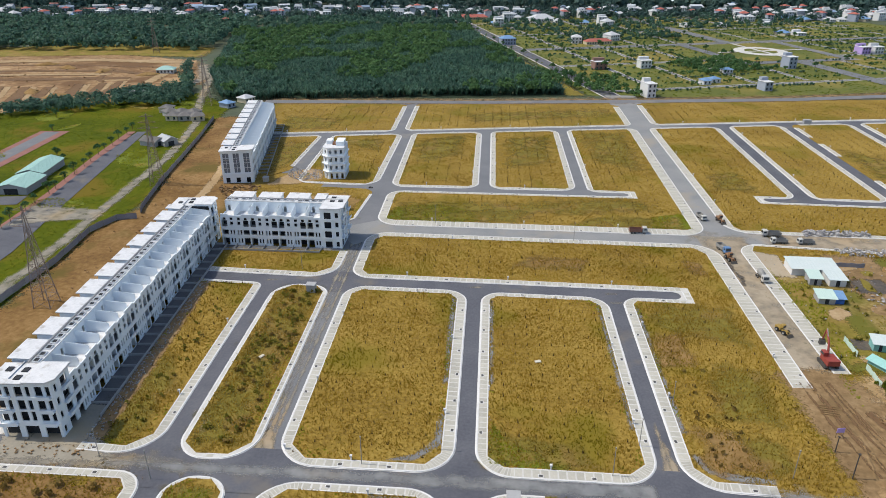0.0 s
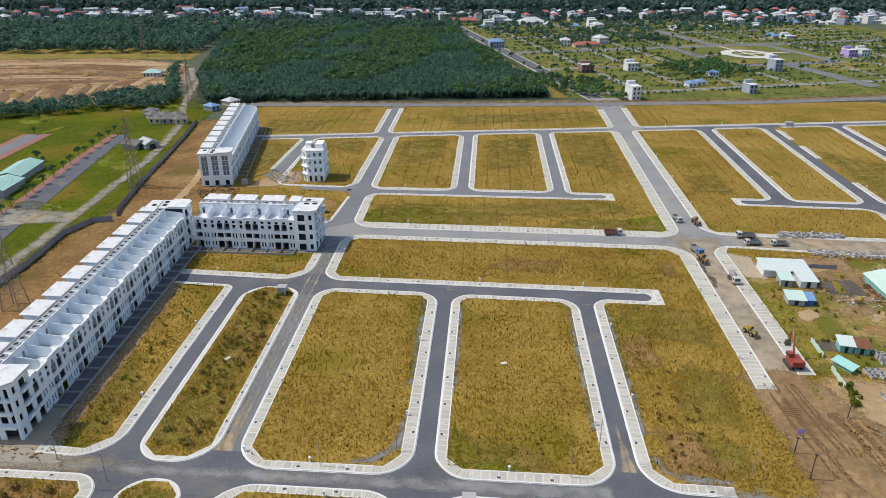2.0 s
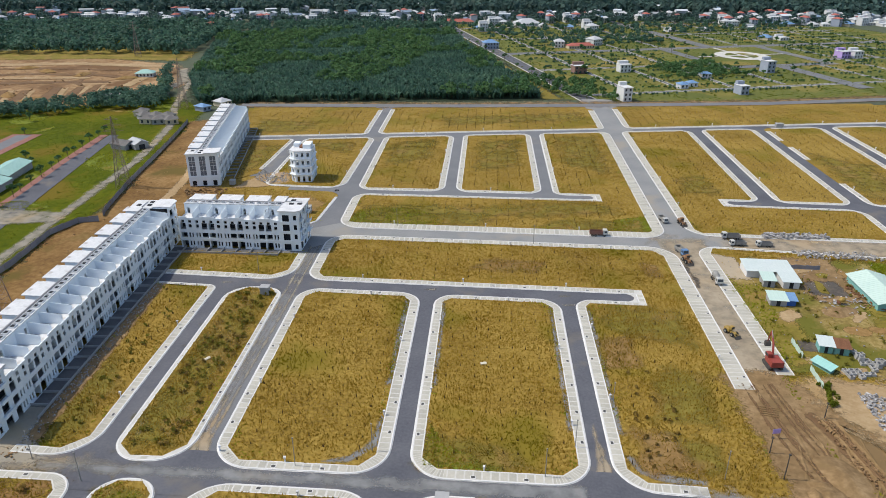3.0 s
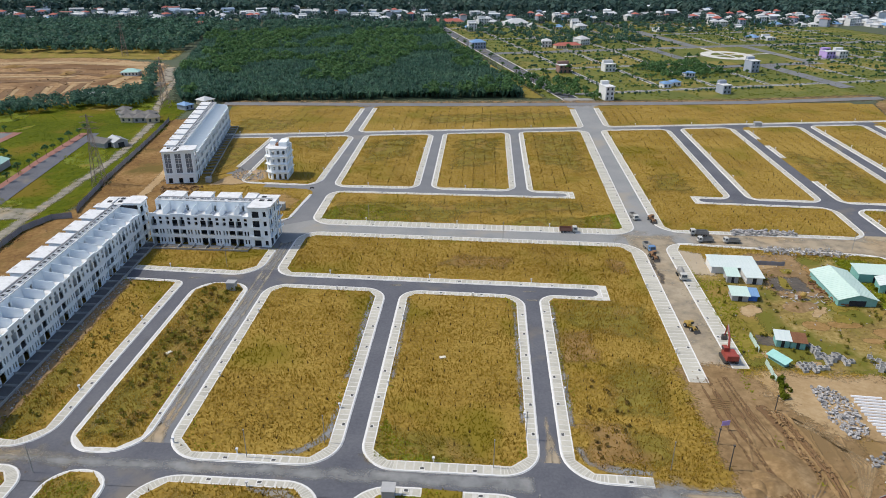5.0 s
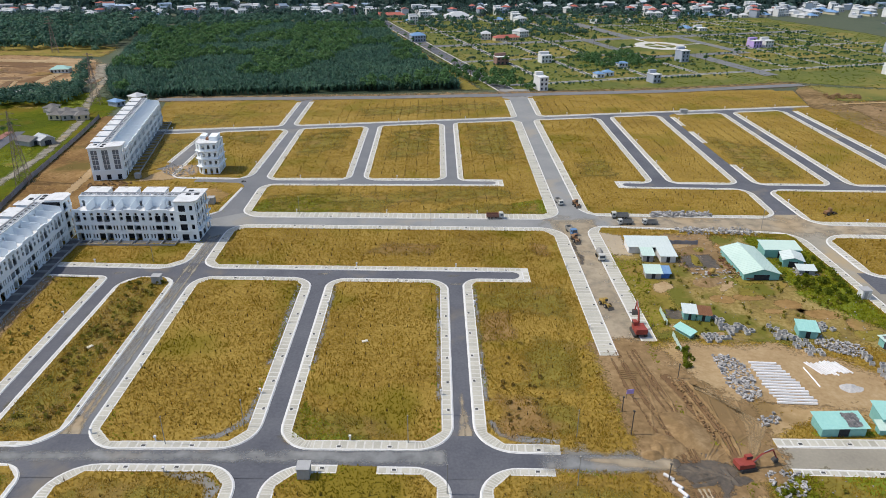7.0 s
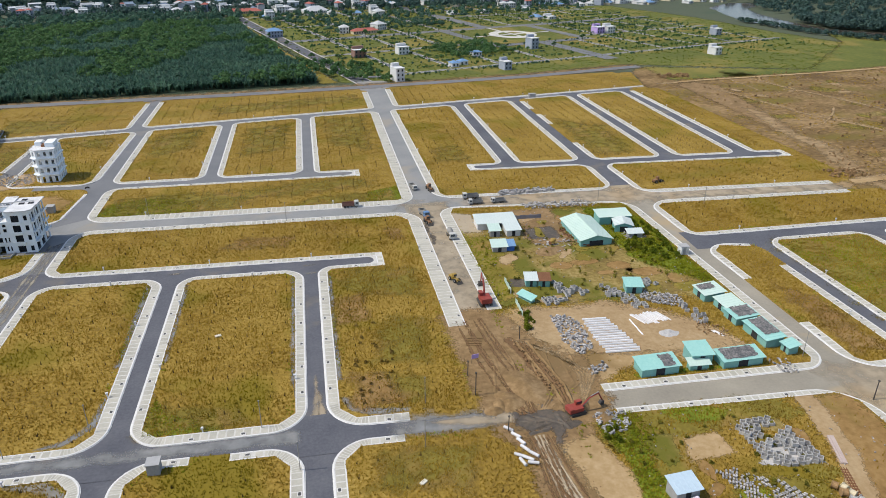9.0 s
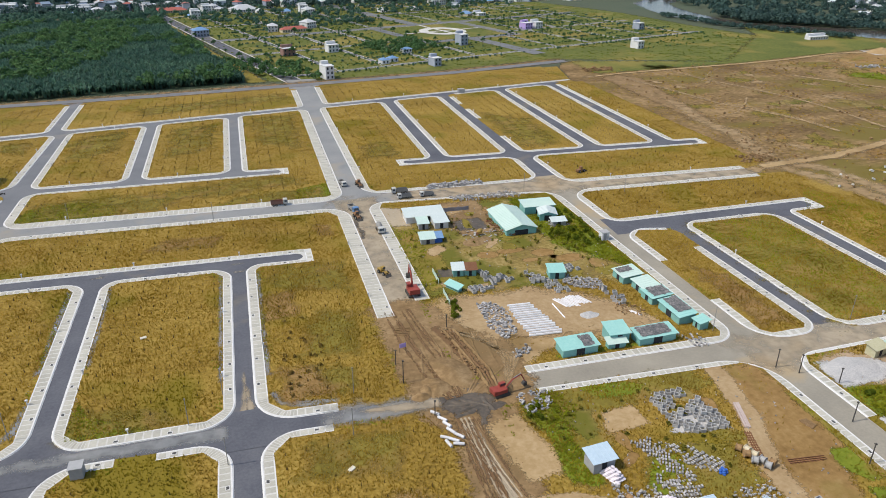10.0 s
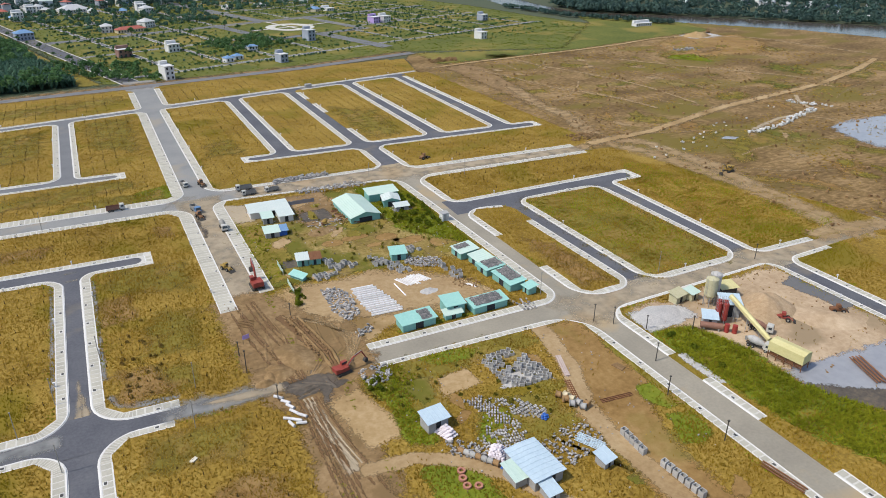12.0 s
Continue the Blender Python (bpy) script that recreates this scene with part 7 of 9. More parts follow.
def truck(m, cab, bed, label, load="open"):
    """A lorry, nose to +x, about 7.5 m long."""
    h = root("dump_truck", m, label, "truck", "works lorries")
    boxes("chassis", [(-3.6, 3.2, -0.45, 0.45, 0.65, 0.95)], M["chassis"], h)
    wheels(h, (-2.6, -1.3, 2.5), 2.0, 0.5, 0.35)
    bm = bmesh.new()
    prof = [(1.75, 0.8), (3.75, 0.8), (3.8, 1.7), (3.55, 2.75), (3.35, 2.9), (1.75, 2.9)]
    vs = [[bm.verts.new((x, y, z)) for x, z in prof] for y in (-1.18, 1.18)]
    bm.faces.new(vs[0])
    bm.faces.new(vs[1][::-1])
    for i in range(6):
        j = (i + 1) % 6
        bm.faces.new((vs[0][j], vs[0][i], vs[1][i], vs[1][j]))
    bmesh.ops.bevel(bm, geom=bm.edges[:], offset=0.06, segments=1, affect="EDGES")
    c = part("cab", bm, M[cab], h)
    bm = bmesh.new()
    vs = [bm.verts.new(p) for p in ((3.815, -1.0, 1.75), (3.815, 1.0, 1.75), (3.58, 0.95, 2.65), (3.58, -0.95, 2.65))]
    bm.faces.new(vs)
    part("windscreen", bm, M["glass"], c)
    boxes("side_window", [(2.3, 3.3, -1.21, -1.185, 1.75, 2.5), (2.3, 3.3, 1.185, 1.21, 1.75, 2.5)], M["glass"], c)
    if load == "open":
        boxes("bed", [(-3.7, 1.5, -1.2, 1.2, 1.0, 1.15), (-3.7, 1.5, -1.25, -1.17, 1.0, 2.3), (-3.7, 1.5, 1.17, 1.25, 1.0, 2.3), (1.42, 1.55, -1.25, 1.25, 1.0, 2.6), (-3.75, -3.65, -1.25, 1.25, 1.0, 2.2)] +
              [(x, x + 0.12, s * 1.26 - 0.03, s * 1.26 + 0.03, 1.0, 2.3) for x in (-3.4, -2.2, -1.0, 0.2, 1.2) for s in (-1, 1)], M[bed], h)
    else:
        bm = bmesh.new()
        cyl(bm, (-3.4, 0, 2.5), (-2.2, 0, 2.35), 0.5, 1.15, 14)
        cyl(bm, (-2.2, 0, 2.35), (-0.2, 0, 2.1), 1.15, 1.15, 14)
        cyl(bm, (-0.2, 0, 2.1), (1.3, 0, 1.85), 1.15, 0.6, 14)
        part("drum", bm, M[bed], h)
        boxes("water_tank", [(1.35, 1.7, -0.9, 0.9, 1.1, 2.2)], M[bed], h)
        boxes("chute", [(-4.1, -3.4, -0.3, 0.3, 1.3, 2.5)], M["bed_grey"], h)
    return h


SMALLER = Matrix.Diagonal((0.86, 0.86, 0.86, 1))
A = truck(pose(101.0, 236.6, 0.02, 0, 0, 178) @ SMALLER, "cab_white", "bed_grey", "dusty white tipper lorry parked at the crossing")
copy_thing(A, pose(101.6, 230.6, 0.02, 0, 0, 183) @ SMALLER)
copy_thing(A, pose(110.6, 230.4, 0.02, 0, 0, 182) @ SMALLER)
copy_thing(A, pose(80.6, 252.0, 0.02, 0, 0, -80) @ SMALLER)
truck(pose(54.0, 236.4, 0.02, 0, 0, 0) @ SMALLER, "cab_white", "bed_rust", "white tipper lorry with rust-red bed by the kerb")
truck(pose(80.2, 222.6, 0.02, 0, 0, -78) @ SMALLER, "cab_blue", "bed_grey", "blue lorry on the dusty road")
truck(pose(86.0, 201.6, 0.02, 0, 0, -88) @ SMALLER, "cab_white", "bed_grey", "white mixer lorry on the dusty road", "drum")


def excavator(m, paint, label, swing, boom, stick):
    """A tracked digger. swing: turn of the house; boom, stick: rise of the two arms in degrees."""
    h = root("excavator", m, label, "excavator")
    for s in (-1, 1):
        bm = bmesh.new()
        prof = [(-1.9, 0.0), (1.9, 0.0), (2.3, 0.45), (1.9, 0.9), (-1.9, 0.9), (-2.3, 0.45)]
        vs = [[bm.verts.new((x, s * 1.25 + y, z)) for x, z in prof] for y in (-0.3, 0.3)]
        bm.faces.new(vs[0])
        bm.faces.new(vs[1][::-1])
        for i in range(6):
            j = (i + 1) % 6
            bm.faces.new((vs[0][j], vs[0][i], vs[1][i], vs[1][j]))
        part("track", bm, M["chassis"], h)
    boxes("undercarriage", [(-1.2, 1.2, -0.94, 0.94, 0.4, 1.0)], M["chassis"], h)
    R = Matrix.Rotation(radians(swing), 4, "Z")
    bm = bmesh.new()
    box(bm, -2.6, 1.4, -1.35, 1.35, 1.05, 2.1)
    box(bm, -2.7, -1.6, -1.3, 1.3, 1.1, 2.35)
    bm.transform(R)
    part("engine_house", bm, M[paint], h)
    bm = bmesh.new()
    box(bm, 0.0, 1.7, 0.35, 1.35, 2.11, 3.0)
    bm.transform(R)
    c = part("cab", bm, M[paint], h)
    bm = bmesh.new()
    box(bm, 0.15, 1.72, 0.32, 1.38, 2.35, 2.9)
    bm.transform(R)
    part("cab_window", bm, M["glass"], c)
    p0 = Vector((1.2, -0.2, 1.8))
    p1 = p0 + Vector((math.cos(radians(boom)), 0, math.sin(radians(boom)))) * 3.0
    p2 = p1 + Vector((math.cos(radians(boom - 28)), 0, math.sin(radians(boom - 28)))) * 2.9
    p3 = p2 + Vector((math.cos(radians(stick)), 0, math.sin(radians(stick)))) * 3.0
    for name, a, b, w in (("boom", p0, p1, 0.3), ("boom", p1, p2, 0.26), ("stick", p2, p3, 0.2)):
        bm = bmesh.new()
        cyl(bm, a, b, w, w * 0.8, 4)
        bm.transform(R)
        part(name, bm, M[paint], h)
    bm = bmesh.new()
    cyl(bm, p0 + Vector((0.5, 0, -0.3)), p1 + Vector((0.2, 0, -0.3)), 0.09, 0.09, 6)
    cyl(bm, p1 + Vector((0.4, 0, 0.4)), p2 + Vector((-0.1, 0, 0.45)), 0.09, 0.09, 6)
    bm.transform(R)
    part("hydraulic_ram", bm, M["steel"], h)
    bm = bmesh.new()
    q = p3
    prof = [(0.2, 0.1), (-0.5, -0.2), (-0.9, -0.8), (-0.5, -1.2), (0.3, -1.0)]
    vs = [[bm.verts.new((q.x + x, y, q.z + z)) for x, z in prof] for y in (-0.75, 0.45)]
    bm.faces.new(vs[0])
    bm.faces.new(vs[1][::-1])
    for i in range(5):
        j = (i + 1) % 5
        bm.faces.new((vs[0][j], vs[0][i], vs[1][i], vs[1][j]))
    bm.transform(R)
    part("bucket", bm, M["chassis"], h)
    return h


excavator(pose(86.2, 154.2, 0.1, 0, 0, 92) @ Matrix.Diagonal((1.0, 1.15, 1.15, 1)), "digger_red", "red tracked excavator with raised arm on the road", 0, 70, -72)
excavator(pose(94.2, 102.6, 0.13, 0, 0, 12) @ Matrix.Diagonal((0.86, 0.86, 0.86, 1)), "digger_red", "red tracked excavator with arm reaching over a road end", 0, 42, -62)
excavator(pose(291, 166, 0.1, 0, 0, 190), "digger_yellow", "yellow tracked excavator on bare dirt", 10, 40, -70)
excavator(pose(584, 459, 0.1, 0, 0, 60), "brown_paint", "brown crane excavator by the river", 0, 75, 60)


def loader(m, paint, label, name="wheel_loader", category="loader"):
    h = root(name, m, label, category)
    wheels(h, (-1.5, 1.5), 2.0, 0.75, 0.5)
    boxes("rear_body", [(-2.7, -0.2, -0.85, 0.85, 0.8, 1.9)], M[paint], h, bevel=0.08)
    boxes("front_frame", [(-0.1, 2.2, -0.5, 0.5, 0.7, 1.3)], M[paint], h, bevel=0.05)
    c = boxes("cab", [(-0.7, 0.6, -0.7, 0.7, 1.92, 3.1)], M[paint], h, bevel=0.08)
    boxes("cab_window", [(-0.6, 0.66, -0.6, 0.6, 2.2, 2.9)], M["glass"], c)
    tubes("lift_arm", [((1.2, s * 0.6, 1.4), (3.2, s * 0.6, 0.7), 0.14) for s in (-1, 1)], M[paint], h, n=4)
    bm = bmesh.new()
    prof = [(3.1, 0.9), (3.2, 0.1), (4.1, 0.05), (3.5, 0.5)]
    vs = [[bm.verts.new((x, y, z)) for x, z in prof] for y in (-1.2, 1.2)]
    bm.faces.new(vs[0])
    bm.faces.new(vs[1][::-1])
    for i in range(4):
        j = (i + 1) % 4
        bm.faces.new((vs[0][j], vs[0][i], vs[1][i], vs[1][j]))
    part("bucket", bm, M["chassis"], h)
    return h


loader(pose(80.6, 169.5, 0.05, 0, 0, -65) @ Matrix.Diagonal((0.8, 0.8, 0.8, 1)), "digger_yellow", "yellow grader on the dusty road", "road_grader", "grader")
loader(pose(80.4, 215.6, 0.05, 0, 0, -80) @ SMALLER, "brown_paint", "brown wheel loader behind a lorry")
loader(pose(86.9, 249.5, 0.05, 0, 0, -80) @ SMALLER, "brown_paint", "brown wheel loader by the kerb")
loader(pose(208.5, 71.5, 0.2, 0, 0, -50) @ Matrix.Diagonal((0.8, 0.8, 0.8, 1)), "digger_red", "small red wheel loader at the foot of a sand heap")
loader(pose(225.5, 67.5, 0.2, 0, 0, -30) @ Matrix.Diagonal((0.8, 0.8, 0.8, 1)), "rust", "rusty wheel loader on oily ground")
loader(pose(182, 240, 0.13, 0, 0, 20) @ SMALLER, "brown_paint", "brown wheel loader on a dry plot")


def motorbike(m):
    h = root("motorbike", m, "small dark motorbike parked on the road", "motorbike")
    for x in (-0.6, 0.65):
        tubes("wheel", [((x, -0.05, 0.3), (x, 0.05, 0.3), 0.3)], M["tyre"], h, n=10)
    boxes("body", [(-0.7, 0.35, -0.14, 0.14, 0.35, 0.8)], M["chassis"], h, bevel=0.05)
    tubes("handlebar", [((0.5, -0.35, 1.05), (0.5, 0.35, 1.05), 0.03), ((0.65, 0, 0.3), (0.48, 0, 1.05), 0.04)], M["steel"], h, n=5)
    return h




def slab(x, y, turn, label):
    h = root("concrete_slab", pose(x, y, 0.13, 3, 2, turn), label, "slab")
    boxes("block", [(-0.8, 0.8, -0.45, 0.45, 0, 0.28)], M["pole_pale"], h, bevel=0.04)


M["pole_pale"] = mat("pale_cast_block", [(0.60, 0.56, 0.46), (0.70, 0.66, 0.56)], 0.5, 3.0, 0.85, 0.1)
slab(13.2, 150.4, 20, "pale broken concrete slab in dry grass")
slab(-57.6, 148.0, 60, "pale broken concrete slab among weeds")
slab(57.5, 88.0, 40, "pale broken concrete slab in dry grass")
motorbike(pose(-50.5, 277.5, 0.02, 0, 0, 20))

# ---- sheds of the works yard ----
M["teal_wall"] = mat("turquoise_sheet_wall", [(0.17, 0.40, 0.38), (0.24, 0.48, 0.45)], 0.3, 2.0, 0.6, 0.1)
M["teal_pale"] = mat("pale_turquoise_sheet_roof", [(0.47, 0.62, 0.56), (0.57, 0.70, 0.635)], 0.15, 1.5, 0.5, 0.1)
M["teal_mid"] = mat("turquoise_sheet_roof", [(0.27, 0.54, 0.50), (0.36, 0.62, 0.57)], 0.15, 1.5, 0.55, 0.1)
M["white_sheet"] = mat("white_sheet_roof", [(0.52, 0.60, 0.585), (0.63, 0.69, 0.675)], 0.2, 1.5, 0.5, 0.1)
M["tarp_black"] = mat("black_shade_net", [(0.075, 0.085, 0.09), (0.15, 0.145, 0.145), (0.30, 0.28, 0.27)], 0.5, 2.0, 0.9, 0.3, contrast=1.3)
M["tarp_blue"] = mat("blue_tarpaulin", [(0.03, 0.10, 0.40), (0.05, 0.16, 0.52)], 0.4, 3.0, 0.6, 0.3)
M["blue_sheet"] = mat("light_blue_sheet_roof", [(0.42, 0.54, 0.64), (0.53, 0.65, 0.74)], 0.2, 1.5, 0.5, 0.1)
M["cement"] = mat("grey_cast_concrete", [(0.33, 0.33, 0.325), (0.46, 0.45, 0.44)], 0.6, 4.0, 0.9, 0.1, per_object=0.15)
M["pale_cement"] = mat("pale_cast_concrete", [(0.52, 0.52, 0.51), (0.64, 0.635, 0.62)], 0.4, 3.0, 0.9, 0.1, island=0.15)


def hut(m, w, d, hgt, roof, label, wallmat="teal_wall", slope=0.5, net=None, door=True):
    """A site hut with a lean-to sheet roof; net: the part of the roof (four fractions of its width and depth) under black netting."""
    h = root("site_hut", m, label, "hut", "site huts")
    bm = bmesh.new()
    z0, z1 = hgt, hgt + slope
    v = [bm.verts.new(p) for p in ((-w / 2, -d / 2, 0), (w / 2, -d / 2, 0), (w / 2, d / 2, 0), (-w / 2, d / 2, 0), (-w / 2, -d / 2, z0), (w / 2, -d / 2, z0), (w / 2, d / 2, z1), (-w / 2, d / 2, z1))]
    for f in ((3, 2, 1, 0), (0, 1, 5, 4), (1, 2, 6, 5), (2, 3, 7, 6), (3, 0, 4, 7), (4, 5, 6, 7)):
        bm.faces.new([v[i] for i in f])
    part("wall", bm, M[wallmat], h)
    bm = bmesh.new()
    n = max(3, int(w / 0.9))
    e = 0.5
    prof = []
    for i in range(n):
        xa, L = -w / 2 - e + (w + 2 * e) * i / n, (w + 2 * e) / n
        prof += [(xa, 0.05), (xa + L * 0.8, 0.05), (xa + L * 0.84, 0.085), (xa + L * 0.95, 0.085)]
    prof.append((w / 2 + e, 0.05))
    rows = [[bm.verts.new((x, y, z + o)) for x, z in prof] for y, o in ((-d / 2 - e, 0), (d / 2 + e, 0), (d / 2 + e, -0.04), (-d / 2 - e, -0.04))]
    for k in range(len(prof) - 1):
        for r in range(4):
            bm.faces.new((rows[r][k], rows[r][k + 1], rows[(r + 1) % 4][k + 1], rows[(r + 1) % 4][k]))
    sl = slope / d
    for q in bm.verts:
        q.co.z += z0 + slope / 2 + q.co.y * sl
    part("roof", bm, M[roof], h)
    if net:
        bm = bmesh.new()
        k = 14
        g = []
        for i in range(k + 1):
            g.append([])
            for j in range(k + 1):
                border = 1.0 if i in (0, k) or j in (0, k) else 0.3
                x = w * (net[0] + (net[1] - net[0]) * i / k) + 0.55 * border * noise.noise(Vector((i * 0.9, j * 0.9, w)))
                y = d * (net[2] + (net[3] - net[2]) * j / k) + 0.45 * border * noise.noise(Vector((j * 0.9, i * 0.9, d + 7)))
                g[i].append(bm.verts.new((x, y, z0 + slope / 2 + y * sl + 0.16 + 0.09 * noise.noise(Vector((i * 0.8, j * 0.8, 3))))))
        for i in range(k):
            for j in range(k):
                bm.faces.new((g[i][j], g[i + 1][j], g[i + 1][j + 1], g[i][j + 1]))
        part("roof_net", bm, M["tarp_black"], h, "black netting weighed down on the roof")
    if door:
        # A near-black panel on the wall paints the shade of an open door.
        boxes("door", [(-w * 0.12, w * 0.12, -d / 2 - 0.04, -d / 2 - 0.003, 0.05, hgt * 0.85)], M["opening"], h, "near-black panel for the shade in an open doorway")
    return h


warehouse(pose(132.6, 195.0, 0.12, 0, 0, 0), 11.0, 19.5, 2.3, "teal_pale", "large works shed with pale turquoise sheet roof", ridge=1.6, wallmat="teal_wall")
hut(pose(146.2, 204.0, 0.12, 0, 0, -3), 11.5, 6.0, 3.2, "teal_pale", "long hut with pale turquoise sheet roof")
warehouse(pose(147.0, 196.6, 0.12, 0, 0, -15), 6.0, 6.0, 2.8, "white_sheet", "small hut with pale sheet roof", ridge=0.9, wallmat="teal_wall")
hut(pose(148.5, 190.0, 0.12, 0, 0, -5), 5.0, 2.5, 1.8, "white_sheet", "low lean-to full of odds and ends", wallmat="grey_wall")
hut(pose(103.5, 208.5, 0.12, 0, 0, -2), 14.0, 7.2, 2.5, "white_sheet", "long white-roofed site office", wallmat="house_white", slope=0.6)
hut(pose(107.6, 201.3, 0.12, 0, 0, -2), 4.8, 6.8, 2.4, "white_sheet", "white-roofed wing of the site office", wallmat="house_white", slope=0.5)
hut(pose(101.2, 200.8, 0.12, 0, 0, -4), 3.4, 4.6, 2.4, "teal_pale", "small hut with pale turquoise roof", wallmat="grey_wall")
hut(pose(99.6, 188.6, 0.12, 0, 0, -5), 4.6, 4.6, 2.0, "teal_pale", "open shelter with pale turquoise roof", wallmat="grey_wall")
hut(pose(103.3, 188.4, 0.12, 0, 0, -5), 2.6, 3.6, 1.9, "blue_roof", "shelter hung with blue tarpaulin", wallmat="tarp_blue", door=False)
hut(pose(102.6, 163.0, 0.12, 0, 0, -10), 3.2, 3.8, 2.3, "white_sheet", "small hut with white sheet roof")
hut(pose(106.2, 162.2, 0.12, 0, 0, -10), 3.6, 3.6, 2.2, "rust", "small hut with rusty roof and green tarpaulin")
hut(pose(131.0, 153.6, 0.12, 0, 0, -12), 4.6, 4.4, 2.4, "teal_mid", "turquoise sheet metal hut on grass")
hut(pose(151.0, 145.8, 0.12, 0, 0, -88), 6.0, 6.2, 2.4, "teal_pale", "turquoise hut with netted roof", net=(-0.46, 0.05, -0.45, 0.30))
hut(pose(152.5, 138.2, 0.12, 0, 0, -88), 6.0, 5.0, 2.4, "teal_pale", "turquoise hut in a row along the road")
hut(pose(152.6, 132.2, 0.12, 0, 0, -88), 5.6, 6.2, 2.3, "teal_mid", "turquoise hut with netted roof", net=(-0.5, 0.42, -0.35, 0.52))
hut(pose(153.2, 122.8, 0.12, 0, 0, -88), 9.6, 5.0, 2.5, "teal_mid", "long turquoise hut with netted roof", net=(-0.5, 0.30, -0.30, 0.54))
hut(pose(155.9, 115.6, 0.12, 0, 0, -85), 2.8, 2.8, 2.2, "teal_mid", "small turquoise hut at the road corner")
hut(pose(119.0, 114.3, 0.12, 0, 0, 1), 9.6, 4.4, 2.4, "teal_mid", "turquoise hut with netted roof", net=(0.10, 0.42, -0.50, 0.46))
hut(pose(131.0, 116.4, 0.12, 0, 0, -4), 5.2, 5.0, 3.3, "teal_mid", "tall turquoise sheet metal hut")
hut(pose(129.4, 113.2, 0.12, 0, 0, -3), 4.8, 1.8, 1.8, "teal_pale", "low lean-to before a hut")
hut(pose(140.6, 113.8, 0.12, 0, 0, 1), 10.6, 4.2, 2.3, "teal_mid", "long turquoise hut with netted roof", net=(-0.44, 0.40, -0.42, 0.54))
hut(pose(98.6, 154.0, 0.12, 0, 0, -60), 5.0, 1.6, 1.2, "teal_mid", "low turquoise screen hut among weeds", door=False)
hut(pose(105.0, 75.4, 0.12, 0, 0, 4), 4.8, 3.6, 3.0, "blue_sheet", "grey hut with light blue sheet roof", wallmat="grey_wall")
warehouse(pose(116.6, 54.8, 0.12, 0, 0, 3), 6.6, 9.6, 2.8, "blue_sheet", "long hut with light blue sheet roof", ridge=0.2)
hut(pose(111.9, 54.4, 0.12, 0, 0, 3), 2.6, 4.4, 2.2, "teal_pale", "lean-to with pale turquoise roof beside a hut", wallmat="grey_wall", door=False)
hut(pose(115.6, 48.0, 0.12, 0, 0, 3), 2.4, 3.0, 1.9, "blue_sheet", "small lean-to with light blue roof", wallmat="grey_wall")
hut(pose(130.2, 50.0, 0.12, 0, 0, 10), 2.6, 2.6, 2.0, "blue_sheet", "small hut with light blue roof", wallmat="grey_wall")

def panel_fence(x0, y0, x1, y1, material, label):
    """A low screen of upright sheet panels between two points."""
    a, b = Vector((x0, y0)), Vector((x1, y1))
    n = max(2, int((b - a).length / 1.1))
    f = root("sheet_fence", pose(x0, y0, 0.12, 0, 0, math.degrees(math.atan2(y1 - y0, x1 - x0))), label, "fence")
    L = (b - a).length / n
    for i in range(n):
        boxes("fence_panel", [(i * L + 0.02, (i + 1) * L - 0.02, -0.03 + 0.02 * (i % 2), 0.03 + 0.02 * (i % 2), 0, 1.5 + 0.12 * math.sin(i * 2.3))], M[material], f)
    for i in (0, n // 2, n):
        tubes("post", [((i * L, 0.08, 0), (i * L, 0.08, 1.7), 0.05)], M["rust"], f, n=5)


panel_fence(95.4, 166.2, 95.2, 158.2, "teal_pale", "pale green sheet fence round a weedy corner")
panel_fence(95.0, 153.0, 94.7, 144.8, "teal_pale", "pale green sheet fence beside a sand yard")
panel_fence(110.5, 212.6, 122.0, 212.0, "fence", "grey sheet fence behind a yard")
patch([(96, 162), (101, 161.6), (102.6, 166), (97, 167.4)], "black_mud", "dark plastic sheets spread on the ground", 0.4, 0.134)
h = root("concrete_mixer", pose(118.6, 188.8, 0.14, 0, 0, 20), "yellow concrete mixer standing in weeds", "mixer")
bm = bmesh.new()
cyl(bm, (-0.9, 0, 1.1), (0, 0, 1.5), 0.45, 0.95, 12)
cyl(bm, (0, 0, 1.5), (0.8, 0, 1.85), 0.95, 0.5, 12)
part("drum", bm, M["digger_yellow"], h)
boxes("frame", [(-1.3, 1.0, -0.6, -0.5, 0.5, 0.62), (-1.3, 1.0, 0.5, 0.6, 0.5, 0.62), (-1.3, -1.15, -0.6, 0.6, 0.5, 1.2)], M["rust"], h)
wheels(h, (-0.6,), 1.3, 0.35, 0.14)
h = root("notice_board", pose(76.6, 125.6, 0.1, 0, 0, 10), "small purple board on a rough timber frame", "board")
boxes("board", [(-0.9, 0.9, -0.05, 0.05, 1.4, 2.6)], M["house_purple"], h)
for x in (-0.8, 0.8):
    tubes("post", [((x, 0.08, 0), (x, 0.08, 2.8), 0.07)], M["bark"], h, n=5)
woods("bushes", [(93, 141), (96.5, 141), (97, 147), (94, 148)], 0.35, 0.7, 30, 0.25, "rough_blades", "leafy green bushes beside a sand yard")
woods("bushes", [(138, 178), (157, 172), (157, 196), (144, 200)], 0.06, 0.8, 26, 0.28, "rough_blades", "leafy green bushes behind the works sheds")

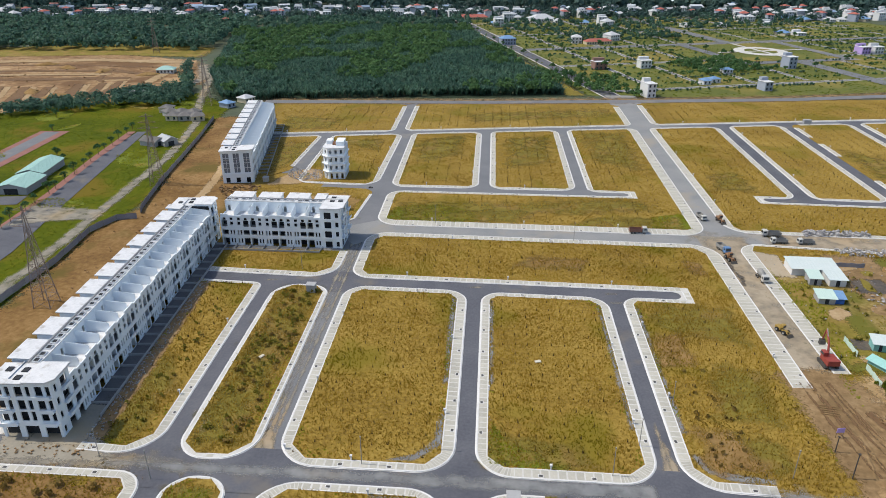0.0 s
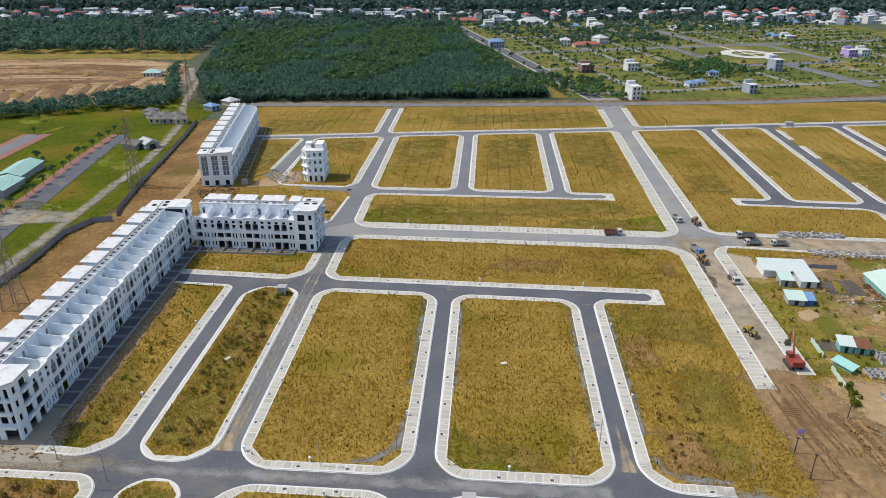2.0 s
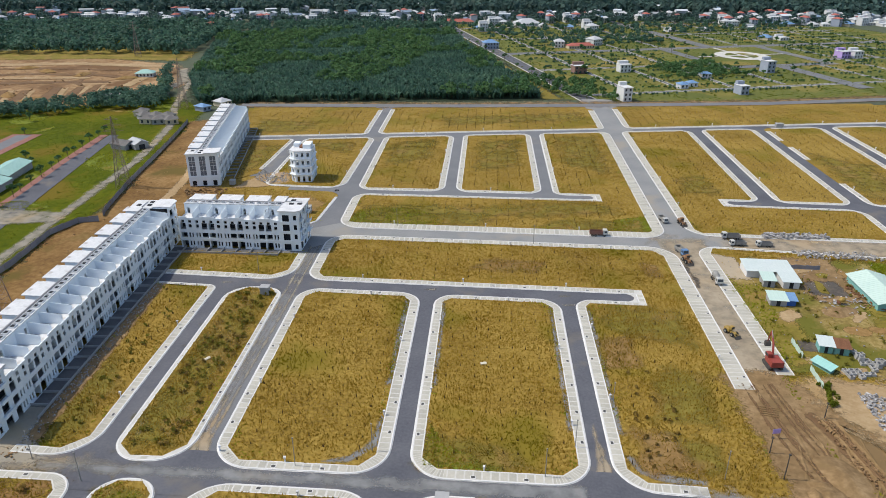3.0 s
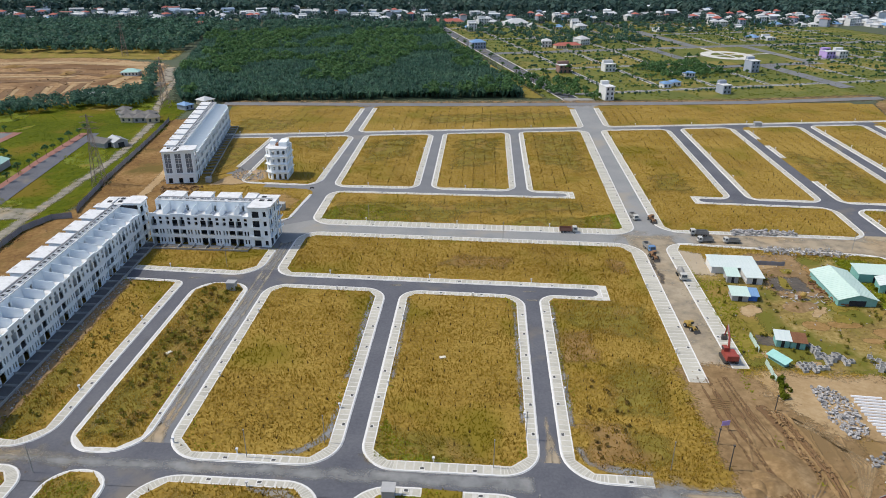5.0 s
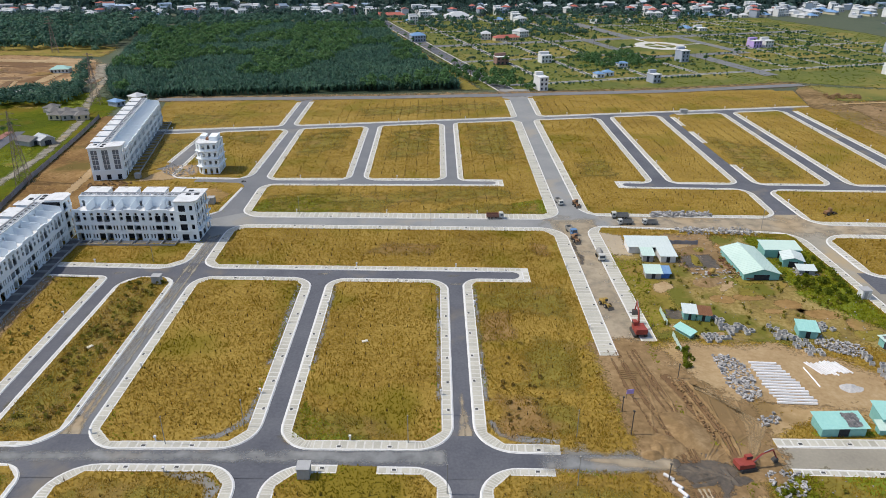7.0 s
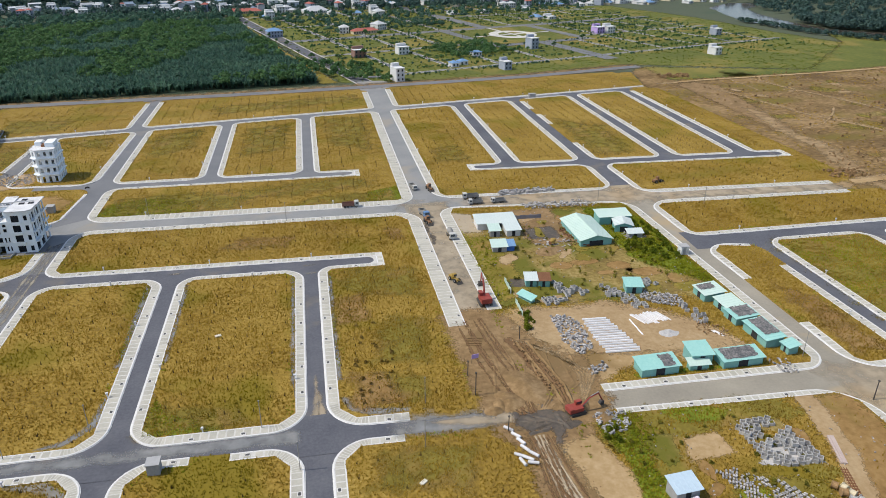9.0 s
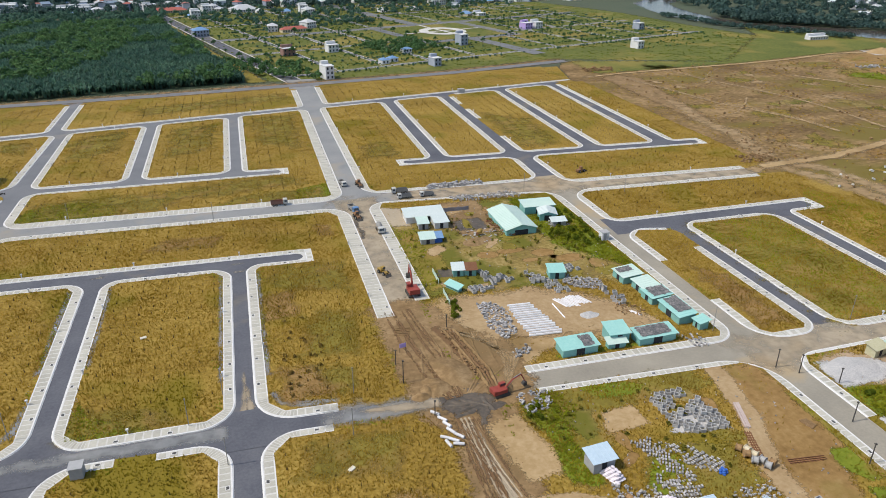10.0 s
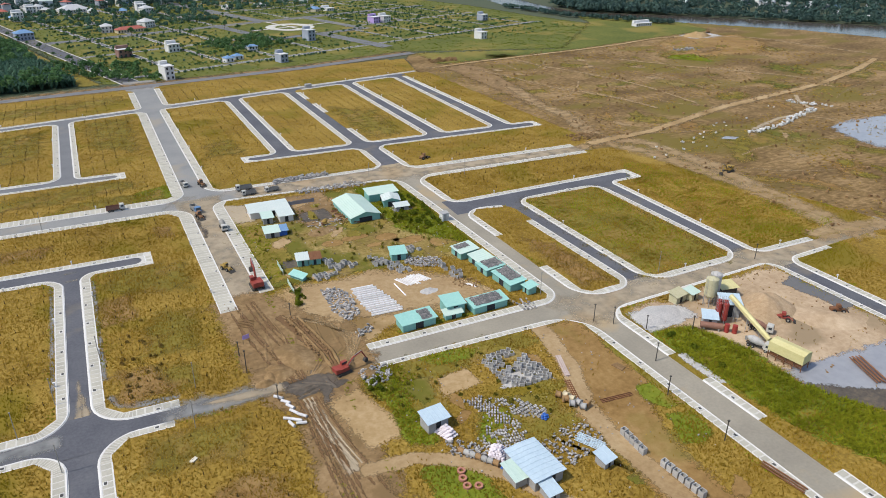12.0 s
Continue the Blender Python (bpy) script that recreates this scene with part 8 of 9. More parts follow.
# ---- stacked goods ----
def open_box(bm, s, hgt, t):
    box(bm, -s / 2, s / 2, -s / 2, -s / 2 + t, 0, hgt)
    box(bm, -s / 2, s / 2, s / 2 - t, s / 2, 0, hgt)
    box(bm, -s / 2, -s / 2 + t, -s / 2 + t, s / 2 - t, 0, hgt)
    box(bm, s / 2 - t, s / 2, -s / 2 + t, s / 2 - t, 0, hgt)


bm = bmesh.new()
open_box(bm, 1.2, 0.75, 0.13)
BOX_MESH = bpy.data.meshes.new("concrete_box")
bm.to_mesh(BOX_MESH)
bm.free()
BOX_MESH.materials.append(M["cement"])
gr = random.Random(3)


def concrete_boxes(rows, label="open square box of grey cast concrete"):
    for x, y, turn, z in rows:
        o = new("concrete_box", BOX_MESH)
        o.matrix_world = pose(x, y, z, 0, 0, turn)
        tagged(o, label, "concrete box", "cast concrete boxes")


def heap_rows(poly, step, turn, skip=0.2, stack=0.25):
    p = np.array(poly)
    (x0, y0), (x1, y1) = p.min(0), p.max(0)
    out = []
    y = y0
    while y < y1:
        x = x0
        while x < x1:
            if inside(poly, np.array([x]), np.array([y]))[0] and gr.random() > skip:
                t = turn + gr.uniform(-18, 18)
                out.append((x + gr.uniform(-0.2, 0.2), y + gr.uniform(-0.2, 0.2), t, 0.14))
                if gr.random() < stack:
                    out.append((x + gr.uniform(-0.2, 0.2), y + gr.uniform(-0.2, 0.2), t + gr.uniform(-10, 10), 0.892))
            x += step
        y += step * 0.95
    return out


concrete_boxes(heap_rows([(109, 163), (118, 154), (112, 152), (108, 157)], 1.5, 10))
concrete_boxes(heap_rows([(102, 154), (110, 152), (108, 148.5), (102.5, 149.5)], 1.5, 10))
concrete_boxes(heap_rows([(121, 158), (127, 155), (132, 143), (128, 142), (122, 152)], 1.6, -20, 0.3))
concrete_boxes(heap_rows([(141, 144), (145, 134), (141, 131), (139, 138)], 1.7, -20, 0.3))
concrete_boxes(heap_rows([(135.5, 160), (140, 157), (140, 154), (135, 156)], 1.5, 20, 0.2))
concrete_boxes(heap_rows([(125.5, 92), (134, 93), (137, 86), (138.5, 78), (131, 77.5), (125, 82)], 1.55, -28, 0.15, 0.15))
concrete_boxes([(139.5 - 0.1 * i, 55 - 1.55 * i, 6, z) for i in range(5) for z in (0.14, 0.892)])
concrete_boxes([(140.4 + 0.1 * i, 44 - 1.55 * i, 6, z) for i in range(7) for z in (0.14, 0.892)])


def rubble(name, poly, density, size, material, label, category="rubble", flat=0.6, z=0.12):
    """Strewn broken pieces: small tilted boxes, joined."""
    xs, ys = scatter(poly, density)
    n = len(xs)
    s = size * rng.uniform(0.5, 1.5, (n, 3)) * (1, 0.7, flat)
    corners = np.array([(x, y, q) for q in (-0.5, 0.5) for x, y in ((-0.5, -0.5), (0.5, -0.5), (0.5, 0.5), (-0.5, 0.5))])
    a = rng.uniform(0, 2 * np.pi, n)
    tilt = rng.normal(0, 0.25, n)
    p = corners[None] * s[:, None]
    pz = p[..., 2] + p[..., 0] * tilt[:, None]
    px = p[..., 0] * np.cos(a)[:, None] - p[..., 1] * np.sin(a)[:, None]
    pyy = p[..., 0] * np.sin(a)[:, None] + p[..., 1] * np.cos(a)[:, None]
    lift = z + s[:, 2] * 0.45 + rng.uniform(0, 1, n) ** 2 * size * 0.9
    v = np.stack([px + xs[:, None], pyy + ys[:, None], pz + lift[:, None]], -1)
    idx = np.array([(3, 2, 1, 0), (4, 5, 6, 7), (0, 1, 5, 4), (1, 2, 6, 5), (2, 3, 7, 6), (3, 0, 4, 7)]).ravel()
    return fast_mesh(name, v[:, idx].reshape(-1, 3), 4, M[material], label, category)


M["stone_mix"] = mat("mixed_pale_rubble", [(0.22, 0.22, 0.225), (0.35, 0.34, 0.335), (0.5, 0.48, 0.47)], 0.5, 3.0, 0.9, 0, island=0.35)
M["clod"] = mat("brown_earth_clods", [(0.20, 0.12, 0.055), (0.31, 0.20, 0.10)], 0.5, 3.0, 0.95, 0, island=0.25)
M["brickred"] = mat("faded_brick_red", [(0.36, 0.16, 0.11), (0.46, 0.22, 0.16)], 0.5, 3.0, 0.9, 0.1, island=0.2)
M["sack"] = mat("pale_pink_sacks", [(0.62, 0.56, 0.62), (0.74, 0.70, 0.74)], 0.8, 4.0, 0.8, 0.2, island=0.1)
rubble("block_heap", [(133.5, 153), (143, 147), (141, 141), (135, 144), (131, 148)], 3.0, 0.55, "stone_mix", "heap of pale cast concrete blocks")
rubble("block_heap", [(102, 143), (106, 143), (109, 138), (107.5, 126), (104, 124), (101, 129)], 3.0, 0.6, "stone_mix", "heap of broken pale concrete pieces")
rubble("block_heap", [(103, 118), (108, 120), (108, 117), (103, 115)], 2.5, 0.5, "stone_mix", "heap of pale rubble")
rubble("timber_heap", [(113, 237), (137, 238), (136, 242), (114, 241.5)], 2.2, 0.8, "stone_mix", "long heap of grey rubble beside the road")
rubble("timber_heap", [(118, 227), (146, 226), (146, 220), (120, 221)], 1.2, 0.6, "stone_mix", "grey rubble by the works sheds")
rubble("timber_heap", [(124, 201), (129, 200), (133, 186), (128, 184)], 0.9, 0.8, "rust", "brown timbers and scrap beside a large shed", "timber", 0.3)
rubble("junk_heap", [(126, 206), (131, 207), (130, 186), (124, 186)], 1.2, 0.5, "clod", "brown timber and scrap beside a shed")
rubble("junk_heap", [(145, 193), (152, 193), (152, 188), (145, 188)], 2.0, 0.5, "stone_mix", "pale scrap and sheets beside a hut")
rubble("junk_heap", [(148, 114), (153, 112), (153, 106.8), (149, 107.2)], 1.5, 0.5, "stone_mix", "pale scrap at the road corner")
rubble("junk_heap", [(138, 134), (146, 130), (146, 125), (139, 126)], 0.7, 0.5, "clod", "scattered brown scrap on sand")
rubble("clods", [(72, 148), (86, 150), (98, 134), (104, 126), (104, 106), (94, 98), (92, 80), (80, 80), (75, 104)], 0.14, 0.22, "clod", "churned brown clods of mud", "mud")
rubble("clods", [(88, 134), (91, 134), (95, 112), (91, 110)], 2.5, 0.4, "clod", "bank of heaped brown earth", "mud")
rubble("clods", [(97, 101), (105, 101.5), (104, 95), (98, 94)], 2.5, 0.5, "stone_mix", "broken pale rubble at a road end")
def block_rows(poly, turn, label):
    """Small blocks set out in rows on the grass."""
    p = np.array(poly)
    c = p.mean(0)
    u = np.arange(-14, 14, 0.62)
    v = np.arange(-14, 14, 0.95)
    U, V = np.meshgrid(u, v)
    U, V = U.ravel() + rng.normal(0, 0.06, U.size), V.ravel() + rng.normal(0, 0.06, U.size)
    t = radians(turn)
    xs, ys = c[0] + U * math.cos(t) - V * math.sin(t), c[1] + U * math.sin(t) + V * math.cos(t)
    k = inside(poly, xs, ys) & (np.array([noise.noise(Vector((x * 0.4, y * 0.4, 1))) for x, y in zip(xs, ys)]) > -0.15)
    xs, ys = xs[k], ys[k]
    n = len(xs)
    a = t + rng.normal(0, 0.12, n)
    corners = np.array([(x, y, q) for q in (0, 1) for x, y in ((-0.5, -0.5), (0.5, -0.5), (0.5, 0.5), (-0.5, 0.5))])
    q = corners[None] * np.stack([np.full(n, 0.34), np.full(n, 0.62), rng.uniform(0.3, 0.55, n)], 1)[:, None]
    w = np.stack([q[..., 0] * np.cos(a)[:, None] - q[..., 1] * np.sin(a)[:, None] + xs[:, None], q[..., 0] * np.sin(a)[:, None] + q[..., 1] * np.cos(a)[:, None] + ys[:, None], q[..., 2] + 0.13], -1)
    idx = np.array([(3, 2, 1, 0), (4, 5, 6, 7), (0, 1, 5, 4), (1, 2, 6, 5), (2, 3, 7, 6), (3, 0, 4, 7)]).ravel()
    return fast_mesh("kerb_blocks", w[:, idx].reshape(-1, 3), 4, M["stone_mix"], label, "paving blocks")


block_rows([(114.5, 80), (119, 80), (121, 70), (117, 66), (112, 67), (117, 73)], -30, "rows of grey kerb blocks set out in grass")
block_rows([(121, 77), (125, 76), (129.5, 70), (128, 66), (122, 71)], 15, "rows of grey kerb blocks set out in grass")
block_rows([(112, 67), (122, 69), (121, 62), (112, 63)], -10, "rows of grey kerb blocks set out in grass")
rubble("kerb_blocks", [(114, 80), (122, 78), (125, 73), (130, 70), (128, 66), (122, 70), (120, 63), (112, 63), (110, 67), (116, 70)], 0.5, 0.42, "stone_mix", "rows of grey paving blocks in grass", "paving blocks", 0.5)
rubble("kerb_blocks", [(120, 62), (134, 62), (136, 56), (124, 52), (120, 56)], 1.8, 0.5, "stone_mix", "scattered grey blocks and steel", "paving blocks", 0.5)
rubble("kerb_blocks", [(105, 70), (112, 66), (114, 62), (110, 60), (104, 66)], 2.0, 0.5, "stone_mix", "stacked pale blocks beside a track", "paving blocks", 0.7)
rubble("building_rubble", [(-92, 305), (-86, 300), (-76, 300), (-75, 288), (-82, 284), (-90, 290)], 0.9, 0.5, "stone_mix", "rubble and timber beside an unfinished house")
rubble("building_rubble", [(-116, 274), (-98, 277), (-97, 262), (-106, 258)], 0.5, 0.8, "clod", "brown rubble and planks between terraces")
rubble("building_rubble", ribbon([(-84.6, 114), (-86.0, 150), (-88.6, 189)], 3.2), 1.6, 0.3, "stone_mix", "grey-brown rubble along the front yards")
rubble("building_rubble", [(-103, 108.5), (-83, 108), (-83, 112), (-103, 112)], 0.6, 0.35, "clod", "brown rubble before an unfinished corner house")
rubble("verge_stones", [(44, 112), (58, 110.5), (58, 112), (46, 114)], 1.2, 0.13, "stone_mix", "grey gravel at a plot's edge")
rubble("verge_stones", [(-10.3, 114), (-9.6, 114), (-9.9, 184), (-10.8, 184)], 1.5, 0.12, "stone_mix", "grey gravel at a plot's edge")
rubble("verge_stones", [(0.6, 118), (1.6, 118), (1.2, 184), (0.6, 184)], 1.5, 0.12, "stone_mix", "grey gravel at a plot's edge")
rubble("boulders", ribbon([(345, 202), (356, 204), (371, 205.5), (393, 213), (418, 221)], 3.5), 0.4, 1.2, "pale_cement", "row of pale concrete debris on scrub land")
rubble("boulders", ribbon([(436, 220), (424, 232), (422, 242)], 4), 0.3, 1.0, "pale_cement", "pale debris on scrub land")
rubble("boulders", [(486, 397), (506, 394), (508, 402), (488, 405)], 0.2, 1.2, "stone_mix", "pale scrap on bare ground")
rubble("clods", [(258, 232), (276, 228), (276, 240), (260, 240)], 0.5, 0.9, "clod", "brown rubble at a road end")
rubble("clods", [(284, 440), (306, 440), (310, 450), (288, 452)], 0.4, 1.2, "clod", "brown brushwood heap")
rubble("clods", [(-310, 420), (-230, 478), (-260, 560), (-460, 560), (-500, 450)], 0.004, 1.1, "clod", "banks of turned brown earth", "earth", 0.4)

rubble("litter", [(90, 156), (126, 150), (158, 150), (156, 218), (92, 222)], 0.045, 0.3, "stone_mix", "pale litter and scrap strewn over a yard", "litter")
rubble("litter", [(100, 100), (156, 96), (156, 40), (100, 44)], 0.05, 0.25, "stone_mix", "pale litter and scrap strewn over a yard", "litter")
rubble("litter", [(172, 94), (232, 96), (228, 50), (190, 50)], 0.05, 0.4, "clod", "scrap strewn over a plant yard", "litter")
rubble("litter", [(-115, 110), (-104, 112), (-112, 225), (-118, 280), (-132, 380), (-150, 360), (-140, 240)], 0.02, 0.5, "clod", "clods and scrap on a bare strip", "litter")
rubble("sheet_scrap", [(113, 193), (125, 194), (124, 182), (112, 183)], 0.35, 0.7, "stone_mix", "grey sheets and boards on bare earth", "scrap", 0.15)
rubble("boulders", [(268, 205), (300, 205), (345, 225), (400, 240), (400, 232), (340, 215), (300, 190), (272, 190)], 0.012, 0.9, "pale_cement", "scattered pale debris beside a dirt track")
rubble("boulders", [(262, 236), (290, 236), (300, 260), (280, 262)], 0.05, 0.8, "clod", "brown rubble and scrap at a road end")
rubble("scrub_stones", [(262, 100), (560, 100), (600, 300), (560, 430), (300, 460)], 0.006, 1.0, "clod", "clods and stumps on scrub land", "litter", 0.7, -0.05)


def bar_stack(name, m, rows, length, radius, material, label, category, n=6):
    """Long round bars lying side by side: rows (x offset, y, z, turn, length factor)."""
    h = root(name, m, label, category)
    for dx, y, z, f in rows:
        tubes("bar", [((dx - length * f / 2, y, z), (dx + length * f / 2, y, z), radius)], M[material], h, n=n)
    return h


M["pole_white"] = mat("white_concrete_pole", [(0.60, 0.60, 0.62), (0.70, 0.70, 0.71)], 0.5, 3.0, 0.8, 0.05, per_object=0.1)
bar_stack("pole_stack", pose(113.8, 131.5, 0.12, 0, 0, -4), [(0.18 * i - 1.0 + 0.3 * math.sin(i * 2.1), 8 - 1.15 * i, 0.28, 0.75 + 0.25 * min(1, i / 8)) for i in range(15)], 9.0, 0.34, "pole_white", "white concrete poles laid out on sand", "concrete poles")
bar_stack("pole_stack", pose(129.0, 137.0, 0.12, 0, 0, -68), [(0.35 * (i - 5) - (1.2 if i > 5 else 0), -3.6 + 0.66 * i, 0.24, 0.72 + 0.08 * math.sin(i * 1.7)) for i in range(12)], 7.6, 0.22, "pole_white", "white concrete posts laid on sand", "concrete poles")
bar_stack("beam", pose(122.9, 133.6, 0.12, 0, 0, 91), [(0, 0, 0.2, 1)], 8.0, 0.25, "pole_white", "single white concrete beam on sand", "beam", 4)
bar_stack("beam", pose(142.6, 126.5, 0.12, 0, 0, -60), [(0, 0, 0.2, 1), (0.2, 0.5, 0.2, 0.9)], 3.5, 0.25, "pole_white", "short white beams on sand", "beam", 4)
for i, (x, y, a) in enumerate(((77.9, 99.9, -48), (78.9, 97.6, -50), (79.4, 95.6, -60), (79.6, 93.4, -60), (77.9, 91.6, -35), (80.9, 91.4, -50), (80.0, 89.0, -20), (78.0, 89.6, -75), (79.4, 90.4, -40))):
    bar_stack("concrete_pipe", pose(x, y, 0.1, 0, 0, a), [(0, 0, 0.36, 1)], 2.3, 0.34, "pole_white", "short white concrete pipe lying in grass", "pipe", 12)
M["pink_beam"] = mat("dusty_pink_board", [(0.42, 0.33, 0.30), (0.54, 0.44, 0.40)], 0.5, 3.0, 0.9, 0.1)


def rail_ladder(m, length, label):
    """Rusty rails lying on short sleepers."""
    h = root("rail_ladder", m, label, "steel")
    for y in (-0.5, 0, 0.5):
        boxes("rail", [(-length / 2, length / 2, y - 0.06, y + 0.06, 0.1, 0.24)], M["rust"], h)
    for k in range(int(length / 0.75)):
        x = -length / 2 + 0.4 + 0.75 * k
        boxes("sleeper", [(x - 0.14, x + 0.14, -0.75, 0.75, 0, 0.1)], M["rust"], h)


rail_ladder(pose(146.2, 65.4, 0.14, 0, 0, -7), 8.2, "rusty steel rails on sleepers on bare soil")
rail_ladder(pose(139.0, 72.4, 0.14, 0, 0, 72), 7.6, "rusty steel rails on sleepers beside a track")
h = root("board_pile", pose(142.6, 81.0, 0.14, 0, 0, 70), "long dusty pink boards on bare soil", "boards")
for k in range(3):
    boxes("board", [(-4.2, 4.2, -0.66 + 0.45 * k, -0.24 + 0.45 * k, 0, 0.3 + 0.04 * (k % 2))], M["pink_beam"], h)
h = root("timber_pile", pose(154.6, 74.6, 0.14, 0, 0, -75), "small brown timber pile on bare soil", "timber")
for k in range(5):
    boxes("timber", [(-1.6 + 0.1 * k, 1.6 - 0.08 * k, -0.9 + 0.4 * k, -0.62 + 0.4 * k, 0, 0.25)], M["clod"], h)
bar_stack("log_stack", pose(158.6, 31.0, 0.14, 0, 0, 98), [(0.2 * math.sin(i), -1 + 0.35 * i, 0.2 + 0.3 * (i % 2), 1) for i in range(6)], 9.0, 0.17, "rust", "stack of brown steel sections beside the road", "steel", 5)
bar_stack("steel_stack", pose(131.4, 56.2, 0.14, 0, 0, -62), [(0.3 * math.sin(i * 2), -1.2 + 0.22 * i, 0.25 + 0.12 * (i % 3), 1) for i in range(12)], 6.0, 0.1, "blue_sheet", "bundle of pale blue steel tubes", "steel", 5)
bar_stack("steel_truss", pose(207.2, 46.0, 0.2, 0, 0, 68), [(0.2 * math.sin(i * 2), -1.4 + 0.5 * i, 0.4 + 0.3 * (i % 2), 1) for i in range(7)], 10.5, 0.2, "rust", "stack of rusty steel beams beside a pond", "steel", 4)
bar_stack("timber_rack", pose(78.4, 135.0, 0.14, 0, 0, -10), [(0.1 * i, -1.6 + 0.8 * i, 0.12, 1) for i in range(5)], 4.0, 0.12, "clod", "brown timbers laid on mud", "timber", 4)


def sacks(m, w, d, hgt, material, label):
    h = root("sack_pile", m, label, "sacks")
    r = random.Random(int(w * 10 + d))
    for k in range(int(hgt / 0.3)):
        for i in range(max(1, int(w / 0.9) - k // 2)):
            for j in range(max(1, int(d / 0.7) - k // 2)):
                bm = bmesh.new()
                bmesh.ops.create_icosphere(bm, subdivisions=1, radius=0.5)
                bmesh.ops.scale(bm, vec=(1.05, 0.8, 0.42), verts=bm.verts)
                bm.transform(pose(-w / 2 + 0.9 * i + 0.45 + 0.25 * k + r.uniform(-.08, .08), -d / 2 + 0.7 * j + 0.3 + 0.2 * k + r.uniform(-.08, .08), 0.2 + 0.3 * k, r.uniform(-6, 6), 0, r.uniform(-15, 15)))
                part("sack", bm, M[material], h)
    return h


sacks(pose(106.2, 71.8, 0.12, 0, 0, -72), 5.2, 2.9, 2.0, "sack", "pile of pale pink cement sacks beside a hut")
sacks(pose(112.4, 61.6, 0.12, 0, 0, 50), 4.8, 3.6, 2.2, "sack", "pile of pale pink cement sacks on grass")
sacks(pose(112.0, 58.0, 0.12, 0, 0, 10), 2.0, 1.8, 1.2, "tarp_blue", "pile covered in blue sacking")
sacks(pose(127.6, 67.0, 0.12, 0, 0, 30), 1.9, 1.6, 1.0, "tarp_blue", "small blue tarpaulin bundle on grass")
sacks(pose(119.4, 60.8, 0.12, 0, 0, 30), 1.9, 1.6, 1.0, "sack", "pale sack heap behind a hut")


def drum(m, r, w, material, label, name="cable_drum", category="drum"):
    h = root(name, m, label, category, "stored drums")
    tubes("barrel", [((0, -w / 2, r), (0, w / 2, r), r * 0.8)], M[material], h, n=14)
    for s in (-1, 1):
        tubes("flange", [((0, s * w / 2, r), (0, s * (w / 2 + 0.1), r), r)], M[material], h, n=14)
    return h


for x, y, mt, turn in ((134.6, 71.6, "clod", 40), (135.9, 70.6, "house_cream", 15), (135.0, 69.6, "clod", 70), (136.4, 69.0, "house_cream", 30), (135.4, 67.6, "cement", 55), (136.9, 67.2, "cement", 20), (137.0, 65.6, "cement", 35), (138.3, 66.0, "clod", 25)):
    drum(pose(x, y, 0.12, 0, 0, turn), 0.85, 1.0, mt, "cable drum standing on bare soil")
for i in range(7):
    drum(pose(106.2 + 0.75 * i, 65.6 - 1.05 * i, 0.12, 0, 0, 35), 0.75, 1.2, "cement" if i % 3 else "clod", "grey concrete drum in a row beside a track", "concrete_drum")


def ring(m, r, t, hgt, material, label):
    h = root("concrete_ring", m, label, "ring", "orange rings")
    bm = bmesh.new()
    n = 20
    vs = []
    for rr, z in ((r, 0), (r, hgt), (r - t, hgt), (r - t, 0)):
        vs.append([bm.verts.new((rr * math.cos(2 * math.pi * i / n), rr * math.sin(2 * math.pi * i / n), z)) for i in range(n)])
    for k in range(4):
        for i in range(n):
            j = (i + 1) % n
            bm.faces.new((vs[k][i], vs[k][j], vs[(k + 1) % 4][j], vs[(k + 1) % 4][i]))
    part("ring_wall", bm, M[material], h)
    return h


for x, y in ((103.7, 60.9), (103.0, 59.0), (102.8, 56.9), (104.8, 55.9)):
    ring(pose(x, y, 0.13), 0.85, 0.42, 0.5, "brickred", "orange red concrete ring lying on weeds")

# ---- concrete plant ----
M["silo_cream"] = mat("weathered_cream_silo", [(0.42, 0.40, 0.25), (0.55, 0.52, 0.36)], 0.4, 2.0, 0.7, 0.1)
M["silo_red"] = mat("dark_red_tank_paint", [(0.26, 0.035, 0.03), (0.36, 0.06, 0.05)], 0.5, 3.0, 0.6, 0.1)
M["plant_yellow"] = mat("pale_yellow_sheet", [(0.56, 0.51, 0.24), (0.66, 0.61, 0.33)], 0.3, 2.0, 0.6, 0.1)


def silo(m, r, z0, z1, material, label):
    h = root("silo", m, label, "silo", "plant silos")
    bm = bmesh.new()
    cyl(bm, (0, 0, z0), (0, 0, z1), r, r, 18)
    cyl(bm, (0, 0, z1), (0, 0, z1 + r * 0.35), r, r * 0.3, 18)
    cyl(bm, (0, 0, z0 - r * 0.9), (0, 0, z0), r * 0.25, r, 18)
    part("tank", bm, M[material], h)
    for i in range(4):
        a = math.pi / 4 + i * math.pi / 2
        tubes("leg", [((r * 0.85 * math.cos(a), r * 0.85 * math.sin(a), 0), (r * 0.85 * math.cos(a), r * 0.85 * math.sin(a), z0 + 0.3), 0.12)], M["steel"], h, n=6)
    tubes("top_rail", [((r * math.cos(a), r * math.sin(a), z1), (r * math.cos(a), r * math.sin(a), z1 + 1.0), 0.04) for a in np.linspace(0, 2 * math.pi, 9)[:-1]], M["steel"], h, n=4)
    tubes("ladder", [((-r - 0.1, s * 0.2, 0), (-r - 0.1, s * 0.2, z1), 0.04) for s in (-1, 1)], M["steel"], h, n=4)
    return h


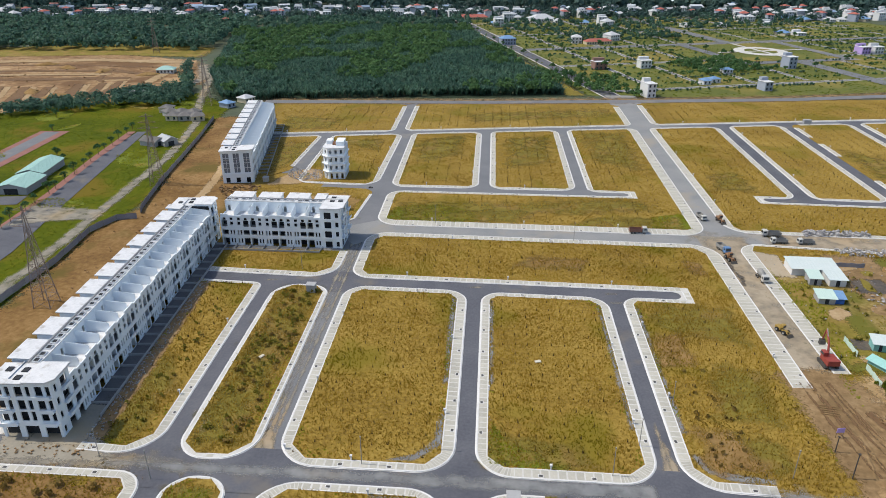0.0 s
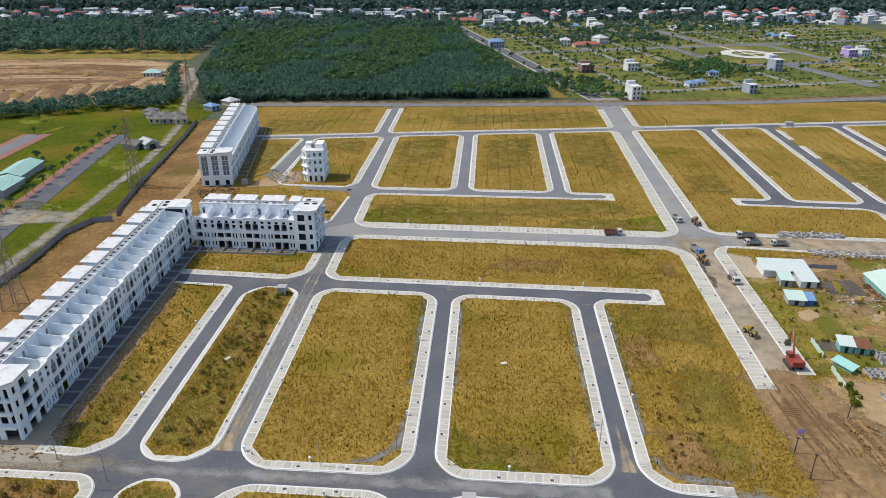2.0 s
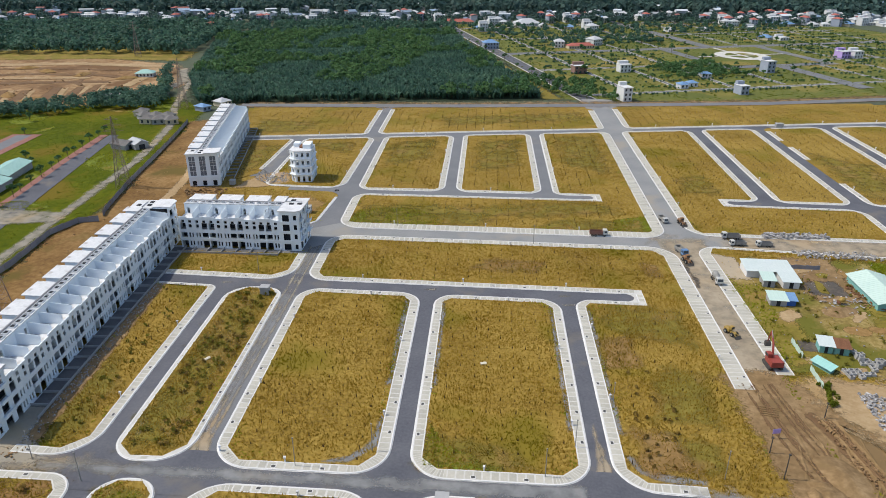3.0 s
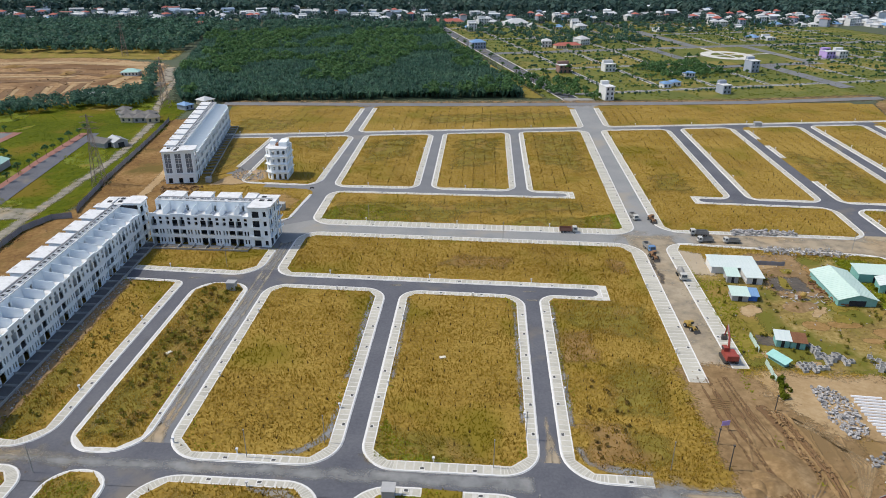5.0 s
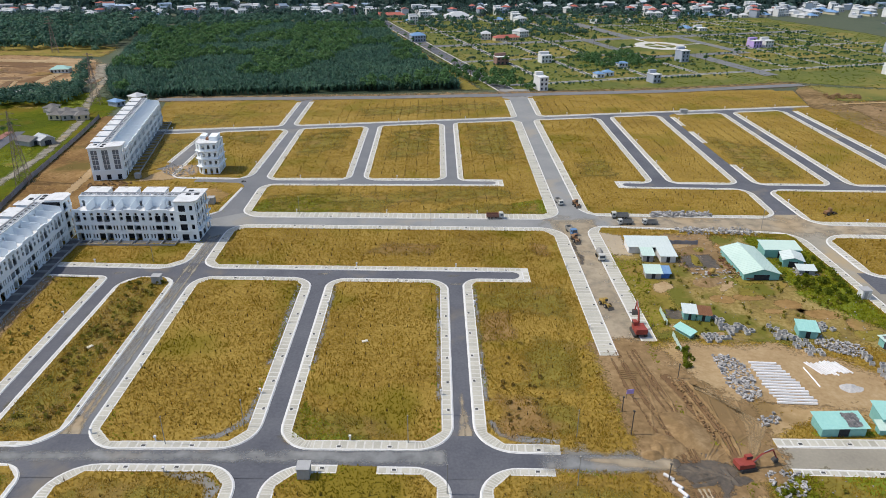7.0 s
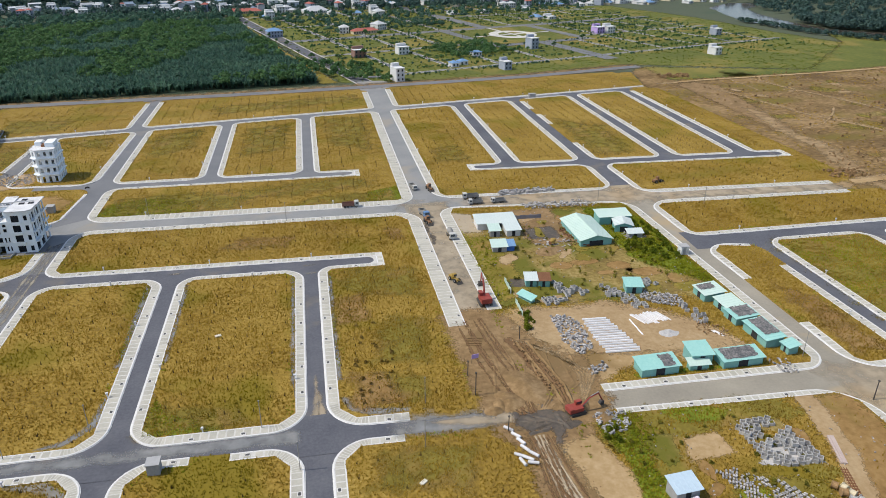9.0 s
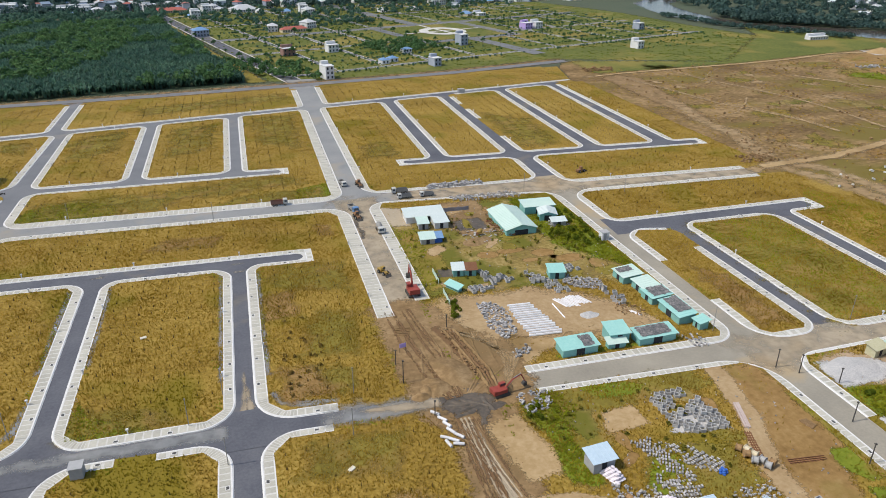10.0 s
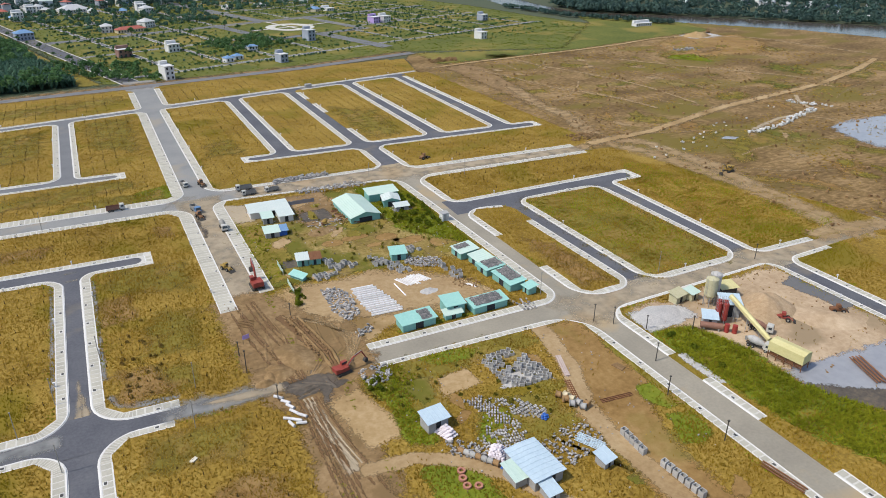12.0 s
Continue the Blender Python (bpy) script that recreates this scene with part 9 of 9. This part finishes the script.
silo(pose(196.6, 86.6, 0.15), 1.7, 3.4, 8.4, "silo_cream", "tall cream cement silo on steel legs")
silo(pose(199.8, 88.2, 0.15), 1.6, 3.4, 8.4, "cement", "tall grey cement silo on steel legs")
for i, (x, y) in enumerate(((191.6, 78.8), (192.7, 77.6), (193.8, 78.9), (192.8, 80.0))):
    silo(pose(x, y, 0.15), 0.75, 1.2, 6.0, "silo_red", "dark red upright tank of a concrete plant")
for x, y in ((190.2, 74.2), (191.6, 72.8)):
    h = root("barrel_tank", pose(x, y, 0.15), "small red upright tank", "tank", "red tanks")
    tubes("tank", [((0, 0, 0), (0, 0, 2.3), 0.65)], M["silo_red"], h, n=14)
h = root("horizontal_tank", pose(187.4, 76.8, 0.15, 0, 0, -40), "rust-stained pale tank lying on cradles", "tank")
tubes("tank", [((-2.8, 0, 1.3), (2.8, 0, 1.3), 0.85)], M["bed_rust"], h, n=16)
boxes("cradle", [(-2.0, -1.7, -0.7, 0.7, 0, 0.8), (1.7, 2.0, -0.7, 0.7, 0, 0.8)], M["concrete"], h)
hut(pose(188.6, 78.8, 0.15, 0, 0, -40), 3.4, 3.4, 3.0, "blue_sheet", "plant hut with light blue roof", wallmat="grey_wall")
hut(pose(198.0, 81.0, 0.15, 0, 0, -35), 5.0, 4.6, 4.2, "blue_sheet", "plant control hut with grey roof", wallmat="grey_wall")
hut(pose(190.6, 92.4, 0.15, 0, 0, 10), 4.4, 2.6, 2.4, "silo_cream", "cream site cabin with door and windows", wallmat="silo_cream")
hut(pose(195.0, 91.6, 0.15, 0, 0, 10), 3.0, 2.6, 2.4, "teal_pale", "cream site cabin with blue roof", wallmat="silo_cream")
hut(pose(205.2, 88.6, 0.15, 0, 0, -10), 5.0, 3.4, 3.2, "plant_yellow", "open shelter with yellow roof", wallmat="chassis", door=False)
h = root("conveyor", pose(0, 0, 0.15), "long pale yellow sloping conveyor of a concrete plant", "conveyor")
p, q = Vector((196.6, 79.8, 6.2)), Vector((193.8, 64.0, 2.2))
d = (q - p).normalized()
side = d.cross(Vector((0, 0, 1))).normalized()
bm = bmesh.new()
up = side.cross(d)
vs = [[bm.verts.new(c + side * a + up * b) for a, b in ((-0.6, -0.3), (0.6, -0.3), (0.6, 0.5), (0, 0.8), (-0.6, 0.5))] for c in (p, q)]
bm.faces.new(vs[0])
bm.faces.new(vs[1][::-1])
for i in range(5):
    bm.faces.new((vs[0][(i + 1) % 5], vs[0][i], vs[1][i], vs[1][(i + 1) % 5]))
part("belt_housing", bm, M["plant_yellow"], h)
for k in (0.2, 0.5, 0.8):
    c = p + (q - p) * k
    for s in (-0.6, 0.6):
        tubes("support", [((c.x + side.x * s, c.y + side.y * s, 0), (c.x + side.x * s, c.y + side.y * s, c.z - 0.3), 0.08)], M["steel"], h, n=5)
h = root("aggregate_bins", pose(192.6, 57.4, 0.15, 0, 0, -80), "pale yellow roofed aggregate bins on a steel frame", "plant")
bm = bmesh.new()
prof = [(-1.9, 2.2), (1.9, 2.2), (1.9, 4.6), (0, 5.0), (-1.9, 4.6)]
vs = [[bm.verts.new((x, y, z)) for y, z in prof] for x in (-4.4, 4.4)]
bm.faces.new(vs[0][::-1])
bm.faces.new(vs[1])
for i in range(5):
    j = (i + 1) % 5
    bm.faces.new((vs[0][i], vs[0][j], vs[1][j], vs[1][i]))
part("bin_cover", bm, M["plant_yellow"], h)
boxes("hopper", [(-4 + 2.1 * i, -2.3 + 2.1 * i, -1.4, 1.4, 1.1, 2.19) for i in range(4)], M["rust"], h)
for x in (-4.2, -2.1, 0, 2.1, 4.2):
    for y in (-1.7, 1.7):
        tubes("post", [((x, y, 0), (x, y, 2.2), 0.12)], M["rust"], h, n=5)
for y in (-1.7, 1.7):
    tubes("frame_rail", [((-4.3, y, 1.0), (4.3, y, 1.0), 0.1)], M["rust"], h, n=5)
truck(pose(191.4, 65.0, 0.15, 0, 0, -72) @ SMALLER, "cab_white", "cement", "grey mixer lorry under the conveyor", "drum")
truck(pose(198.6, 70.6, 0.15, 0, 0, -60) @ SMALLER, "cab_white", "bed_rust", "brown mixer lorry beside the conveyor", "drum")


def mound(name, cx, cy, rx, ry, hgt, material, label, turn=0.0, seed=0, power=1.0):
    bm = bmesh.new()
    n, k = 40, 12
    rows = []
    for j in range(k + 1):
        f = j / k
        row = []
        for i in range(n):
            a = 2 * math.pi * i / n
            wob = 1 + 0.22 * noise.noise(Vector((math.cos(a) * 1.6, math.sin(a) * 1.6, seed)))
            x, y = rx * f * wob * math.cos(a), ry * f * wob * math.sin(a)
            z = hgt * (1 - f ** 1.3) ** power * (1 + 0.3 * noise.noise(Vector((x * 0.25, y * 0.25, seed + 3)))) + 0.1 * noise.noise(Vector((x, y, seed))) * (1 - f)
            row.append(bm.verts.new((x, y, z - 0.02)))
        rows.append(row)
    for r0, r1 in zip(rows, rows[1:]):
        for i in range(n):
            j = (i + 1) % n
            bm.faces.new((r0[i], r1[i], r1[j], r0[j]))
    bmesh.ops.remove_doubles(bm, verts=bm.verts, dist=0.001)
    me = bpy.data.meshes.new(name)
    bm.to_mesh(me)
    bm.free()
    me.materials.append(M[material])
    me.polygons.foreach_set("use_smooth", [True] * len(me.polygons))
    o = new(name, me)
    o.matrix_world = pose(cx, cy, 0.14, 0, 0, turn)
    return tagged(o, label, "heap")


M["sand_heap"] = mat("piled_sand", [(0.33, 0.22, 0.125), (0.43, 0.31, 0.19), (0.53, 0.40, 0.27)], 0.12, 1.2, 0.95, 0.6, 0.5)
mound("sand_mound", 209, 78, 11, 7.5, 4.2, "sand_heap", "large heap of brown sand at a concrete plant", 20, 1)
mound("sand_mound", 221, 66, 10, 6, 1.3, "plant_sand", "low spread of pale sand", -30, 2)
mound("gravel_mound", 180, 89, 8, 4.5, 1.1, "gravel", "low heap of white crushed stone", 0, 3)
mound("gravel_mound", 130.0, 129, 3.6, 2.6, 0.7, "gravel", "small heap of grey gravel", 0, 4)
mound("earth_mound", 86, 114, 4.5, 7, 1.2, "mud", "bank of turned brown earth", 15, 5)
mound("earth_mound", 81, 109, 4.0, 3.0, 0.9, "mud", "heap of turned brown earth", 0, 6)
mound("earth_mound", -81.0, 297.5, 2.2, 1.8, 1.0, "sand_heap", "small heap of brown sand beside a house", 0, 7)
mound("earth_mound", 116, 184, 6, 3, 1.0, "mud", "low bank of brown earth", 20, 8)
mound("sand_mound", 560, 449, 14, 10, 4, "sand", "pale sand heap by the river", 0, 9)
for i in range(14):
    mound("earth_mound", -250 - 17 * i + 6 * math.sin(i * 2), 430 + 12 * ((i * 5) % 9) + 30 * (i % 2), 9, 4.5, 1.9, "bare_soil", "bank of turned earth in earthworks", 30 * i, 10 + i)



def ridge(path, width, hgt, material, label, seed=0, z=0.13):
    """A low uneven bank of turned earth along a path."""
    pts = []
    for a, b in zip(path, path[1:]):
        a, b = Vector(a), Vector(b)
        k = max(1, int((b - a).length / 0.5))
        pts += [a.lerp(b, i / k) for i in range(k)]
    pts.append(Vector(path[-1]))
    n = len(pts)
    v = []
    for i, p in enumerate(pts):
        d = (pts[min(n - 1, i + 1)] - pts[max(0, i - 1)]).normalized()
        sd = Vector((-d.y, d.x))
        env = min(1, i / 3, (n - 1 - i) / 3)
        r = [1 + 0.6 * noise.noise(Vector((p.x * 0.9, p.y * 0.9, seed + q * 7))) for q in range(5)]
        for off, up in ((-0.5, -0.02), (-0.26, 0.62), (0.0, 1.0), (0.28, 0.55), (0.5, -0.02)):
            q = p + sd * (off * width * r[0] + 0.25 * width * (r[1] - 1))
            v.append((q.x + 0.1 * (r[3] - 1), q.y, z + hgt * up * r[2] * env * (1 if abs(off) < 0.4 else 0.3)))
    f = [(5 * i + j, 5 * i + 5 + j, 5 * i + 6 + j, 5 * i + 1 + j) for i in range(n - 1) for j in range(4)]
    ob = obj("mud_ridge", v, f, M[material])
    ob.data.flip_normals()
    return tagged(ob, label, "mud", "", "stuff")


rd = random.Random(17)
for k in range(9):
    x = 79.5 + 2.6 * k
    ridge([(x + rd.uniform(-1, 1), 139 - rd.uniform(0, 8)), (x + 0.6 + rd.uniform(-1, 1), 124), (x - 0.6 + rd.uniform(-1, 1), 113), (84 + 0.6 * k, 105)], rd.uniform(0.5, 0.9), rd.uniform(0.06, 0.14), "mud", "churned ridge of brown mud", k)
for k in range(4):
    ridge([(89.2 + 0.9 * k, 133), (91.0 + 0.9 * k, 122), (92.4 + 0.9 * k, 112), (92.6 + 0.7 * k, 106)], 0.9, 0.55 if k in (0, 3) else 0.3, "trench" if k in (1, 2) else "mud", "bank of earth beside a dug trench", 20 + k)
for k in range(10):
    a = 0.62 * k
    ridge([(86 + rd.uniform(-5, 6), 101 + rd.uniform(-4, 3)), (86 + rd.uniform(-5, 6), 101 + rd.uniform(-4, 3))], rd.uniform(0.6, 1.3), rd.uniform(0.2, 0.4), "black_mud", "clod bank of black wet mud", 40 + k)
for k in range(5):
    ridge([(82.0 + 0.9 * k, 97), (82.6 + 0.9 * k, 88), (83.4 + 0.9 * k, 80), (84.6 + 0.9 * k, 72)], rd.uniform(0.3, 0.55), rd.uniform(0.08, 0.15), "dusty" if k in (1, 2, 3) else "trench", "ridge between wheel ruts", 60 + k)
for x, y in ((76.5, 106.5), (78.5, 108.5), (80.5, 111.5), (96.5, 104.5), (99.5, 99.5)):
    mound("earth_mound", x, y, 2.4, 1.7, 0.9, "mud", "small heap of turned brown earth", 40 * x, x)

# ---- pavement furniture and paving panels ----
def post(m, hgt, r, material, label, name="marker_post", category="post"):
    h = root(name, m, label, category, name)
    tubes("shaft", [((0, 0, -0.1), (0, 0, hgt), r, r * 0.8)], M[material], h, n=8)
    boxes("head", [(-r * 1.6, r * 1.6, -r * 1.6, r * 1.6, hgt, hgt + r * 2)], M[material], h)
    return h


MARK = post(pose(-42.0, 114, 0.15), 1.0, 0.16, "pole_white", "short white marker post at the pavement's back")
POLE = post(pose(-9.9, 116, 0.15), 7.0, 0.09, "bed_grey", "thin grey street pole on the pavement", "street_pole", "pole")
UTIL = post(pose(73.8, 113.1, 0.1), 6.0, 0.13, "chassis", "dark wooden power pole", "power_pole", "pole")
for x, y, z in ((73.7, 120.8, 4), (90.3, 133.5, 4), (162.5, 94.3, 5), (166.3, 90.8, 5), (164.5, 72.6, 5), (157.4, 61, 5), (232.4, 101.4, 5), (183.2, 79.1, 4), (172.4, 84.8, 4), (77.7, 99.3, 4), (157, 44, 5)):
    copy_thing(UTIL, pose(x, y, 0.1) @ Matrix.Diagonal((1, 1, z / 6, 1)))
for x, y in ((59.5, 98), (61.9, 112.2), (26, 110.6), (-80, 109), (-66.5, 103.5), (34.0, 96), (33, 120), (43, 134), (-25, 110.5), (30, 227), (-20, 240.5), (-60, 199), (150, 226), (188, 213), (198, 108), (158, 113)):
    copy_thing(POLE, pose(x, y, 0.12))

bm = bmesh.new()
box(bm, -0.5, 0.5, -0.5, 0.5, 0, 0.02)
PANEL = bpy.data.meshes.new("paving_panel")
bm.to_mesh(PANEL)
bm.free()
PANEL.materials.append(M["panel"])
bm = bmesh.new()
box(bm, -0.55, 0.55, -0.42, 0.42, 0, 0.03)
COVER = bpy.data.meshes.new("manhole_frame")
bm.to_mesh(COVER)
bm.free()
COVER.materials.append(M["kerb"])
bm = bmesh.new()
box(bm, -0.42, 0.42, -0.3, 0.3, 0.03, 0.05)
LID = bpy.data.meshes.new("manhole_lid")
bm.to_mesh(LID)
bm.free()
LID.materials.append(M["hole"])
counts, far_panels = {}, {}
marks = 0
corner = np.array([(-0.5, -0.5, 0), (0.5, -0.5, 0), (0.5, 0.5, 0), (-0.5, 0.5, 0)])
for name, a, b, w in STRIPS:
    deck = bpy.data.objects["pavement_" + name]
    d = b - a
    L = d.length
    ang = math.degrees(math.atan2(d.y, d.x))
    d.normalize()
    s = Vector((-d.y, d.x))
    near = a.y < 200 and b.y < 250 and -72 < a.x < 90 and w > 1.5
    if w > 1.2:
        n = int(L / 1.75)
        for i in range(n):
            p = a + d * (i + 0.5) * L / n
            q = p + s * (0.42 + w - 0.30) / 2
            across = w - 0.42 - 0.36
            k = counts.get(name, 0)
            if near and k < 300 and sum(counts.values()) < 1500:
                o = new("paving_panel", PANEL)
                o.parent = deck
                o.matrix_basis = pose(q.x, q.y, 0.152, 0, 0, ang) @ Matrix.Diagonal((1.42, across, 1, 1))
                counts[name] = k + 1
            else:
                m = pose(q.x, q.y, 0.172, 0, 0, ang) @ Matrix.Diagonal((1.42, across, 1, 1))
                far_panels.setdefault(name, []).extend([tuple(m @ Vector(c)) for c in corner])
    if w > 1.2 and L > 6:
        n = max(1, int(L / 9.5))
        for i in range(n):
            p = a + d * (i + 0.5) * L / n + s * 0.95
            o = new("manhole_frame", COVER)
            o.parent = deck
            o.matrix_basis = pose(p.x, p.y, 0.178, 0, 0, ang)
            c = new("manhole_lid", LID)
            c.parent = o
    if w > 2 and L > 18 and name not in ("s1", "site", "m"):
        n = max(1, int(L / 30))
        for i in range(n):
            p = a + d * (i + 0.35) * L / n + s * (w + 0.1)
            copy_thing(MARK, pose(p.x, p.y, 0.12))
for name, out, inn in ARCS:
    for k in range(8):
        for f0, f1 in ((0.06, 0.46), (0.56, 0.94)):
            a, b = out[k].lerp(out[k + 1], f0), out[k].lerp(out[k + 1], f1)
            c, d = inn[k].lerp(inn[k + 1], f1), inn[k].lerp(inn[k + 1], f0)
            if (c - d).length < 0.12 or (a - d).length < 1.6:
                continue
            g0, g1 = 0.42 / (a - d).length, 1 - 0.34 / (a - d).length
            far_panels.setdefault(name, []).extend([(p.x, p.y, 0.172) for p in (a.lerp(d, g0), b.lerp(c, g0), b.lerp(c, g1), a.lerp(d, g1))])
M["panel_far"] = mat("paving_panel_row", [(0.40, 0.385, 0.325), (0.50, 0.48, 0.415)], 0.4, 3.0, 0.9, 0.1, 0.5, island=0.12)
for name, v in far_panels.items():
    fast_mesh("paving_panels", np.array(v), 4, M["panel_far"], "row of grey paving panels", "", bpy.data.objects["pavement_" + name])
